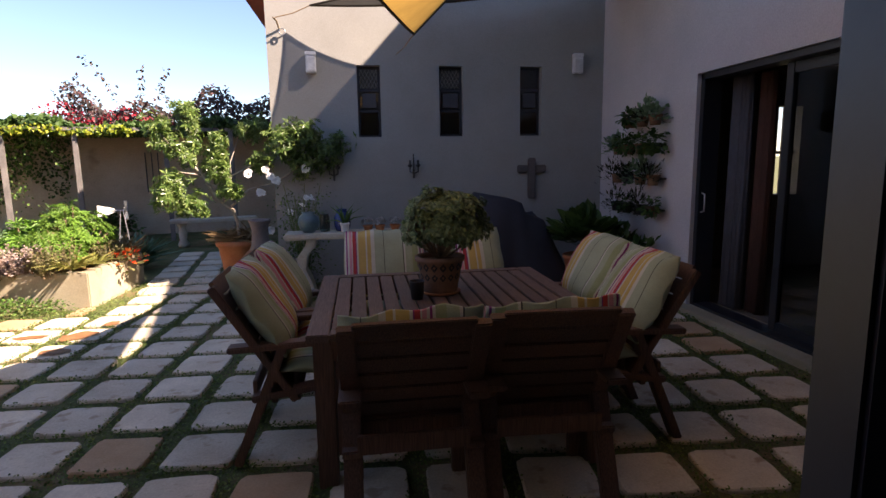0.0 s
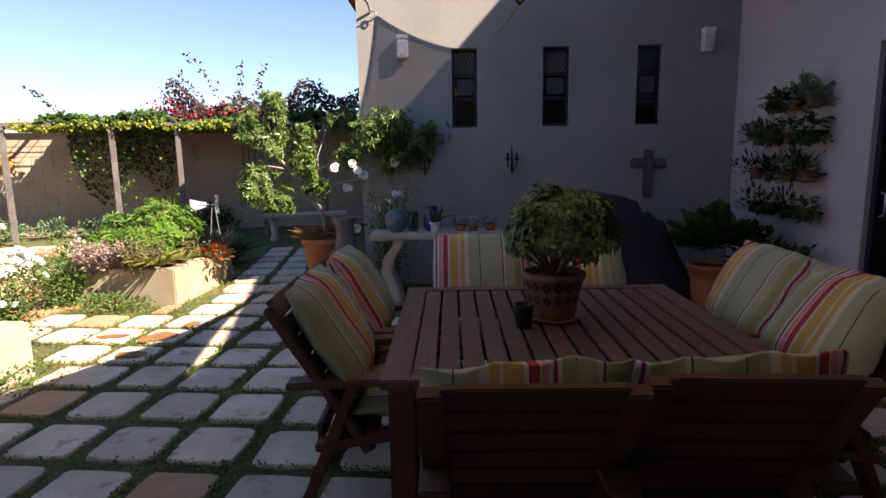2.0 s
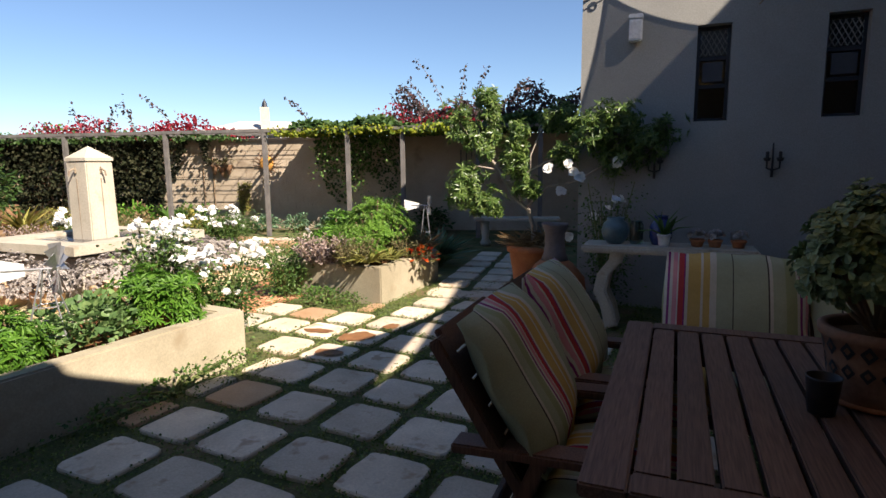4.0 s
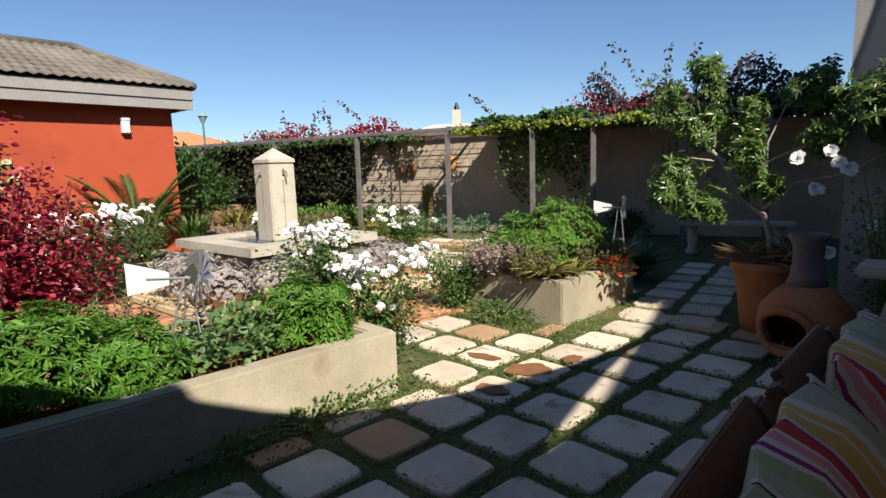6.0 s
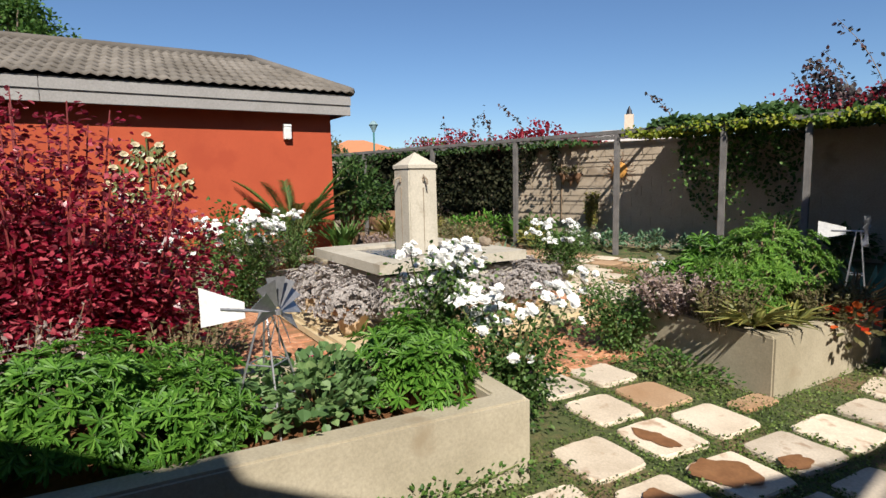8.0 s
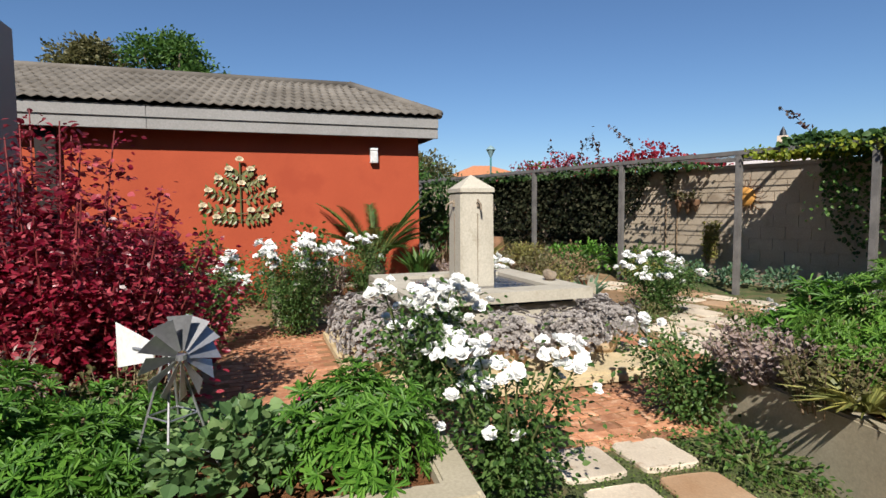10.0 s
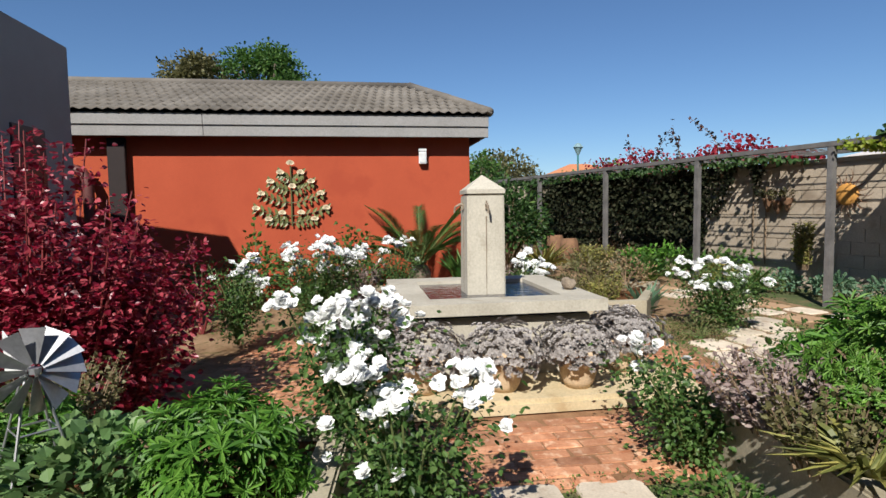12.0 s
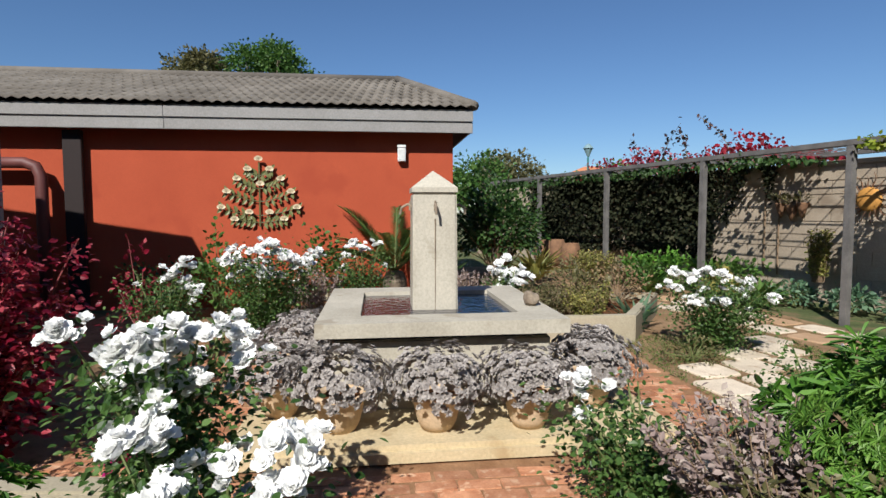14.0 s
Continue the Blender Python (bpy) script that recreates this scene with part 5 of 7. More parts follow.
def tulip_pot(x, y, z, r, h, mat, label, leafmat, n, size, pr, seed, name="potted_succulent", squash=0.62, group="", rise=0.06):
    q = thing(name, label, "plant", pose(x, y, z), group)
    part("pot", pot_mesh(r, r * 0.62, h, 0.015, 0.025, 26, 0.012), mat, q, smooth=True)
    soil_disc(r * 0.88, h - 0.03, q)
    p, d = dome(int(n * 1.8), pr * 1.06, squash, -0.55, 0.76, 0.2, seed)
    part("rosette", rosettes(p + np.array((0, 0, h + rise)), d + np.array((0, 0, 0.3)), size * 0.72, 12, BROAD, 0.95, 0.75, 2), M[leafmat], q)
    return q


G = "pots of silver echeveria round the fountain"
LS = "spreading silver-grey echeveria rosettes in a pale clay pot"
for k, (x, y, pr) in enumerate(((-5.46, 5.96, 0.29), (-5.42, 6.52, 0.28), (-5.40, 7.06, 0.28), (-5.72, 7.56, 0.27), (-5.75, 5.58, 0.28), (-6.30, 5.60, 0.33), (-6.1, 7.70, 0.22), (-6.85, 5.60, 0.26))):
    tulip_pot(x, y, 0.105, 0.145, 0.22, M["pale_clay"], LS, "silver", 260, 0.038, pr, k, group=G)

# terracotta bowl and pots by the far wall
for k, (x, y, r, h) in enumerate(((-16.48, 10.49, 0.26, 0.62), (-15.99, 10.72, 0.22, 0.66), (-15.33, 10.83, 0.26, 0.6))):
    q = thing("clay_jar", "old rounded terracotta jar standing by the wall", "jar", pose(x, y, 0), "jars at the end of the garden")
    part("body", pot_mesh(r * 0.7, r * 0.6, h, 0.02, 0.03, 24, r * 0.35), M["old_clay"], q, smooth=True)

# ---- model wind pumps ----
def windpump(x, y, z, turn, s=1.0, top=0.55):
    w = thing("garden_windpump", "galvanised model wind pump with a broad white tail vane", "ornament", pose(x, y, z, 0, 0, turn), "model wind pumps")
    for sx, sy in ((-1, -1), (1, -1), (1, 1), (-1, 1)):
        bm = fresh()
        tube(bm, [(sx * 0.13 * s, sy * 0.13 * s, 0), (sx * 0.015, sy * 0.015, top)], 0.005, n=5)
        part("leg", bm, M["galv"], w)
    for f in (0.3, 0.6):
        bm = fresh()
        r = 0.13 * s * (1 - f) + 0.015 * f
        q = [(r, r, f * top), (-r, r, f * top), (-r, -r, f * top), (r, -r, f * top), (r, r, f * top)]
        tube(bm, q, 0.004, n=4)
        part("brace", bm, M["galv"], w)
    R = 0.15 * s
    for k in range(12):
        a = 2 * math.pi * k / 12
        bm = fresh()
        c, sn = math.cos(a), math.sin(a)
        r0, r1, hw0, hw1 = R * 0.16, R, 0.008 * s, 0.034 * s
        pts = [(r0, -hw0), (r1, -hw1), (r1, hw1), (r0, hw0)]
        vs = [bm.verts.new((u * c - t * sn, -0.06 * s + 0.75 * t, top + u * sn + t * c)) for u, t in pts]
        vb = [bm.verts.new((v.co.x, v.co.y - 0.002, v.co.z)) for v in vs]
        bm.faces.new(vs)
        bm.faces.new(vb[::-1])
        for i in range(4):
            bm.faces.new((vs[i], vb[i], vb[(i + 1) % 4], vs[(i + 1) % 4]))
        part("blade", bm, M["galv"], w)
    bm = fresh()
    tube(bm, [(0, -0.075 * s, top), (0, 0.22 * s, top)], 0.008, n=8)
    lathe(bm, [(0.02, 0), (0.02, 0.02)], 10, (0, -0.06 * s, top - 0.01))
    part("hub", bm, M["galv"], w)
    bm = fresh()
    prof = [(0.10, 0.035), (0.33, 0.09), (0.33, -0.09), (0.10, -0.035)]
    va = [bm.verts.new((0.002, u * s, top + t * s)) for u, t in prof]
    vb = [bm.verts.new((-0.002, u * s, top + t * s)) for u, t in prof]
    bm.faces.new(va)
    bm.faces.new(vb[::-1])
    for i in range(4):
        bm.faces.new((va[i], vb[i], vb[(i + 1) % 4], va[(i + 1) % 4]))
    part("tail_vane", bm, M["white"], w, "white painted tail vane")
    return w


windpump(-3.80, 4.38, 0.28, 132, 1.0)
windpump(-3.49, 9.1, 0.0, 108, 0.85, 0.89)

# ---- flower ornament on the red wall ----
art = thing("wall_flower_art", "enamelled metal flowering tree ornament on the red wall", "ornament", pose(RW + 0.04, 4.53, 1.15))
bm = fresh()
tube(bm, [(0, 0, 0.0), (0, 0, 0.92)], 0.012, n=6)
BR = [(0.06, 0.34, 0.04), (0.16, 0.52, 0.10), (0.36, 0.44, 0.12), (0.54, 0.30, 0.12), (0.72, 0.15, 0.08)]
fl, lf, ld, bud = [], [], [], []
for z, L, up in BR:
    for s in (-1, 1):
        pts = [(0, s * L * t, z + up * (t ** 1.6) * 1.1) for t in np.linspace(0, 1, 6)]
        tube(bm, pts, 0.008, 0.005, 5)
        for i in range(1, 6):
            for e in (-1, 1):
                lf.append(pts[i])
                ld.append((0.15, s * 0.5 + 0.2 * e, e * 0.8))
        fl.append(pts[-1] if L < 0.45 or z < 0.2 else pts[-2])
        bud.append((0.02, pts[3][1], pts[3][2] - 0.05))
bm_stem = bm
fl += [(0, 0, 0.95), (0.0, 0.02, 0.6), (0, 0.14, 0.2), (0, -0.14, 0.2)]
part("branch", bm_stem, plain("olive_enamel", (0.10, 0.11, 0.04), 0.5), art)
part("leaf", leaves(np.array(lf), np.array(ld), 0.105, BROAD, np.tile((1.0, 0, 0), (len(lf), 1)), 0.6, 0.15), plain("green_enamel", (0.16, 0.17, 0.06), 0.45), art)["kind"] = "stuff"
for p in fl:
    a = np.linspace(0.5, 2.6, 6)
    part("flower", leaves(np.tile(np.array(p) + np.array((0.03, 0, -0.01)), (6, 1)), np.stack([0 * a + 0.25, np.cos(a), np.sin(a)], 1), 0.068, PETAL, np.tile((1.0, 0, 0), (6, 1)), 0.8, 0.1), M["cream"], art, "cream enamel flower")
for p in bud:
    bm = fresh()
    bmesh.ops.create_icosphere(bm, subdivisions=1, radius=0.022, matrix=Matrix.Translation(p))
    part("bud", bm, plain("red_enamel", (0.35, 0.03, 0.02), 0.4), art, "red enamel bud")

# clay sun and wall pockets on the garden wall
sf = thing("clay_sun", "ochre clay sun face plaque with wire rays", "ornament", Matrix.Translation(along(0.60, WALL_OFF - 0.06, 1.52)) @ Matrix((PD, PN, Vector((0, 0, 1)))).transposed().to_4x4())
bm = fresh()
bmesh.ops.create_uvsphere(bm, u_segments=20, v_segments=12, radius=0.17)
for v in bm.verts:
    v.co.y *= 0.35
part("face", bm, M["sun_clay"], sf, smooth=True)
for k in range(18):
    a = 2 * math.pi * k / 18
    bm = fresh()
    tube(bm, [(r * math.cos(a + 0.12 * math.sin(16 * (r - 0.16))), -0.01, r * math.sin(a + 0.12 * math.sin(16 * (r - 0.16)))) for r in np.linspace(0.16, 0.38 if k % 2 else 0.31, 8)], 0.011, 0.003, 5)
    part("ray", bm, M["old_clay"], sf)
for k, s in enumerate((1.52, 1.69, 1.87)):
    q = thing("wall_pocket", "hanging clay wall pocket with a dry trailing plant", "planter", Matrix.Translation(along(s, WALL_OFF - 0.11, 1.47 - 0.04 * (k % 2))) @ Matrix((PD, PN, Vector((0, 0, 1)))).transposed().to_4x4(), "clay pockets on the garden wall")
    bm = fresh()
    lathe(bm, [(0.01, -0.22), (0.055, -0.12), (0.09, 0.0), (0.095, 0.02), (0.08, 0.02), (0.04, -0.08)], 16)
    part("cone", bm, M["old_clay"], q, smooth=True)
    bm = fresh()
    tube(bm, [(-0.09, 0, 0.02), (0, 0.02, 0.24), (0.09, 0, 0.02)], 0.004, n=5)
    part("wire", bm, M["dry_stem"], q)
    p, d = dome(26, 0.1, 0.7, -0.2, 0.4, 0.2, k)
    part("foliage", leaves(p + np.array((0, 0, 0.06)), d, 0.08, BLADE), M["olive"], q)
rod = thing("hanging_chain", "thin rusty chain hung on the garden wall", "chain")
bm = fresh()
for s in (2.20, 1.95):
    p = along(s, WALL_OFF - 0.05, 0)
    tube(bm, [(p.x, p.y, 0.35), (p.x, p.y, 1.7)], 0.012, n=5)
part("link", bm, M["dry_stem"], rod)

# garden bench under the pergola
gb_ = thing("garden_bench", "low cast-stone garden bench with white legs", "bench", pose(-3.0, 11.9, 0, 0, 0, 14))
bm = fresh()
box(bm, (-0.75, -0.18, 0.44), (0.75, 0.18, 0.50), 0.012)
part("seat", bm, M["stone"], gb_)
for x in (-0.55, 0.55):
    bm = fresh()
    lathe(bm, [(0.09, 0), (0.10, 0.05), (0.06, 0.12), (0.075, 0.25), (0.055, 0.34), (0.09, 0.44)], 14, (x, 0, 0))
    part("leg", bm, M["stone"], gb_, smooth=True)
tf = thing("garden_fork_rack", "three dark iron rods leaning on the garden wall", "ornament")
for k in range(3):
    p = along(-4.15 + k * 0.12, WALL_OFF - 0.05, 0)
    bm = fresh()
    tube(bm, [(p.x, p.y, 0.9), (p.x, p.y, 1.75)], 0.012, n=5)
    part("rod", bm, M["alu"], tf)

# ---- beyond the wall ----
sl = thing("street_lamp", "green street lamp post with a lantern head", "street lamp", pose(-25.5, 15.15, 0))
bm = fresh()
tube(bm, [(0, 0, 0), (0, 0, 3.7)], 0.06, 0.04, 8)
part("pole", bm, plain("green_paint", (0.03, 0.16, 0.15), 0.5), sl)
bm = fresh()
lathe(bm, [(0.05, 3.7), (0.2, 4.02), (0.24, 4.04), (0.12, 4.18), (0.02, 4.24)], 8)
part("lantern", bm, plain("lantern_glass", (0.20, 0.30, 0.32), 0.4), sl)


def far_house(x, y, w, d, h, roof_h, turn, wall_c, roof_c, label, chimney=False):
    hs = thing("house", label, "house", pose(x, y, 0, 0, 0, turn))
    bm = fresh()
    box(bm, (-w / 2, -d / 2, -0.2), (w / 2, d / 2, h))
    part("wall", bm, wall_c, hs)
    bm = fresh()
    o = 0.5
    v = [bm.verts.new(p) for p in ((-w / 2 - o, -d / 2 - o, h), (w / 2 + o, -d / 2 - o, h), (w / 2 + o, d / 2 + o, h), (-w / 2 - o, d / 2 + o, h), (-w / 2 + d * 0.45, 0, h + roof_h), (w / 2 - d * 0.45, 0, h + roof_h))]
    for f in ((3, 2, 1, 0), (0, 1, 5, 4), (2, 3, 4, 5), (1, 2, 5), (3, 0, 4)):
        bm.faces.new([v[i] for i in f])
    rf = part("roof", bm, roof_c, hs)
    if chimney:
        bm = fresh()
        box(bm, (w * 0.02 - 0.4, -d * 0.45, h), (w * 0.02 + 0.4, -d * 0.45 + 0.8, h + roof_h + 1.1))
        part("chimney", bm, wall_c, rf)
        bm = fresh()
        lathe(bm, [(0.3, 0), (0.22, 0.4), (0.02, 0.8)], 8, (w * 0.02, -d * 0.45 + 0.4, h + roof_h + 1.1))
        part("cowl", bm, M["alu"], rf)
    for k in range(int(w // 2)):
        xw = -w / 2 + 1 + k * 2
        bm = fresh()
        box(bm, (xw - 0.6, -d / 2 - 0.04, h - 1.5), (xw + 0.6, -d / 2 - 0.005, h - 0.3))
        wi = part("window", bm, M["alu"], hs)
        bm = fresh()
        box(bm, (xw - 0.68, -d / 2 - 0.08, h - 1.58), (xw - 0.6, -d / 2 - 0.005, h - 0.22))
        box(bm, (xw + 0.6, -d / 2 - 0.08, h - 1.58), (xw + 0.68, -d / 2 - 0.005, h - 0.22))
        part("frame", bm, M["white"], wi)
    return hs


cream_w = plain("cream_house_wall", (0.58, 0.46, 0.36), 0.9)
far_house(-40, 50, 12, 8, 4.8, 1.4, 36, cream_w, plain("pale_roof", (0.52, 0.47, 0.44), 0.8), "distant cream house with a chimney above the wall", True)
far_house(-56, 27.5, 9, 8, 4.1, 1.7, 80, cream_w, plain("orange_roof", (0.50, 0.20, 0.09), 0.9), "distant house with an orange tiled roof")


# ---- plants ----
def shrub(name, label, x, y, z, r, n, size, mat, shape=BLADE, squash=1.0, seed=0, lift=0.4, width=0.9, droop=0.2, stems=18, stem_mat="dry_stem", category="shrub", group="", sx=1.0, sy=1.0, inner=0.35, lumps=0.3, low=-0.3):
    """A loose shrub: leaves through a lumpy dome, on stems from one foot."""
    s = thing(name, label, category, pose(x, y, z), group)
    p, d = dome(n, r, squash, low, inner, lumps, seed)
    p = p * np.array((sx, sy, 1)) + np.array((0, 0, r * squash * lift + 0.05))
    rng = np.random.default_rng(seed + 5)
    dirs = d + rng.normal(0, 0.5, d.shape) - np.array((0, 0, droop))
    part("foliage", leaves(p, dirs, rng.uniform(0.7, 1.25, len(p)) * size, shape, None, width, 0.5), M[mat], s)
    bm = fresh()
    for k in range(stems):
        q = Vector(p[(k * 37) % len(p)])
        tube(bm, [(0, 0, -0.03), Vector((q.x * 0.35, q.y * 0.35, q.z * 0.5)), q], 0.008 + 0.012 * r, 0.003, 5)
    part("stem", bm, M[stem_mat], s)["kind"] = "stuff"
    return s


def rosette_bush(label, x, y, z, r, n, size, mat, seed, squash=0.75, sx=1.0, sy=1.0, per=22, width=0.6, name="succulent_bush", shape=SPOON, open_=0.42):
    s = thing(name, label, "plant", pose(x, y, z))
    p, d = dome(int(n * 1.9), r, squash, -0.35, 0.72, 0.24, seed)
    p = p * np.array((sx, sy, 1)) + np.array((0, 0, r * squash * 0.42))
    rng = np.random.default_rng(seed)
    part("rosette", rosettes(p, d + np.array((0, 0, 0.5)) + rng.normal(0, 0.2, d.shape), rng.uniform(0.62, 1.05, len(p)) * size, per, shape, width * 0.78, open_, 3), M[mat], s)
    bm = fresh()
    for k in range(26):
        q = Vector(p[(k * 29) % len(p)])
        tube(bm, [(q.x * 0.3, q.y * 0.3, -0.03), Vector((q.x * 0.7, q.y * 0.7, q.z * 0.5)), q], 0.012, 0.006, 5)
    part("stem", bm, M["dry_stem"], s)
    return s


# one white rose bloom, shared by all bushes
def bloom_mesh(r, seed):
    rng = np.random.default_rng(seed)
    P, D, S, Fc = [], [], [], []
    for ring, (k, lift, s) in enumerate(((6, 0.3, 1.0), (6, 0.75, 0.82), (4, 1.5, 0.55), (3, 2.6, 0.36))):
        for i in range(k):
            a = 2 * math.pi * i / k + ring * 0.5 + rng.normal(0, 0.22)
            P.append((0, 0, 0.0))
            D.append((math.cos(a), math.sin(a), lift + rng.normal(0, 0.22)))
            S.append(r * s * rng.uniform(0.75, 1.2))
            Fc.append((-math.cos(a) * 0.7, -math.sin(a) * 0.7, 1))
    v, f = leaves(np.array(P), np.array(D), np.array(S), ROUND, np.array(Fc), 1.05, 0.25)
    me = bpy.data.meshes.new("bloom")
    me.from_pydata([tuple(p) for p in v], [], f)
    me.materials.append(M["petal"])
    me.shade_smooth()
    return me


BLOOMS = [bloom_mesh(1.0, s) for s in range(4)]


def rose_bush(label, x, y, z, r, h, blooms, n, seed, bloom=0.05, sx=1.0, sy=1.0, top_only=True):
    """A rose: canes from the foot, pinnate leaves, clusters of white blooms at the cane tips."""
    s = thing("rose_bush", label, "rose", pose(x, y, z), "white roses round the fountain")
    rng = np.random.default_rng(seed)
    bm = fresh()
    LP, LD = [], []
    tips = []
    canes = 16
    for c in range(canes):
        a = rng.uniform(0, 2 * math.pi)
        rr = r * math.sqrt(rng.uniform(0.05, 1))
        tip = Vector((rr * math.cos(a) * sx, rr * math.sin(a) * sy, h * rng.uniform(0.62, 1.0)))
        mid = Vector((tip.x * 0.45, tip.y * 0.45, tip.z * 0.55))
        tube(bm, [(0, 0, -0.02), mid, tip], 0.009, 0.004, 5)
        tips.append(tip)
        for k in range(int(n * 3.3) // canes):
            t = rng.uniform(0.18, 1.0)
            q = mid.lerp(tip, (t - 0.5) * 2) if t > 0.5 else Vector((0, 0, 0)).lerp(mid, t * 2)
            off = rng.normal(0, 0.075 + 0.05 * r, 3)
            LP.append((q.x + off[0], q.y + off[1], max(0.03, q.z + off[2] * 0.8 - 0.03)))
            LD.append((off[0] * 4 + rng.normal(0, 0.3), off[1] * 4 + rng.normal(0, 0.3), rng.normal(-0.1, 0.3)))
    part("cane", bm, M["stem"], s)
    part("foliage", leaves(np.array(LP), np.array(LD), rng.uniform(0.02, 0.038, len(LP)), BROAD, None, 0.8, 0.5), M["rose_leaf"], s)
    for b in range(blooms):
        t = tips[(b // 8) % canes] if b % 9 else tips[b % canes] * 0.78
        k = bloom * rng.uniform(0.7, 1.2)
        off = Vector((rng.normal(0, 0.046), rng.normal(0, 0.046), rng.normal(0, 0.022)))
        o = new("bloom", BLOOMS[b % 4])
        o.parent = s
        lean = t.xy.to_3d() * 0.8 + Vector((rng.normal(0.35, 0.3), rng.normal(0, 0.3), 0.9))
        o.matrix_basis = Matrix.Translation(t + off + Vector((0, 0, 0.02))) @ lean.to_track_quat("Z", "Y").to_matrix().to_4x4() @ Matrix.Scale(k, 4)
    return s


LR = "white floribunda rose bush in full bloom with glossy dark leaves"
rose_bush(LR, -3.78, 5.72, 0.0, 0.32, 0.78, 74, 1000, 1, 0.037)
rose_bush("white floribunda rose in bloom over the planter end", -4.25, 5.45, 0.25, 0.34, 0.74, 92, 900, 2, 0.037)
rose_bush(LR, -7.75, 5.05, 0.0, 0.58, 1.12, 150, 2200, 3, 0.044, 1.0, 1.1)
rose_bush(LR, -7.3, 4.35, 0.1, 0.35, 0.80, 34, 800, 33, 0.042)
rose_bush(LR, -7.35, 9.42, 0.0, 0.55, 0.76, 80, 1700, 4, 0.046)
rose_bush(LR, -8.8, 6.02, 0.2, 0.28, 0.78, 36, 700, 5, 0.042)
rose_bush(LR, -8.40, 7.60, 0.2, 0.26, 0.56, 34, 500, 6, 0.062)
rose_bush("low white rose with a few open blooms", -4.35, 7.28, 0.0, 0.34, 0.62, 10, 1000, 7, 0.042)
rose_bush("low white rose with a few open blooms", -5.15, 8.75, 0.0, 0.35, 0.55, 8, 900, 8, 0.04)
rose_bush("white rose sprays beside the chiminea", -1.0, 7.75, 0.0, 0.26, 1.25, 10, 500, 9, 0.04)

# near planter: bright aeonium-like bushes and trailing leaves
LB = "bright green rosette succulent bush filling the planter"
rosette_bush(LB, -3.95, 3.62, 0.36, 0.40, 260, 0.072, "bright", 1, 0.7, 0.85, 1.05)
rosette_bush(LB, -3.88, 3.0, 0.36, 0.40, 240, 0.072, "bright", 2, 0.7, 0.9, 1.0)
rosette_bush(LB, -3.80, 4.05, 0.34, 0.27, 140, 0.07, "bright", 23, 0.75)
rosette_bush(LB, -4.25, 4.05, 0.34, 0.27, 130, 0.07, "bright", 22, 0.7)
rosette_bush("bright green rosette succulent at the planter corner", -3.72, 5.02, 0.36, 0.27, 170, 0.07, "bright", 3, 0.95)
shrub("nasturtium", "trailing blue-green round-leaved creeper in the planter", -3.78, 4.58, 0.32, 0.30, 760, 0.046, "creeper_leaf", BROAD, 0.6, 4, 0.35, 1.15, 0.0, category="plant", stem_mat="stem")
shrub("nasturtium", "trailing blue-green round-leaved creeper in the planter", -3.45, 2.95, 0.32, 0.22, 400, 0.046, "creeper_leaf", BROAD, 0.6, 6, 0.35, 1.15, 0.0, category="plant", stem_mat="stem")


def spiky(label, x, y, z, n, h, spread, mat, seed, name="heather_clump", size=0.03, tips=None):
    """A clump of upright stems set with tiny leaves."""
    s = thing(name, label, "shrub", pose(x, y, z))
    rng = np.random.default_rng(seed)
    bm = fresh()
    P, D = [], []
    for k in range(n):
        a, rr = rng.uniform(0, 6.283), spread * math.sqrt(rng.random())
        b = Vector((rr * math.cos(a) * 0.6, rr * math.sin(a) * 0.6, 0))
        t = Vector((rr * math.cos(a) * 1.15, rr * math.sin(a) * 1.15, h * rng.uniform(0.6, 1.05)))
        tube(bm, [b, b.lerp(t, 0.5) + Vector((0, 0, 0.03)), t], 0.004, 0.002, 4)
        for i in range(34):
            q = b.lerp(t, rng.uniform(0.15, 1.0))
            P.append(q + Vector(rng.normal(0, 0.01, 3)))
            D.append((rng.normal(), rng.normal(), 0.6 + rng.normal(0, 0.4)))
    part("stem", bm, M["dry_stem"], s)["kind"] = "stuff"
    part("foliage", leaves(np.array(P), np.array(D), rng.uniform(0.7, 1.3, len(P)) * size, BLADE, None, 1.0, 0.6), M[mat], s)
    return s


spiky("grey-mauve heathery spikes behind the succulents", -4.5, 3.4, 0.3, 60, 0.5, 0.4, "mauve", 1)
spiky("grey-mauve heathery spikes behind the succulents", -4.45, 4.1, 0.3, 50, 0.38, 0.32, "olive", 2)
spiky("pinkish grey heathery clump beside the roses", -8.55, 5.5, 0.2, 80, 0.52, 0.33, "mauve", 3)
spiky("pinkish grey flower spikes in the second planter", -3.95, 7.50, 0.33, 120, 0.31, 0.36, "mauve", 4, size=0.034)
spiky("olive twiggy clump in the second planter", -3.55, 7.35, 0.33, 60, 0.32, 0.25, "olive", 5)
spiky("olive twiggy clump spilling over the second planter", -3.25, 8.05, 0.33, 70, 0.28, 0.28, "olive", 6)
spiky("pinkish grey dry clump behind the fountain", -8.9, 7.35, 0.2, 60, 0.45, 0.25, "mauve", 7)
rosette_bush("bushy bright green succulent in the second planter", -3.62, 7.95, 0.50, 0.44, 420, 0.056, "bright_pale", 7, 0.8, 0.8, 1.05)
rosette_bush("green succulent shoots spilling from the second planter", -3.55, 7.60, 0.42, 0.22, 110, 0.056, "bright_pale", 71, 0.8)


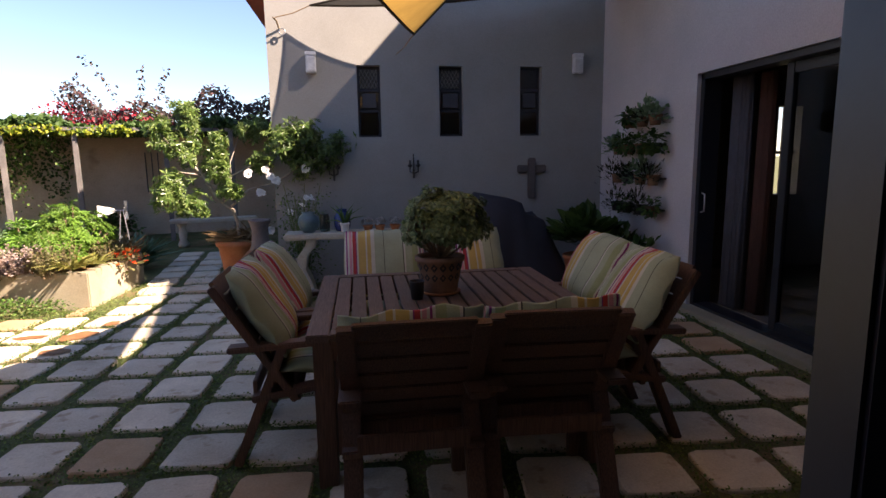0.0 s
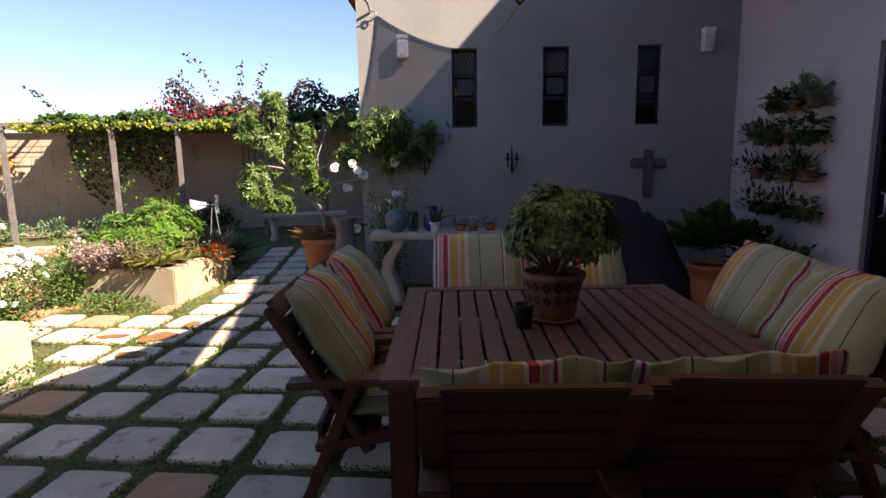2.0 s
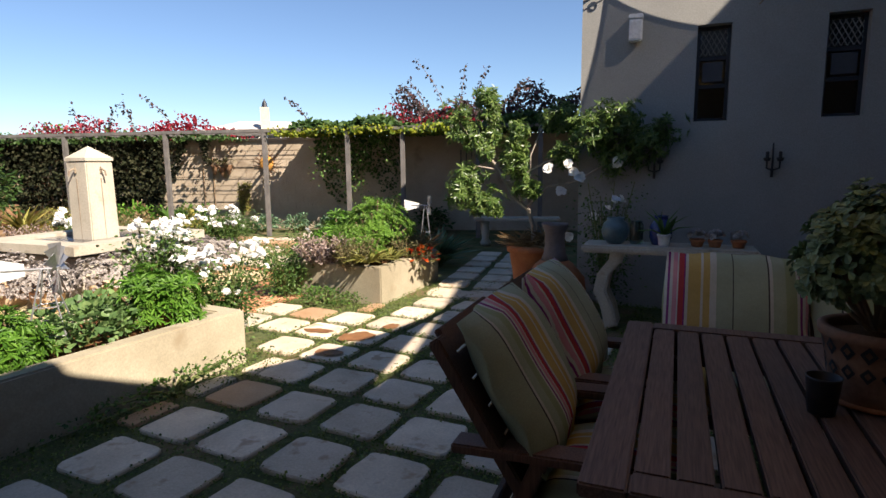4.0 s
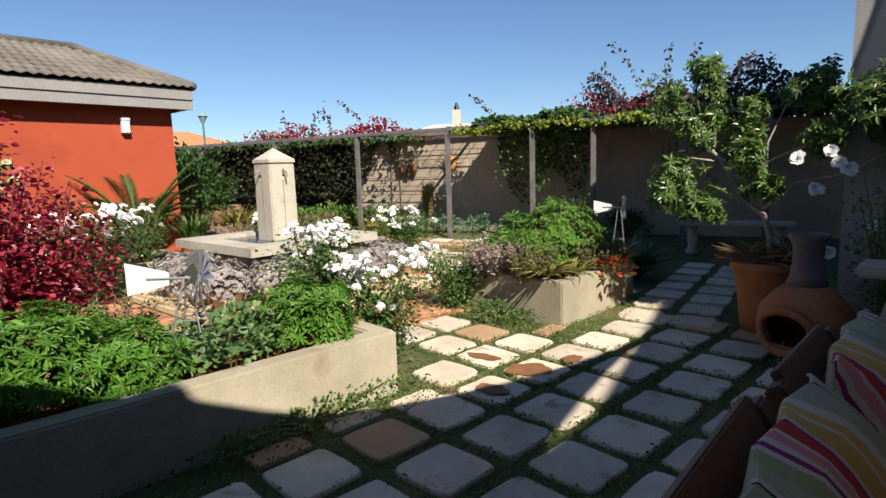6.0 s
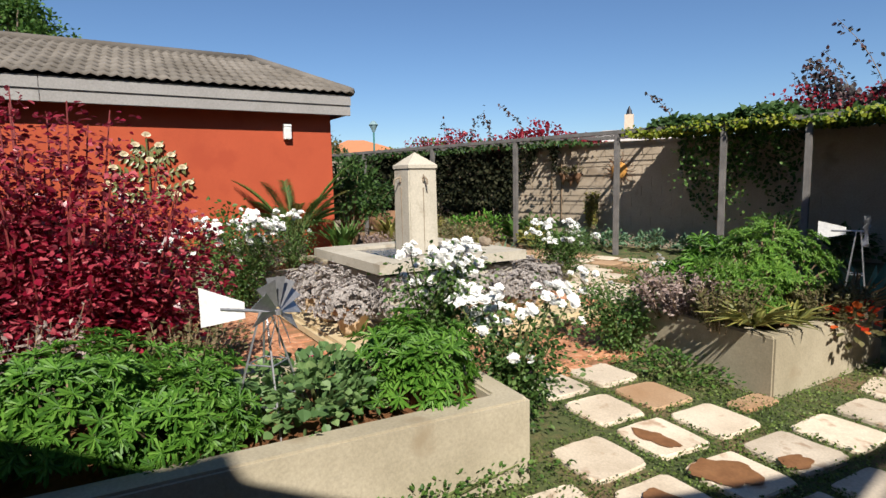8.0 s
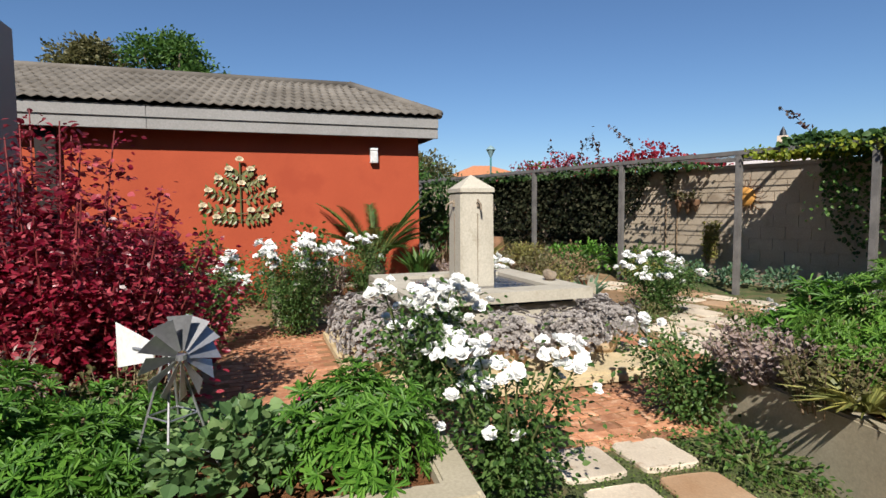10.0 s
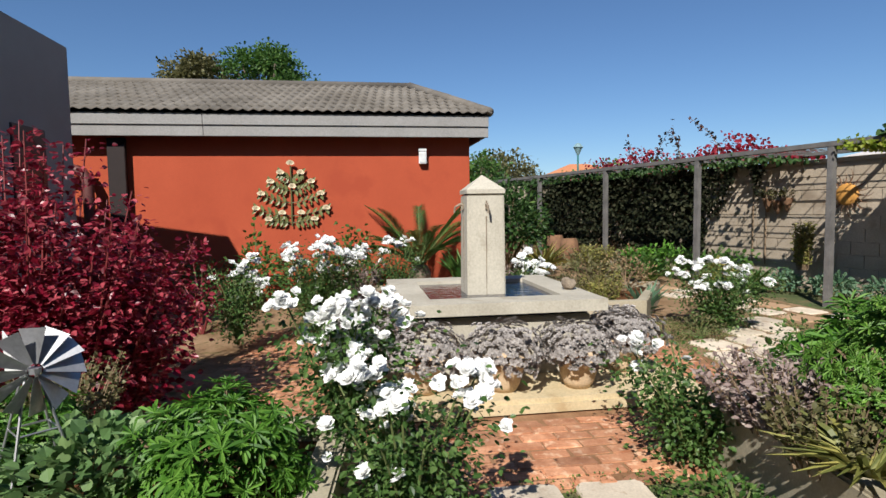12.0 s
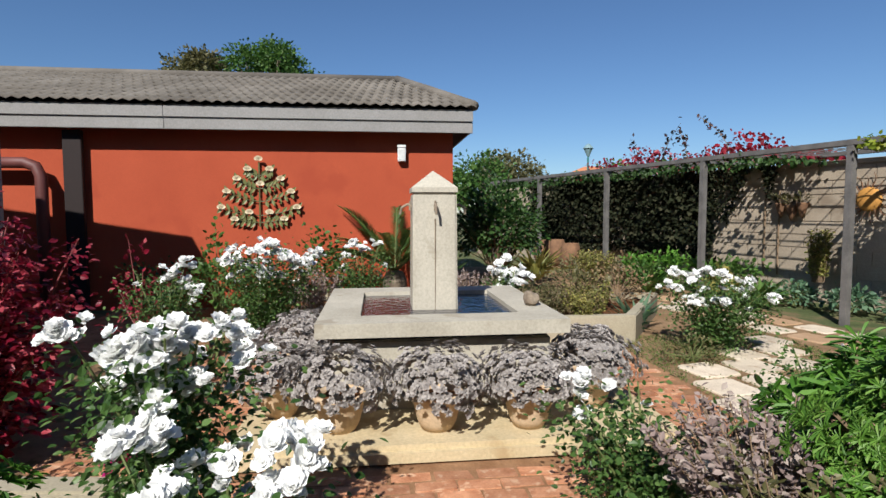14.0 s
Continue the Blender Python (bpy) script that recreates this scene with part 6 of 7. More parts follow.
def tuft(label, x, y, z, n, length, mat, seed, name="aloe", flare=0.9, width=1.0, category="plant"):
    s = thing(name, label, category, pose(x, y, z))
    rng = np.random.default_rng(seed)
    a = rng.uniform(0, 6.283, n)
    P = np.stack([0.03 * np.cos(a), 0.03 * np.sin(a), 0 * a], 1)
    D = np.stack([np.cos(a), np.sin(a), rng.uniform(0.2, 1.6, n) / flare], 1)
    part("leaf", leaves(P, D, rng.uniform(0.6, 1.1, n) * length, STRAP, None, width, 0.15), M[mat], s)
    return s


tuft("yellow-green spiky aloe arching over the planter edge", -3.33, 7.30, 0.42, 76, 0.31, "yellowgreen", 1, flare=2.2, width=0.8)
tuft("olive spiky aloe in the second planter", -3.25, 7.62, 0.40, 54, 0.27, "yellowgreen", 2, flare=2.0, width=0.8)
tuft("dry arching grass at the planter end", -3.2, 8.35, 0.38, 50, 0.36, "dry", 3, "grass_tuft")
tuft("green spiky agave by the garden wall", -10.9, 10.6, 0.0, 40, 0.6, "mid", 4, "agave", width=1.6)
tuft("green spiky agave by the garden wall", -9.6, 11.6, 0.0, 40, 0.55, "mid", 44, "agave", width=1.6)
tuft("tall grey-green strappy plant by the jars", -8.3, 9.1, 0.0, 40, 0.5, "bluegreen", 5, "strap_plant")
tuft("tall green strappy plant in the far bed", -11.6, 8.9, 0.2, 60, 0.7, "yellowgreen", 6, "strap_plant")
tuft("spiky dark plant under the wall", -3.55, 9.6, 0.0, 50, 0.7, "bluegreen", 7, "strap_plant", width=1.3)
gs = thing("red_flower_clump", "clump of orange-red flowers at the planter edge", "flower", pose(-3.05, 8.0, 0.40))
p, d = dome(70, 0.15, 0.8, -0.4, 0.4, 0.3, 9)
part("petal", leaves(p, d, 0.05, PETAL), M["ginger"], gs)["kind"] = "stuff"
p, d = dome(60, 0.17, 0.7, -0.5, 0.4, 0.3, 10)
part("leaf", leaves(p - np.array((0, 0, 0.05)), d, 0.07, BLADE), M["olive"], gs)["kind"] = "stuff"
pf = thing("magenta_flower", "single magenta flower spray beside the planter", "flower", pose(-5.05, 4.95, 0.02))
p, d = dome(30, 0.07, 0.8, -0.2, 0.4, 0.3, 12)
part("petal", leaves(p + np.array((0, 0, 0.12)), d, 0.05, PETAL), plain("magenta", (0.45, 0.01, 0.14), 0.6), pf)
part("leaf", leaves(p * 1.2 + np.array((0, 0, 0.05)), d, 0.06, BLADE), M["deep"], pf)

# crimson shrub: tall leafy shoots
def crimson_shrub(x, y, z):
    s = thing("crimson_shrub", "tall crimson-leaved shrub with glossy dark red leaves", "shrub", pose(x, y, z))
    rng = np.random.default_rng(3)
    bm = fresh()
    P, D, S = [], [], []
    for k in range(86):
        a, rr = rng.uniform(0, 6.283), 0.98 * math.sqrt(rng.random())
        h = 1.92 * (1 - 0.42 * rr ** 2) * rng.uniform(0.55, 1.0)
        if k < 9:
            h *= 1.13
        b = Vector((rr * math.cos(a) * 0.55 * 0.85, rr * math.sin(a) * 0.55, 0))
        t = Vector((rr * math.cos(a) * 0.85 + rng.normal(0, 0.05), rr * math.sin(a) + rng.normal(0, 0.05), h))
        tube(bm, [b, b.lerp(t, 0.5) + Vector((0, 0, 0.05)), t], 0.011, 0.004, 5)
        for i in range(270):
            f = rng.uniform(0.06, 1.0)
            q = b.lerp(t, f)
            w = 0.13 * (1.05 - f * 0.72)
            o = rng.normal(0, 1, 3)
            o[2] *= 0.4
            P.append((q.x + o[0] * w, q.y + o[1] * w, max(0.04, q.z + o[2] * w)))
            D.append((o[0], o[1], rng.normal(-0.1, 0.45)))
            S.append(rng.uniform(0.030, 0.066) * (1.1 - 0.3 * f))
    part("stem", bm, M["stem_red"], s)
    part("foliage", leaves(np.array(P), np.array(D), np.array(S), BROAD, None, 0.85, 0.6), M["crimson"], s)


crimson_shrub(-5.42, 3.50, 0.05)
shrub("crimson_shrub", "tall crimson spray with sparse dark red leaves", -8.3, 3.75, 0.0, 0.3, 150, 0.06, "crimson", BROAD, 2.1, 5, 0.5, stem_mat="stem_red", lumps=0.4)

for k, (x, y) in enumerate(((-8.05, 7.9), (-8.0, 8.4), (-8.35, 8.2), (-8.6, 8.7), (-8.5, 7.85))):
    spiky("dry olive twiggy clump in the bed behind the fountain", x, y, 0.2, 60, 0.34, 0.24, "yellowgreen" if k % 2 else "olive", 50 + k)

# cycad by the red wall
cy = thing("cycad", "cycad with long arching feathery fronds", "plant", pose(-9.95, 6.42, 0.42))
bm = fresh()
lathe(bm, [(0.14, -0.4), (0.17, 0.0), (0.12, 0.12), (0.02, 0.16)], 14)
part("trunk", bm, M["bark"], cy)
rng = np.random.default_rng(8)
for k in range(26):
    a = 2 * math.pi * k / 26 + rng.normal(0, 0.1)
    L, up = rng.uniform(1.0, 1.35), rng.uniform(0.75, 1.95)
    pts = [Vector((math.cos(a) * L * 0.70 * t, math.sin(a) * L * 0.80 * t, 0.1 + up * L * 0.75 * t - 0.42 * L * t * t)) for t in np.linspace(0.02, 1, 10)]
    bm = fresh()
    tube(bm, pts, 0.012, 0.003, 5)
    P, D = [], []
    for i in range(34):
        t = 0.15 + 0.85 * i / 34
        q = pts[int(t * 9)].lerp(pts[min(9, int(t * 9) + 1)], t * 9 - int(t * 9))
        tan = (pts[min(9, int(t * 9) + 1)] - pts[int(t * 9)]).normalized() if t < 0.99 else tan
        side = tan.cross(Vector((0, 0, 1))).normalized()
        for sgn in (-1, 1):
            P.append(q)
            D.append(side * sgn + tan * 0.8 + Vector((0, 0, 0.3)))
    v, f = leaves(np.array(P), np.array(D), 0.15 * np.sin(np.linspace(0.5, 2.9, len(P))) + 0.02, STRAP, None, 0.85, 0.1)
    fr_ = part("frond", (v, f), M["mid"] if k % 5 else M["yellowgreen"], cy)
    part("midrib", bm, M["stem"], fr_)
LG = "leafy green shrub before the red wall"
shrub("green_shrub", LG, -9.9, 4.1, 0.0, 0.42, 620, 0.07, "mid", BROAD, 1.5, 11, 0.5, stem_mat="stem")
shrub("green_shrub", LG, -9.9, 5.45, 0.0, 0.42, 620, 0.07, "mid", BROAD, 1.6, 12, 0.5, stem_mat="stem")
shrub("green_shrub", LG, -9.6, 4.9, 0.0, 0.34, 360, 0.06, "deep", BROAD, 0.9, 13, 0.5, stem_mat="stem")
shrub("green_shrub", LG, -9.7, 3.4, 0.0, 0.4, 360, 0.06, "deep", BROAD, 1.1, 14, 0.5, stem_mat="stem")
pt = thing("potted_plant", "upright green fern in a terracotta pot", "plant", pose(-9.35, 6.95, 0))
part("pot", pot_mesh(0.2, 0.15, 0.42, 0.02, 0.03), M["terracotta"], pt, smooth=True)
soil_disc(0.18, 0.38, pt)
rng = np.random.default_rng(5)
a = rng.uniform(0, 6.283, 90)
part("frond", leaves(np.stack([0.08 * np.cos(a), 0.08 * np.sin(a), 0 * a + 0.38], 1), np.stack([np.cos(a), np.sin(a), rng.uniform(1, 3, 90)], 1), rng.uniform(0.3, 0.5, 90), STRAP, None, 1.6, 0.2), M["mid"], pt)

# far beds along the pergola
LF = "mixed green shrubs in the bed along the wall"
for k, (s_, off, r, mt, sq) in enumerate(((3.1, -0.35, 0.34, "mid", 0.9), (4.1, -0.2, 0.36, "olive", 0.8), (2.2, 0.7, 0.4, "mid", 1.0), (1.2, 0.75, 0.28, "bluegreen", 0.7), (0.5, 0.8, 0.32, "bluegreen", 0.6), (-0.3, 0.8, 0.32, "bluegreen", 0.6), (-1.1, 0.8, 0.32, "bluegreen", 0.6), (-2.4, 0.8, 0.4, "deep", 1.3), (-3.3, 0.9, 0.35, "deep", 1.0), (5.2, -0.3, 0.35, "olive", 0.8), (1.7, -0.1, 0.3, "yellowgreen", 0.9))):
    p = along(s_, off)
    shrub("green_shrub", LF, p.x, p.y, 0.0, r, 380, 0.075, mt, BLADE if k % 2 else BROAD, sq, 20 + k, 0.5, stem_mat="stem", inner=0.3)
p = along(1.02, 0.95)
spiky("small yellow-green conifer against the wall", p.x, p.y, 0.35, 60, 0.75, 0.14, "yellowgreen", 31, "dwarf_conifer", 0.05)
shrub("olive_shrub", "dry olive and gold shrub behind the fountain", -8.6, 8.5, 0.2, 0.42, 600, 0.05, "olive", BLADE, 0.8, 41, 0.5)
shrub("olive_shrub", "dry olive and gold shrub behind the fountain", -9.0, 9.2, 0.2, 0.4, 500, 0.05, "dry", BLADE, 0.8, 42, 0.5)
shrub("deep_green_shrub", "large dark green shrub in the far corner", -12.3, 8.35, 0.0, 0.78, 2000, 0.11, "deep", BLADE, 1.15, 43, 0.95, stems=40)
shrub("deep_green_shrub", "tall leafy shrub behind the red building", -13.2, 8.7, 0.0, 0.75, 1300, 0.12, "mid", BLADE, 1.2, 46, 0.9, stems=40)
shrub("groundcover_mound", "low mound of creeping green groundcover by the planter", -3.75, 7.12, 0.0, 0.26, 600, 0.028, "mid", BROAD, 0.35, 47, 0.2, sx=1.5, stem_mat="stem", category="groundcover")
shrub("groundcover_mound", "low fringe of creeping groundcover along the planter foot", -3.28, 4.75, 0.0, 0.2, 700, 0.024, "mid", BROAD, 0.35, 147, 0.2, sx=0.7, sy=3.4, stem_mat="stem", category="groundcover")
shrub("groundcover_mound", "pale creeping groundcover under the roses", -7.0, 9.05, 0.0, 0.3, 420, 0.035, "olive", BLADE, 0.5, 48, 0.2, stem_mat="stem", category="groundcover")
rosette_bush("glossy bright green succulent beside the path", -4.15, 8.15, 0.36, 0.36, 120, 0.15, "bright", 49, 0.8, 1.0, 1.0, 18, 0.5)
shrub("green_shrub", "loose green shrub on the path side", -4.75, 8.35, 0.0, 0.36, 420, 0.06, "mid", BROAD, 0.8, 50, 0.5, stem_mat="stem")


LGB = "bright broad-leaved green plant in the bed behind the fountain"
for k, (x, y, r) in enumerate(((-12.15, 11.10, 0.40), (-11.74, 11.46, 0.42))):
    shrub("green_plant", LGB, x, y, 0.0, r, 420, 0.10, "bright", BLADE, 0.9, 90 + k, 0.5, category="plant", stem_mat="stem")
tuft("dark green spiky agave behind the fountain bed", -11.20, 11.80, 0.1, 44, 0.62, "mid", 93, "agave", width=1.7)
spiky("golden green grassy clump behind the fountain", -12.50, 10.29, 0.1, 90, 0.5, 0.36, "yellowgreen", 94, size=0.045)


# small tree in a tall terracotta pot
tr = thing("potted_tree", "small crooked tree with glossy leaf clusters in a terracotta pot", "tree", pose(-1.78, 8.05, 0))
part("pot", pot_mesh(0.255, 0.175, 0.58, 0.02, 0.05, 30), M["terracotta"], tr, smooth=True)
soil_disc(0.225, 0.54, tr)
rng = np.random.default_rng(9)
a = rng.uniform(0, 6.283, 170)
part("grass", leaves(np.stack([0.16 * np.cos(a * 3), 0.16 * np.sin(a * 3), 0 * a + 0.56], 1), np.stack([np.cos(a), np.sin(a), rng.uniform(-0.1, 1.0, 170)], 1), rng.uniform(0.2, 0.36, 170), STRAP, None, 0.6, 0.2), M["dry"], tr, "dry grassy tuft")
# limbs: the way they grow, thickness at the foot, and leaf clumps as (how far along, size)
BOUGHS = [
    ("trunk", [(0.0, 0, 0.52), (0.0, 0, 0.76), (-0.05, 0, 0.93), (-0.21, -0.03, 1.08), (-0.37, -0.05, 1.38), (-0.52, -0.08, 1.54), (-0.66, -0.1, 1.68), (-0.80, -0.1, 1.88)], 0.026, [(0.70, 0.10), (0.82, 0.12), (0.92, 0.17), (1.0, 0.19)]),
    ("limb", [(-0.40, -0.05, 1.42), (-0.44, 0.0, 1.62), (-0.46, 0.03, 1.85), (-0.52, 0.05, 2.12)], 0.011, [(0.45, 0.11), (0.75, 0.10), (0.93, 0.14), (1.0, 0.13)]),
    ("limb", [(-0.30, -0.04, 1.25), (-0.10, -0.1, 1.20), (0.02, -0.12, 1.14)], 0.010, [(0.6, 0.11), (0.95, 0.10)]),
    ("limb", [(-0.36, -0.05, 1.36), (-0.22, 0.0, 1.45), (-0.17, 0.02, 1.74)], 0.010, [(0.3, 0.10), (0.6, 0.12), (0.8, 0.13), (1.0, 0.12)]),
    ("limb", [(-0.24, -0.03, 1.14), (-0.14, -0.1, 1.32), (-0.16, -0.1, 1.46)], 0.008, [(0.6, 0.12), (1.0, 0.12)]),
    ("limb", [(-0.38, -0.06, 1.36), (-0.58, -0.15, 1.40), (-0.68, -0.2, 1.25), (-0.74, -0.2, 1.08)], 0.009, [(0.55, 0.14), (0.75, 0.18), (0.92, 0.19), (1.0, 0.16)]),
    ("limb", [(-0.66, -0.2, 1.24), (-0.58, -0.2, 1.02), (-0.38, -0.2, 1.0)], 0.007, [(0.5, 0.17), (0.75, 0.16), (1.0, 0.15)]),
    ("limb", [(-0.14, -0.02, 1.02), (-0.05, -0.08, 1.33), (0.25, -0.12, 1.47), (0.55, -0.15, 1.62), (0.66, -0.15, 1.80)], 0.017, [(0.52, 0.11), (0.60, 0.12), (0.78, 0.18), (0.88, 0.22), (1.0, 0.22)]),
    ("limb", [(0.5, -0.15, 1.6), (0.72, -0.2, 1.72), (0.90, -0.2, 1.82)], 0.009, [(0.4, 0.20), (0.8, 0.18), (1.0, 0.15)]),
    ("limb", [(-0.08, 0.0, 0.96), (0.15, 0.0, 1.18), (0.45, -0.05, 1.24), (0.75, -0.05, 1.42), (1.10, -0.05, 1.62)], 0.014, [(0.76, 0.17), (0.85, 0.20), (0.93, 0.22), (1.0, 0.20)]),
    ("limb", [(0.75, -0.05, 1.42), (1.0, 0.0, 1.50), (1.25, 0.0, 1.72)], 0.008, [(0.4, 0.18), (0.75, 0.18), (1.0, 0.15)]),
    ("limb", [(-0.06, 0.05, 1.0), (-0.10, 0.25, 1.5), (0.02, 0.3, 1.82), (0.25, 0.3, 1.92)], 0.010, [(0.8, 0.14), (0.92, 0.15), (1.0, 0.15)]),
]
vs = []
seed = 60
for nm, pts, r0, clumps in BOUGHS:
    b2 = fresh()
    tube(b2, pts, r0, r0 * 0.42, 7)
    part(nm, b2, M["tree_bark"], tr, smooth=True)
    for f, r in clumps:
        q = f * (len(pts) - 1)
        i = min(len(pts) - 2, int(q))
        c = np.array(pts[i]) * (1 - q + i) + np.array(pts[i + 1]) * (q - i)
        p, d = dome(90, r, 1.0, -0.9, 0.2, 0.35, seed)
        seed += 1
        p, d = p[:46], d[:46]
        vs.append(rosettes(p + c, d + rng.normal(0, 0.4, d.shape) + np.array((0, 0, 0.35)), rng.uniform(0.05, 0.085, len(p)), 9, BLADE, 0.5, 0.4, 2))
part("crown", joined(*vs), M["citrus"], tr)
for k, (x, y, z) in enumerate(((0.20, -0.25, 1.36), (0.40, -0.28, 1.40), (0.44, -0.25, 1.33), (0.50, -0.25, 1.28), (0.30, -0.15, 1.14), (0.62, -0.1, 0.90), (0.42, -0.3, 0.72), (0.84, -0.25, 1.42))):
    o = new("bloom", BLOOMS[k % 4])
    o.parent = tr
    o.matrix_basis = Matrix.Translation((x, y, z)) @ Euler((1.1, 0.3 * k, 0)).to_matrix().to_4x4() @ Matrix.Scale(0.055, 4)

# creepers: vine on the pergola, bougainvillea over the wall, hanging curtains of leaves
def band(name, label, s0, s1, n, place, size, mat, seed, shape=BROAD, group=""):
    rng = np.random.default_rng(seed)
    s = rng.uniform(s0, s1, n)
    off, z = place(s, rng)
    P = np.array([along(float(a), float(b), float(c)) for a, b, c in zip(s, off, z)])
    D = rng.normal(0, 1, (n, 3)) + np.array((0, 0, -0.6))
    o = part(name, leaves(P, D, rng.uniform(0.6, 1.3, n) * size, shape, np.tile((0.6, -0.7, 0.7), (n, 1)), 0.95, 0.7), M[mat])
    return o


def lump(s, f, seed):
    return 0.5 + 0.5 * np.sin(s * f + seed) * np.cos(s * f * 0.43 + seed * 1.7)


vine = thing("pergola_vine", "lime green vine sprawling over the pergola top", "vine")
band("foliage", "", -3.9, -0.15, 3600, lambda s, r: (r.uniform(-0.15, 0.7, len(s)), 2.16 + 0.15 * lump(s, 4, 1) * r.random(len(s)) - 0.10 * r.random(len(s))), 0.058, "lime", 1).parent = vine
band("foliage", "", -7.0, -0.6, 17000, lambda s, r: (r.uniform(-0.05, 1.35, len(s)), 2.14 + 0.3 * lump(s, 3, 2) * r.random(len(s))), 0.10, "deep", 2).parent = vine
band("foliage", "", -2.6, -0.9, 900, lambda s, r: (r.uniform(0.1, 1.0, len(s)), 2.15 - 1.7 * r.random(len(s)) ** 1.3 * lump(s, 5, 0.6)), 0.055, "mid", 3).parent = vine
creep = thing("wall_creeper", "leafy creeper hanging down the garden wall, most leaves darkened as if in shade", "creeper")
band("foliage", "", 3.2, 9.7, 8000, lambda s, r: (WALL_OFF - 0.04 - 0.22 * r.random(len(s)), 2.2 - 1.75 * r.random(len(s)) ** (0.6 + 1.1 * lump(s, 2.3, 0.4))), 0.09, "shaded_leaf", 4).parent = creep
band("foliage", "", 2.0, 3.4, 1500, lambda s, r: (WALL_OFF - 0.04 - 0.18 * r.random(len(s)), 2.2 - 1.5 * r.random(len(s)) * lump(s, 4.1, 1.2)), 0.055, "shaded_leaf", 5).parent = creep
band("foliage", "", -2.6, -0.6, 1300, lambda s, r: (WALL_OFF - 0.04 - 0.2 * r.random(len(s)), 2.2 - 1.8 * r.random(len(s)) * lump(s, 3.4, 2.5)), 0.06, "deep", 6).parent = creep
band("foliage", "", 1.0, 9.8, 1700, lambda s, r: (r.uniform(-0.05, 1.3, len(s)), 2.12 + 0.16 * lump(s, 3, 5) * r.random(len(s)) - 0.05), 0.075, "deep", 14).parent = creep
boug = thing("bougainvillea", "bougainvillea with crimson bracts arching over the garden wall", "bougainvillea")
band("bract", "", 1.2, 3.6, 1100, lambda s, r: (WALL_OFF + r.uniform(-0.5, 0.5, len(s)), 2.15 + 0.75 * np.sin((s - 1.2) / 2.4 * 3.14) * lump(s, 5.2, 1.0) * r.random(len(s))), 0.075, "bract", 7).parent = boug
band("bract", "", 3.4, 7.5, 1500, lambda s, r: (WALL_OFF + r.uniform(-0.5, 0.5, len(s)), 2.12 + 0.62 * lump(s, 3.0, 2.0) * r.random(len(s))), 0.07, "crimson", 8).parent = boug
band("bract", "", -4.9, -1.5, 1700, lambda s, r: (WALL_OFF + r.uniform(-0.9, 0.5, len(s)), 2.15 + (0.25 + 0.6 * lump(s, 3.7, 0.9)) * np.sin((s + 4.9) / 3.4 * 3.14) * r.random(len(s))), 0.058, "bract", 9).parent = boug
band("foliage", "", -6.6, -2.6, 5000, lambda s, r: (WALL_OFF + r.uniform(-0.6, 0.6, len(s)), 2.15 + (0.3 + 0.75 * lump(s, 3.3, 0.5)) * r.random(len(s))), 0.075, "purple_leaf", 10).parent = boug
band("foliage", "", 3.2, 7.8, 700, lambda s, r: (WALL_OFF + r.uniform(-0.4, 0.4, len(s)), 2.15 + 0.4 * lump(s, 2.6, 1.5) * r.random(len(s))), 0.07, "mid", 15).parent = boug
rng = np.random.default_rng(77)
SH = []
bmS = fresh()
for s0, off, h, lean in ((-3.6, 1.4, 1.25, 0.55), (-3.9, 1.35, 1.1, -0.1), (-4.15, 1.4, 1.05, -0.3), (-3.2, 1.4, 0.9, 0.5), (-4.9, 1.4, 0.75, -0.4), (-5.3, 1.4, 0.8, -0.5), (-4.5, 1.5, 0.7, 0.2), (-0.5, 1.3, 0.62, 0.9), (-2.7, 1.3, 0.6, 0.5), (2.9, 1.3, 0.75, 1.0), (4.6, 1.3, 0.7, -0.7), (3.9, 1.3, 0.6, 0.4), (5.4, 1.4, 0.6, 0.3)):
    pts = [along(s0 + lean * t * t * h, off, 2.2 + h * 1.22 * t) for t in np.linspace(0, 1, 6)]
    tube(bmS, pts, 0.009, 0.003, 5)
    for t in np.linspace(0.1, 1.0, 40):
        i = min(4, int(t * 5))
        q = pts[i].lerp(pts[i + 1], t * 5 - i)
        SH.append(q + Vector(rng.normal(0, 0.035, 3)))
part("shoot", bmS, M["dry_stem"], boug)["kind"] = "stuff"
SH = np.array(SH)
part("foliage", leaves(SH, rng.normal(0, 1, SH.shape) - np.array((0, 0, 0.4)), 0.085, BROAD, None, 0.75, 0.6), M["purple_leaf"], boug)


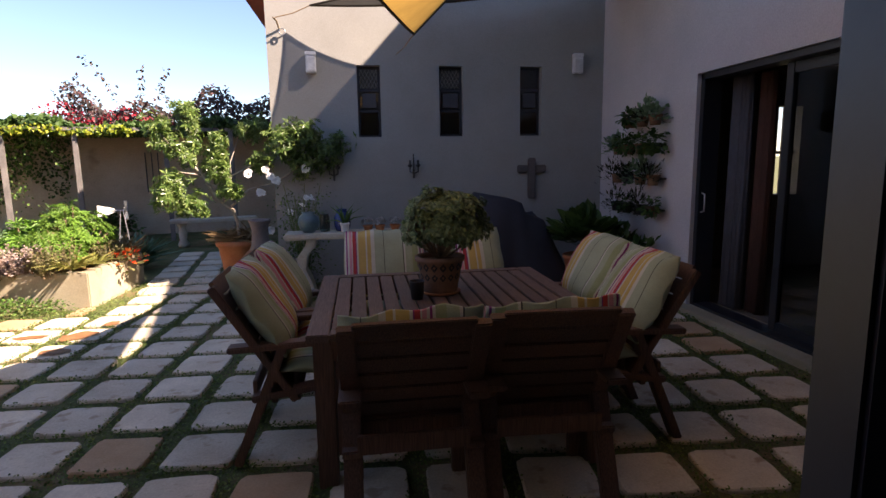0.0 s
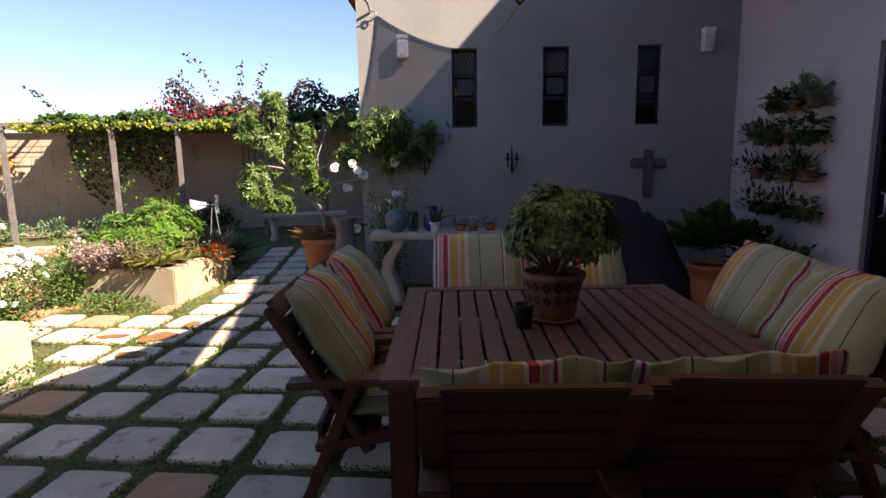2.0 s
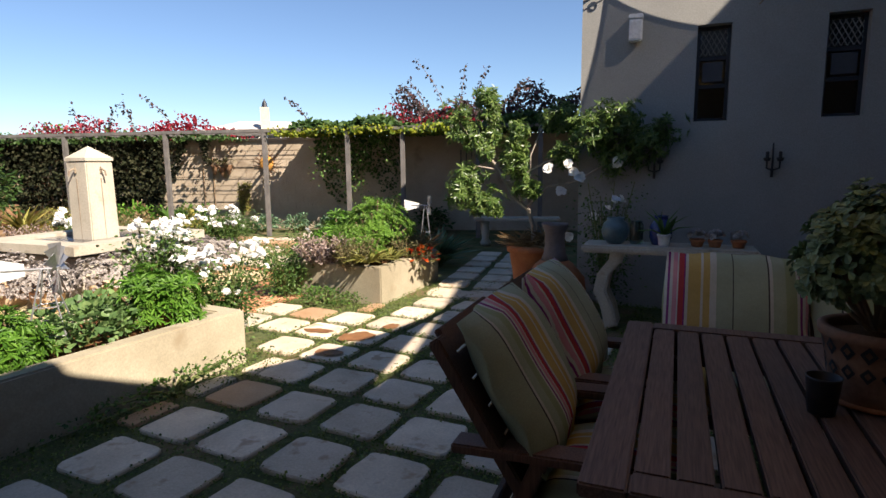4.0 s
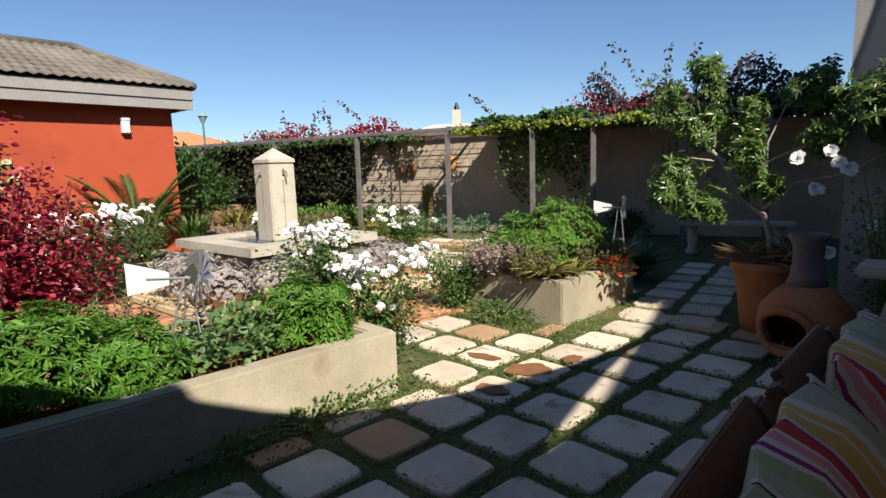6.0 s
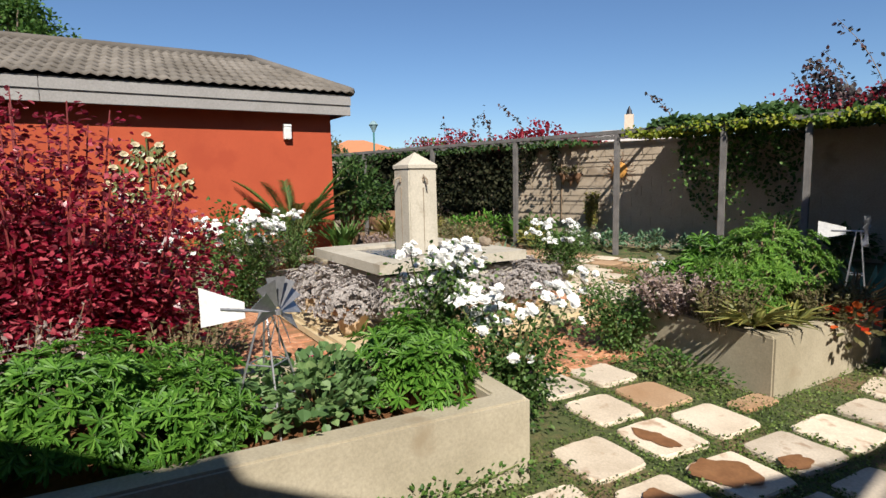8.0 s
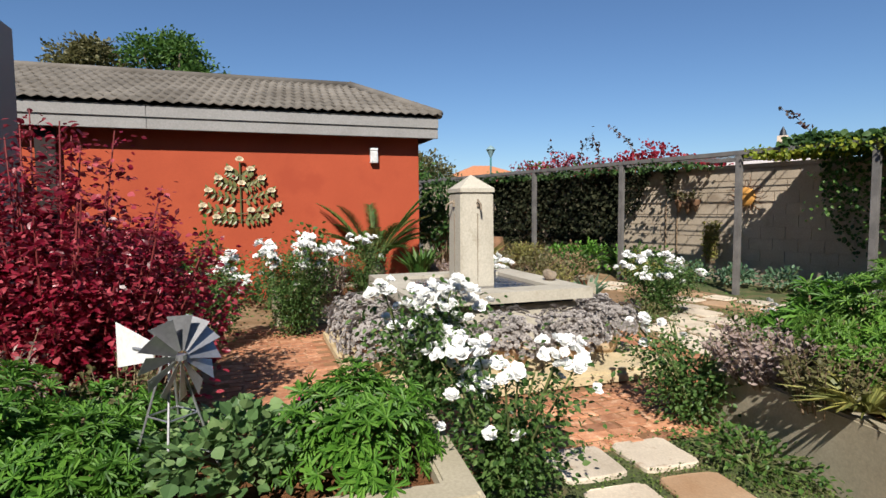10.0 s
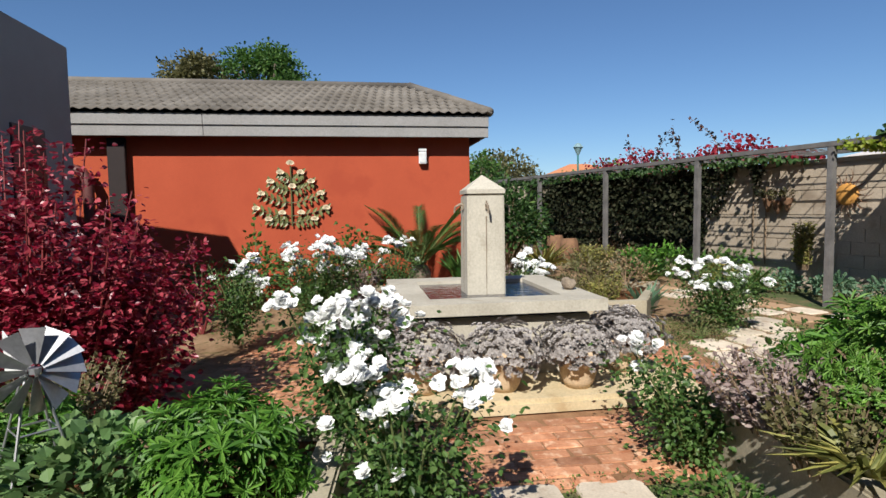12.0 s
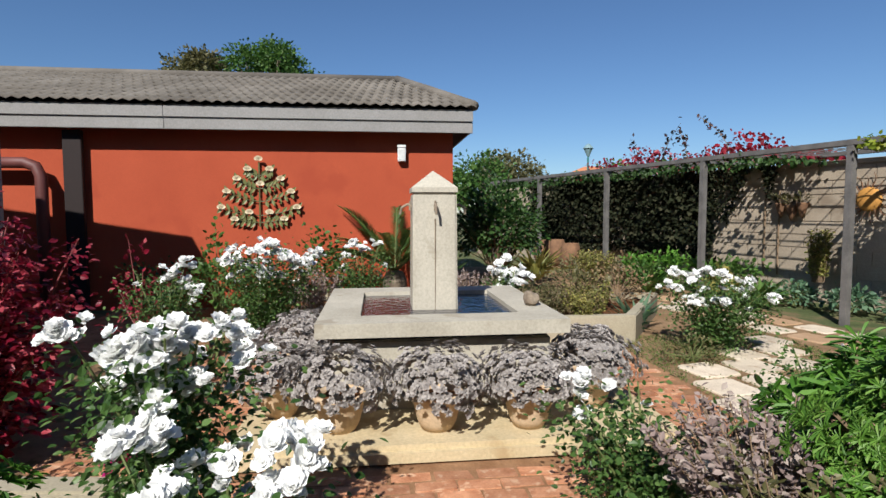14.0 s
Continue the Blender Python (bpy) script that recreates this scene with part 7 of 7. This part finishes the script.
# trees beyond the buildings
def far_tree(x, y, h, r, seed, mat, label, n=2600, squash=0.8, size=0.16, trunk=0.5):
    t = thing("tree", label, "tree", pose(x, y, 0))
    rng = np.random.default_rng(seed)
    b = fresh()
    cz = h - r * squash
    tube(b, [(0, 0, -0.2), (0.05, 0, cz * 0.6), (0, 0, cz)], 0.11 * r, 0.05 * r, 8)
    P, D = [], []
    for k in range(18):
        a, e = rng.uniform(0, 6.283), rng.uniform(-0.3, 1.3)
        c = Vector((math.cos(a) * math.cos(e) * r * 0.66, math.sin(a) * math.cos(e) * r * 0.66, cz + math.sin(e) * r * squash * 0.7))
        tube(b, [(0, 0, cz * trunk), Vector((c.x * 0.5, c.y * 0.5, (cz * trunk + c.z) / 2)), c], 0.04 * r, 0.012 * r, 5)
        p, d = dome(n // 18, r * rng.uniform(0.28, 0.48), 0.8, -0.7, 0.3, 0.35, seed * 31 + k)
        P.append(p + np.array(c))
        D.append(d)
    part("trunk", b, M["bark"], t)
    P, D = np.concatenate(P), np.concatenate(D)
    part("crown", leaves(P, D + rng.normal(0, 0.5, D.shape), rng.uniform(0.6, 1.3, len(P)) * size, BLADE, None, 1.2, 0.6), M[mat], t)
    return t


far_tree(-28.0, -1.3, 8.3, 1.5, 1, "olive", "dark olive tree behind the tiled roof", 5200, 0.9, 0.15)
far_tree(-27.5, 1.6, 8.6, 2.0, 2, "mid", "dark green tree behind the tiled roof", 6800, 0.85, 0.15)
far_tree(-30.0, 4.6, 6.7, 1.6, 3, "deep", "low dark tree behind the tiled roof", 3600, 0.6, 0.15)
far_tree(-24.0, 11.0, 3.6, 2.0, 4, "olive", "rounded olive-green tree past the red building", 5200, 0.75, 0.13, 0.2)
far_tree(-20.5, 9.6, 3.1, 1.5, 6, "mid", "rounded dark tree past the red building", 3600, 0.8, 0.13, 0.2)


# ---- paving, last ----
def slab_mesh(w, d, seed, h=0.045):
    """A hand-cut paving slab with uneven rounded outline; its top at z = 0."""
    rng = random.Random(seed)
    n = 24
    v, f = [], []
    for ring, (k, z) in enumerate(((1.0, -h), (1.0, -0.008), (0.965, 0.0))):
        for i in range(n):
            a = 2 * math.pi * i / n
            c, s = math.cos(a), math.sin(a)
            e = 0.24
            x = math.copysign(abs(c) ** e, c) * w / 2
            y = math.copysign(abs(s) ** e, s) * d / 2
            rng2 = random.Random(seed * 100 + i)
            j = 1 + rng2.uniform(-0.035, 0.025)
            v.append((x * k * j, y * k * j, z + (rng2.uniform(-0.002, 0.002) if ring == 2 else 0)))
    for r in range(2):
        for i in range(n):
            f.append((r * n + i, r * n + (i + 1) % n, (r + 1) * n + (i + 1) % n, (r + 1) * n + i))
    f.append(tuple(2 * n + i for i in range(n)))
    me = bpy.data.meshes.new("paving_slab")
    me.from_pydata(v, [], f)
    return me


def slab_set(w, d, seed, mat):
    out = []
    for k in range(8):
        me = slab_mesh(w, d, seed + k)
        me.materials.append(mat)
        out.append(me)
    return out


paving = thing("paving", "pale stone slabs laid with green groundcover in the joints", "paving", kind="structure")
SL, SLW = slab_set(0.352, 0.348, 3, M["slab"]), slab_set(0.352, 0.348, 40, M["slab_warm"])
prng = random.Random(21)


def lay(x, y, turn=0.0, warm=0.12, sx=1.0, sy=1.0):
    me = prng.choice(SLW if prng.random() < warm else SL)
    o = new("paving_slab", me)
    o.parent = paving
    o.matrix_basis = pose(x + prng.uniform(-0.012, 0.012), y + prng.uniform(-0.012, 0.012), 0.012 + prng.uniform(-0.004, 0.004), prng.uniform(-0.6, 0.6), prng.uniform(-0.6, 0.6), turn + prng.uniform(-2.5, 2.5) + prng.choice((0, 180))) @ Matrix.Diagonal((sx, sy, 1, 1))


PITCH = 0.4345
GX, GY, LEANX, LEANY = -2.441, 4.425, 0.066, -0.075      # one slab's centre and the skew of the courses


def slab_at(i, j):
    return GX + i * PITCH + LEANX * j * PITCH, GY + j * PITCH + LEANY * i * PITCH


for j in range(-7, 9):
    for i in range(-6, 13):
        x, y = slab_at(i, j)
        if y > 7.95 or (y > 6.75 and x > -1.0) or x > 2.62 or y < 1.5 or x < -4.4:
            continue
        if x < -3.0 and not (5.6 < y < 6.95):
            continue
        if x < -3.3 and y < 6.0:
            continue
        lay(x, y, -4, 0.14)
# narrow cut slabs along the planter foot
for x, y in ((-3.17, 4.47), (-3.14, 4.93), (-3.08, 5.34), (-3.2, 7.08)):
    lay(x, y, -4, 0.4, 0.42, 0.9)
# the shaded path on towards the bench
for j in range(7):
    for i in range(2):
        lay(-2.78 + i * 0.46 - j * 0.06, 8.0 + j * 0.46, 6, 0.05)
# garden path past the fountain
PATH_SLABS = ((-6.66, 8.98), (-6.72, 9.44), (-6.20, 8.86), (-6.27, 9.32), (-5.76, 8.72), (-5.82, 9.18), (-7.14, 9.62), (-7.2, 10.06), (-7.62, 10.25), (-6.78, 9.90))
for x, y in PATH_SLABS:
    lay(x, y, 10, 0.05, 1.12, 1.08)
for k in range(9):
    p = along(-1.6 + k * 0.5, -0.55)
    lay(p.x, p.y, ANG, 0.2, 1.15, 1.0)
    p = along(-1.4 + k * 0.5, -1.05)
    lay(p.x, p.y, ANG, 0.2, 1.15, 1.0)
# damp patches on the sunny slabs
def puddle(x, y, rx, ry, seed):
    rng = random.Random(seed)
    bm = fresh()
    n = 26
    ph = [rng.uniform(0, 6) for _ in range(3)]
    ring = []
    for i in range(n):
        a = 2 * math.pi * i / n
        k = 1 + 0.16 * math.sin(2 * a + ph[0]) + 0.10 * math.sin(5 * a + ph[1]) + 0.05 * math.sin(9 * a + ph[2])
        ring.append(bm.verts.new((x + rx * k * math.cos(a), y + ry * k * math.sin(a), 0.0225)))
    bm.faces.new(ring)
    part("damp_patch", bm, M["damp"], paving, "rusty damp patch")


puddle(-3.19, 6.17, 0.12, 0.065, 1)
puddle(-2.79, 6.14, 0.145, 0.125, 2)
puddle(-2.66, 6.50, 0.055, 0.10, 3)
puddle(-2.78, 5.72, 0.10, 0.08, 4)

# brick paving round the fountain
bricks = thing("brick_paving", "worn orange clay brick paving round the fountain", "paving", kind="structure")
bm = fresh()
box(bm, (-8.3, 4.35, -0.05), (-4.18, 8.62, 0.0))
part("bed_sand", bm, M["sand"], bricks)
bmeshes = []
for k in range(5):
    bm = fresh()
    box(bm, (-0.0525, -0.108, -0.03), (0.0525, 0.108, 0.0), 0.007)
    for v in bm.verts:
        v.co += Vector((random.uniform(-0.002, 0.002), random.uniform(-0.003, 0.003), random.uniform(-0.0015, 0.0015)))
    me = bpy.data.meshes.new("brick")
    bm.to_mesh(me)
    bm.free()
    me.materials.append(M["brick"])
    bmeshes.append(me)
brng = random.Random(8)
far_b = []
count = 0
row = 0
x = -4.24
while x > -8.25:
    y = 4.46 + (0.11 if row % 2 else 0.0)
    while y < 8.55:
        inside = (-7.56 < x < -5.12 and 5.34 < y < 7.97)
        if not inside:
            m = pose(x + brng.uniform(-0.004, 0.004), y + brng.uniform(-0.007, 0.007), 0.006 + brng.uniform(-0.004, 0.004), brng.uniform(-1.5, 1.5), brng.uniform(-1.5, 1.5), brng.uniform(-2.4, 2.4))
            if x > -5.3 and count < 300:
                o = new("brick", brng.choice(bmeshes))
                o.parent = bricks
                o.matrix_basis = m
                count += 1
            else:
                me = bmeshes[row % 5]
                far_b.append((np.array([m @ v.co for v in me.vertices]), [tuple(p.vertices) for p in me.polygons]))
        y += 0.222
    x -= 0.112
    row += 1
tagged(part("brick_field", joined(*far_b), M["brick"], bricks), kind="stuff")

# groundcover in the joints
gc_ = thing("groundcover", "tiny-leaved creeping groundcover in the paving joints", "groundcover", kind="stuff")
rng = np.random.default_rng(4)
N = 260000
X, Y = rng.uniform(-4.3, 2.7, N), rng.uniform(1.5, 8.6, N)
fi = ((X - GX) - LEANX * (Y - GY)) / (1 - LEANX * LEANY) / PITCH
fj = ((Y - GY) - LEANY * (X - GX)) / (1 - LEANX * LEANY) / PITCH
u = (fi + 0.5) % 1.0 - 0.5
w = (fj + 0.5) % 1.0 - 0.5
edge = np.maximum(np.abs(u), np.abs(w))
dens = 0.5 + 0.5 * np.sin(X * 2.1 + 1) * np.cos(Y * 1.7 + 2)
cx, cy_ = X - u * PITCH, Y - w * PITCH
bare = (cx < -3.0) & ((cy_ < 5.6) | (cy_ > 6.95)) & (X > -3.9)
keep = ((edge > 0.385) | bare) & (rng.random(N) < 0.35 + 0.65 * dens) & (bare | ~((X < -3.0) & (Y > 7.1)) & ~((X < -3.2) & (Y < 5.5)))
X, Y = X[keep], Y[keep]
# and in the joints of the path beyond the fountain
X2, Y2 = rng.uniform(-8.0, -5.5, 16000), rng.uniform(8.6, 10.5, 16000)
free = np.ones(len(X2), bool)
for cx2, cy2 in PATH_SLABS:
    free &= np.maximum(np.abs(X2 - cx2), np.abs(Y2 - cy2)) > 0.205
X, Y = np.concatenate((X, X2[free])), np.concatenate((Y, Y2[free]))
n = len(X)
part("leaf", leaves(np.stack([X, Y, rng.uniform(-0.01, 0.022, n)], 1), rng.normal(0, 1, (n, 3)) + np.array((0, 0, 0.5)), rng.uniform(0.008, 0.018, n), BLADE, None, 1.6, 0.5), M["ground_leaf"], gc_)
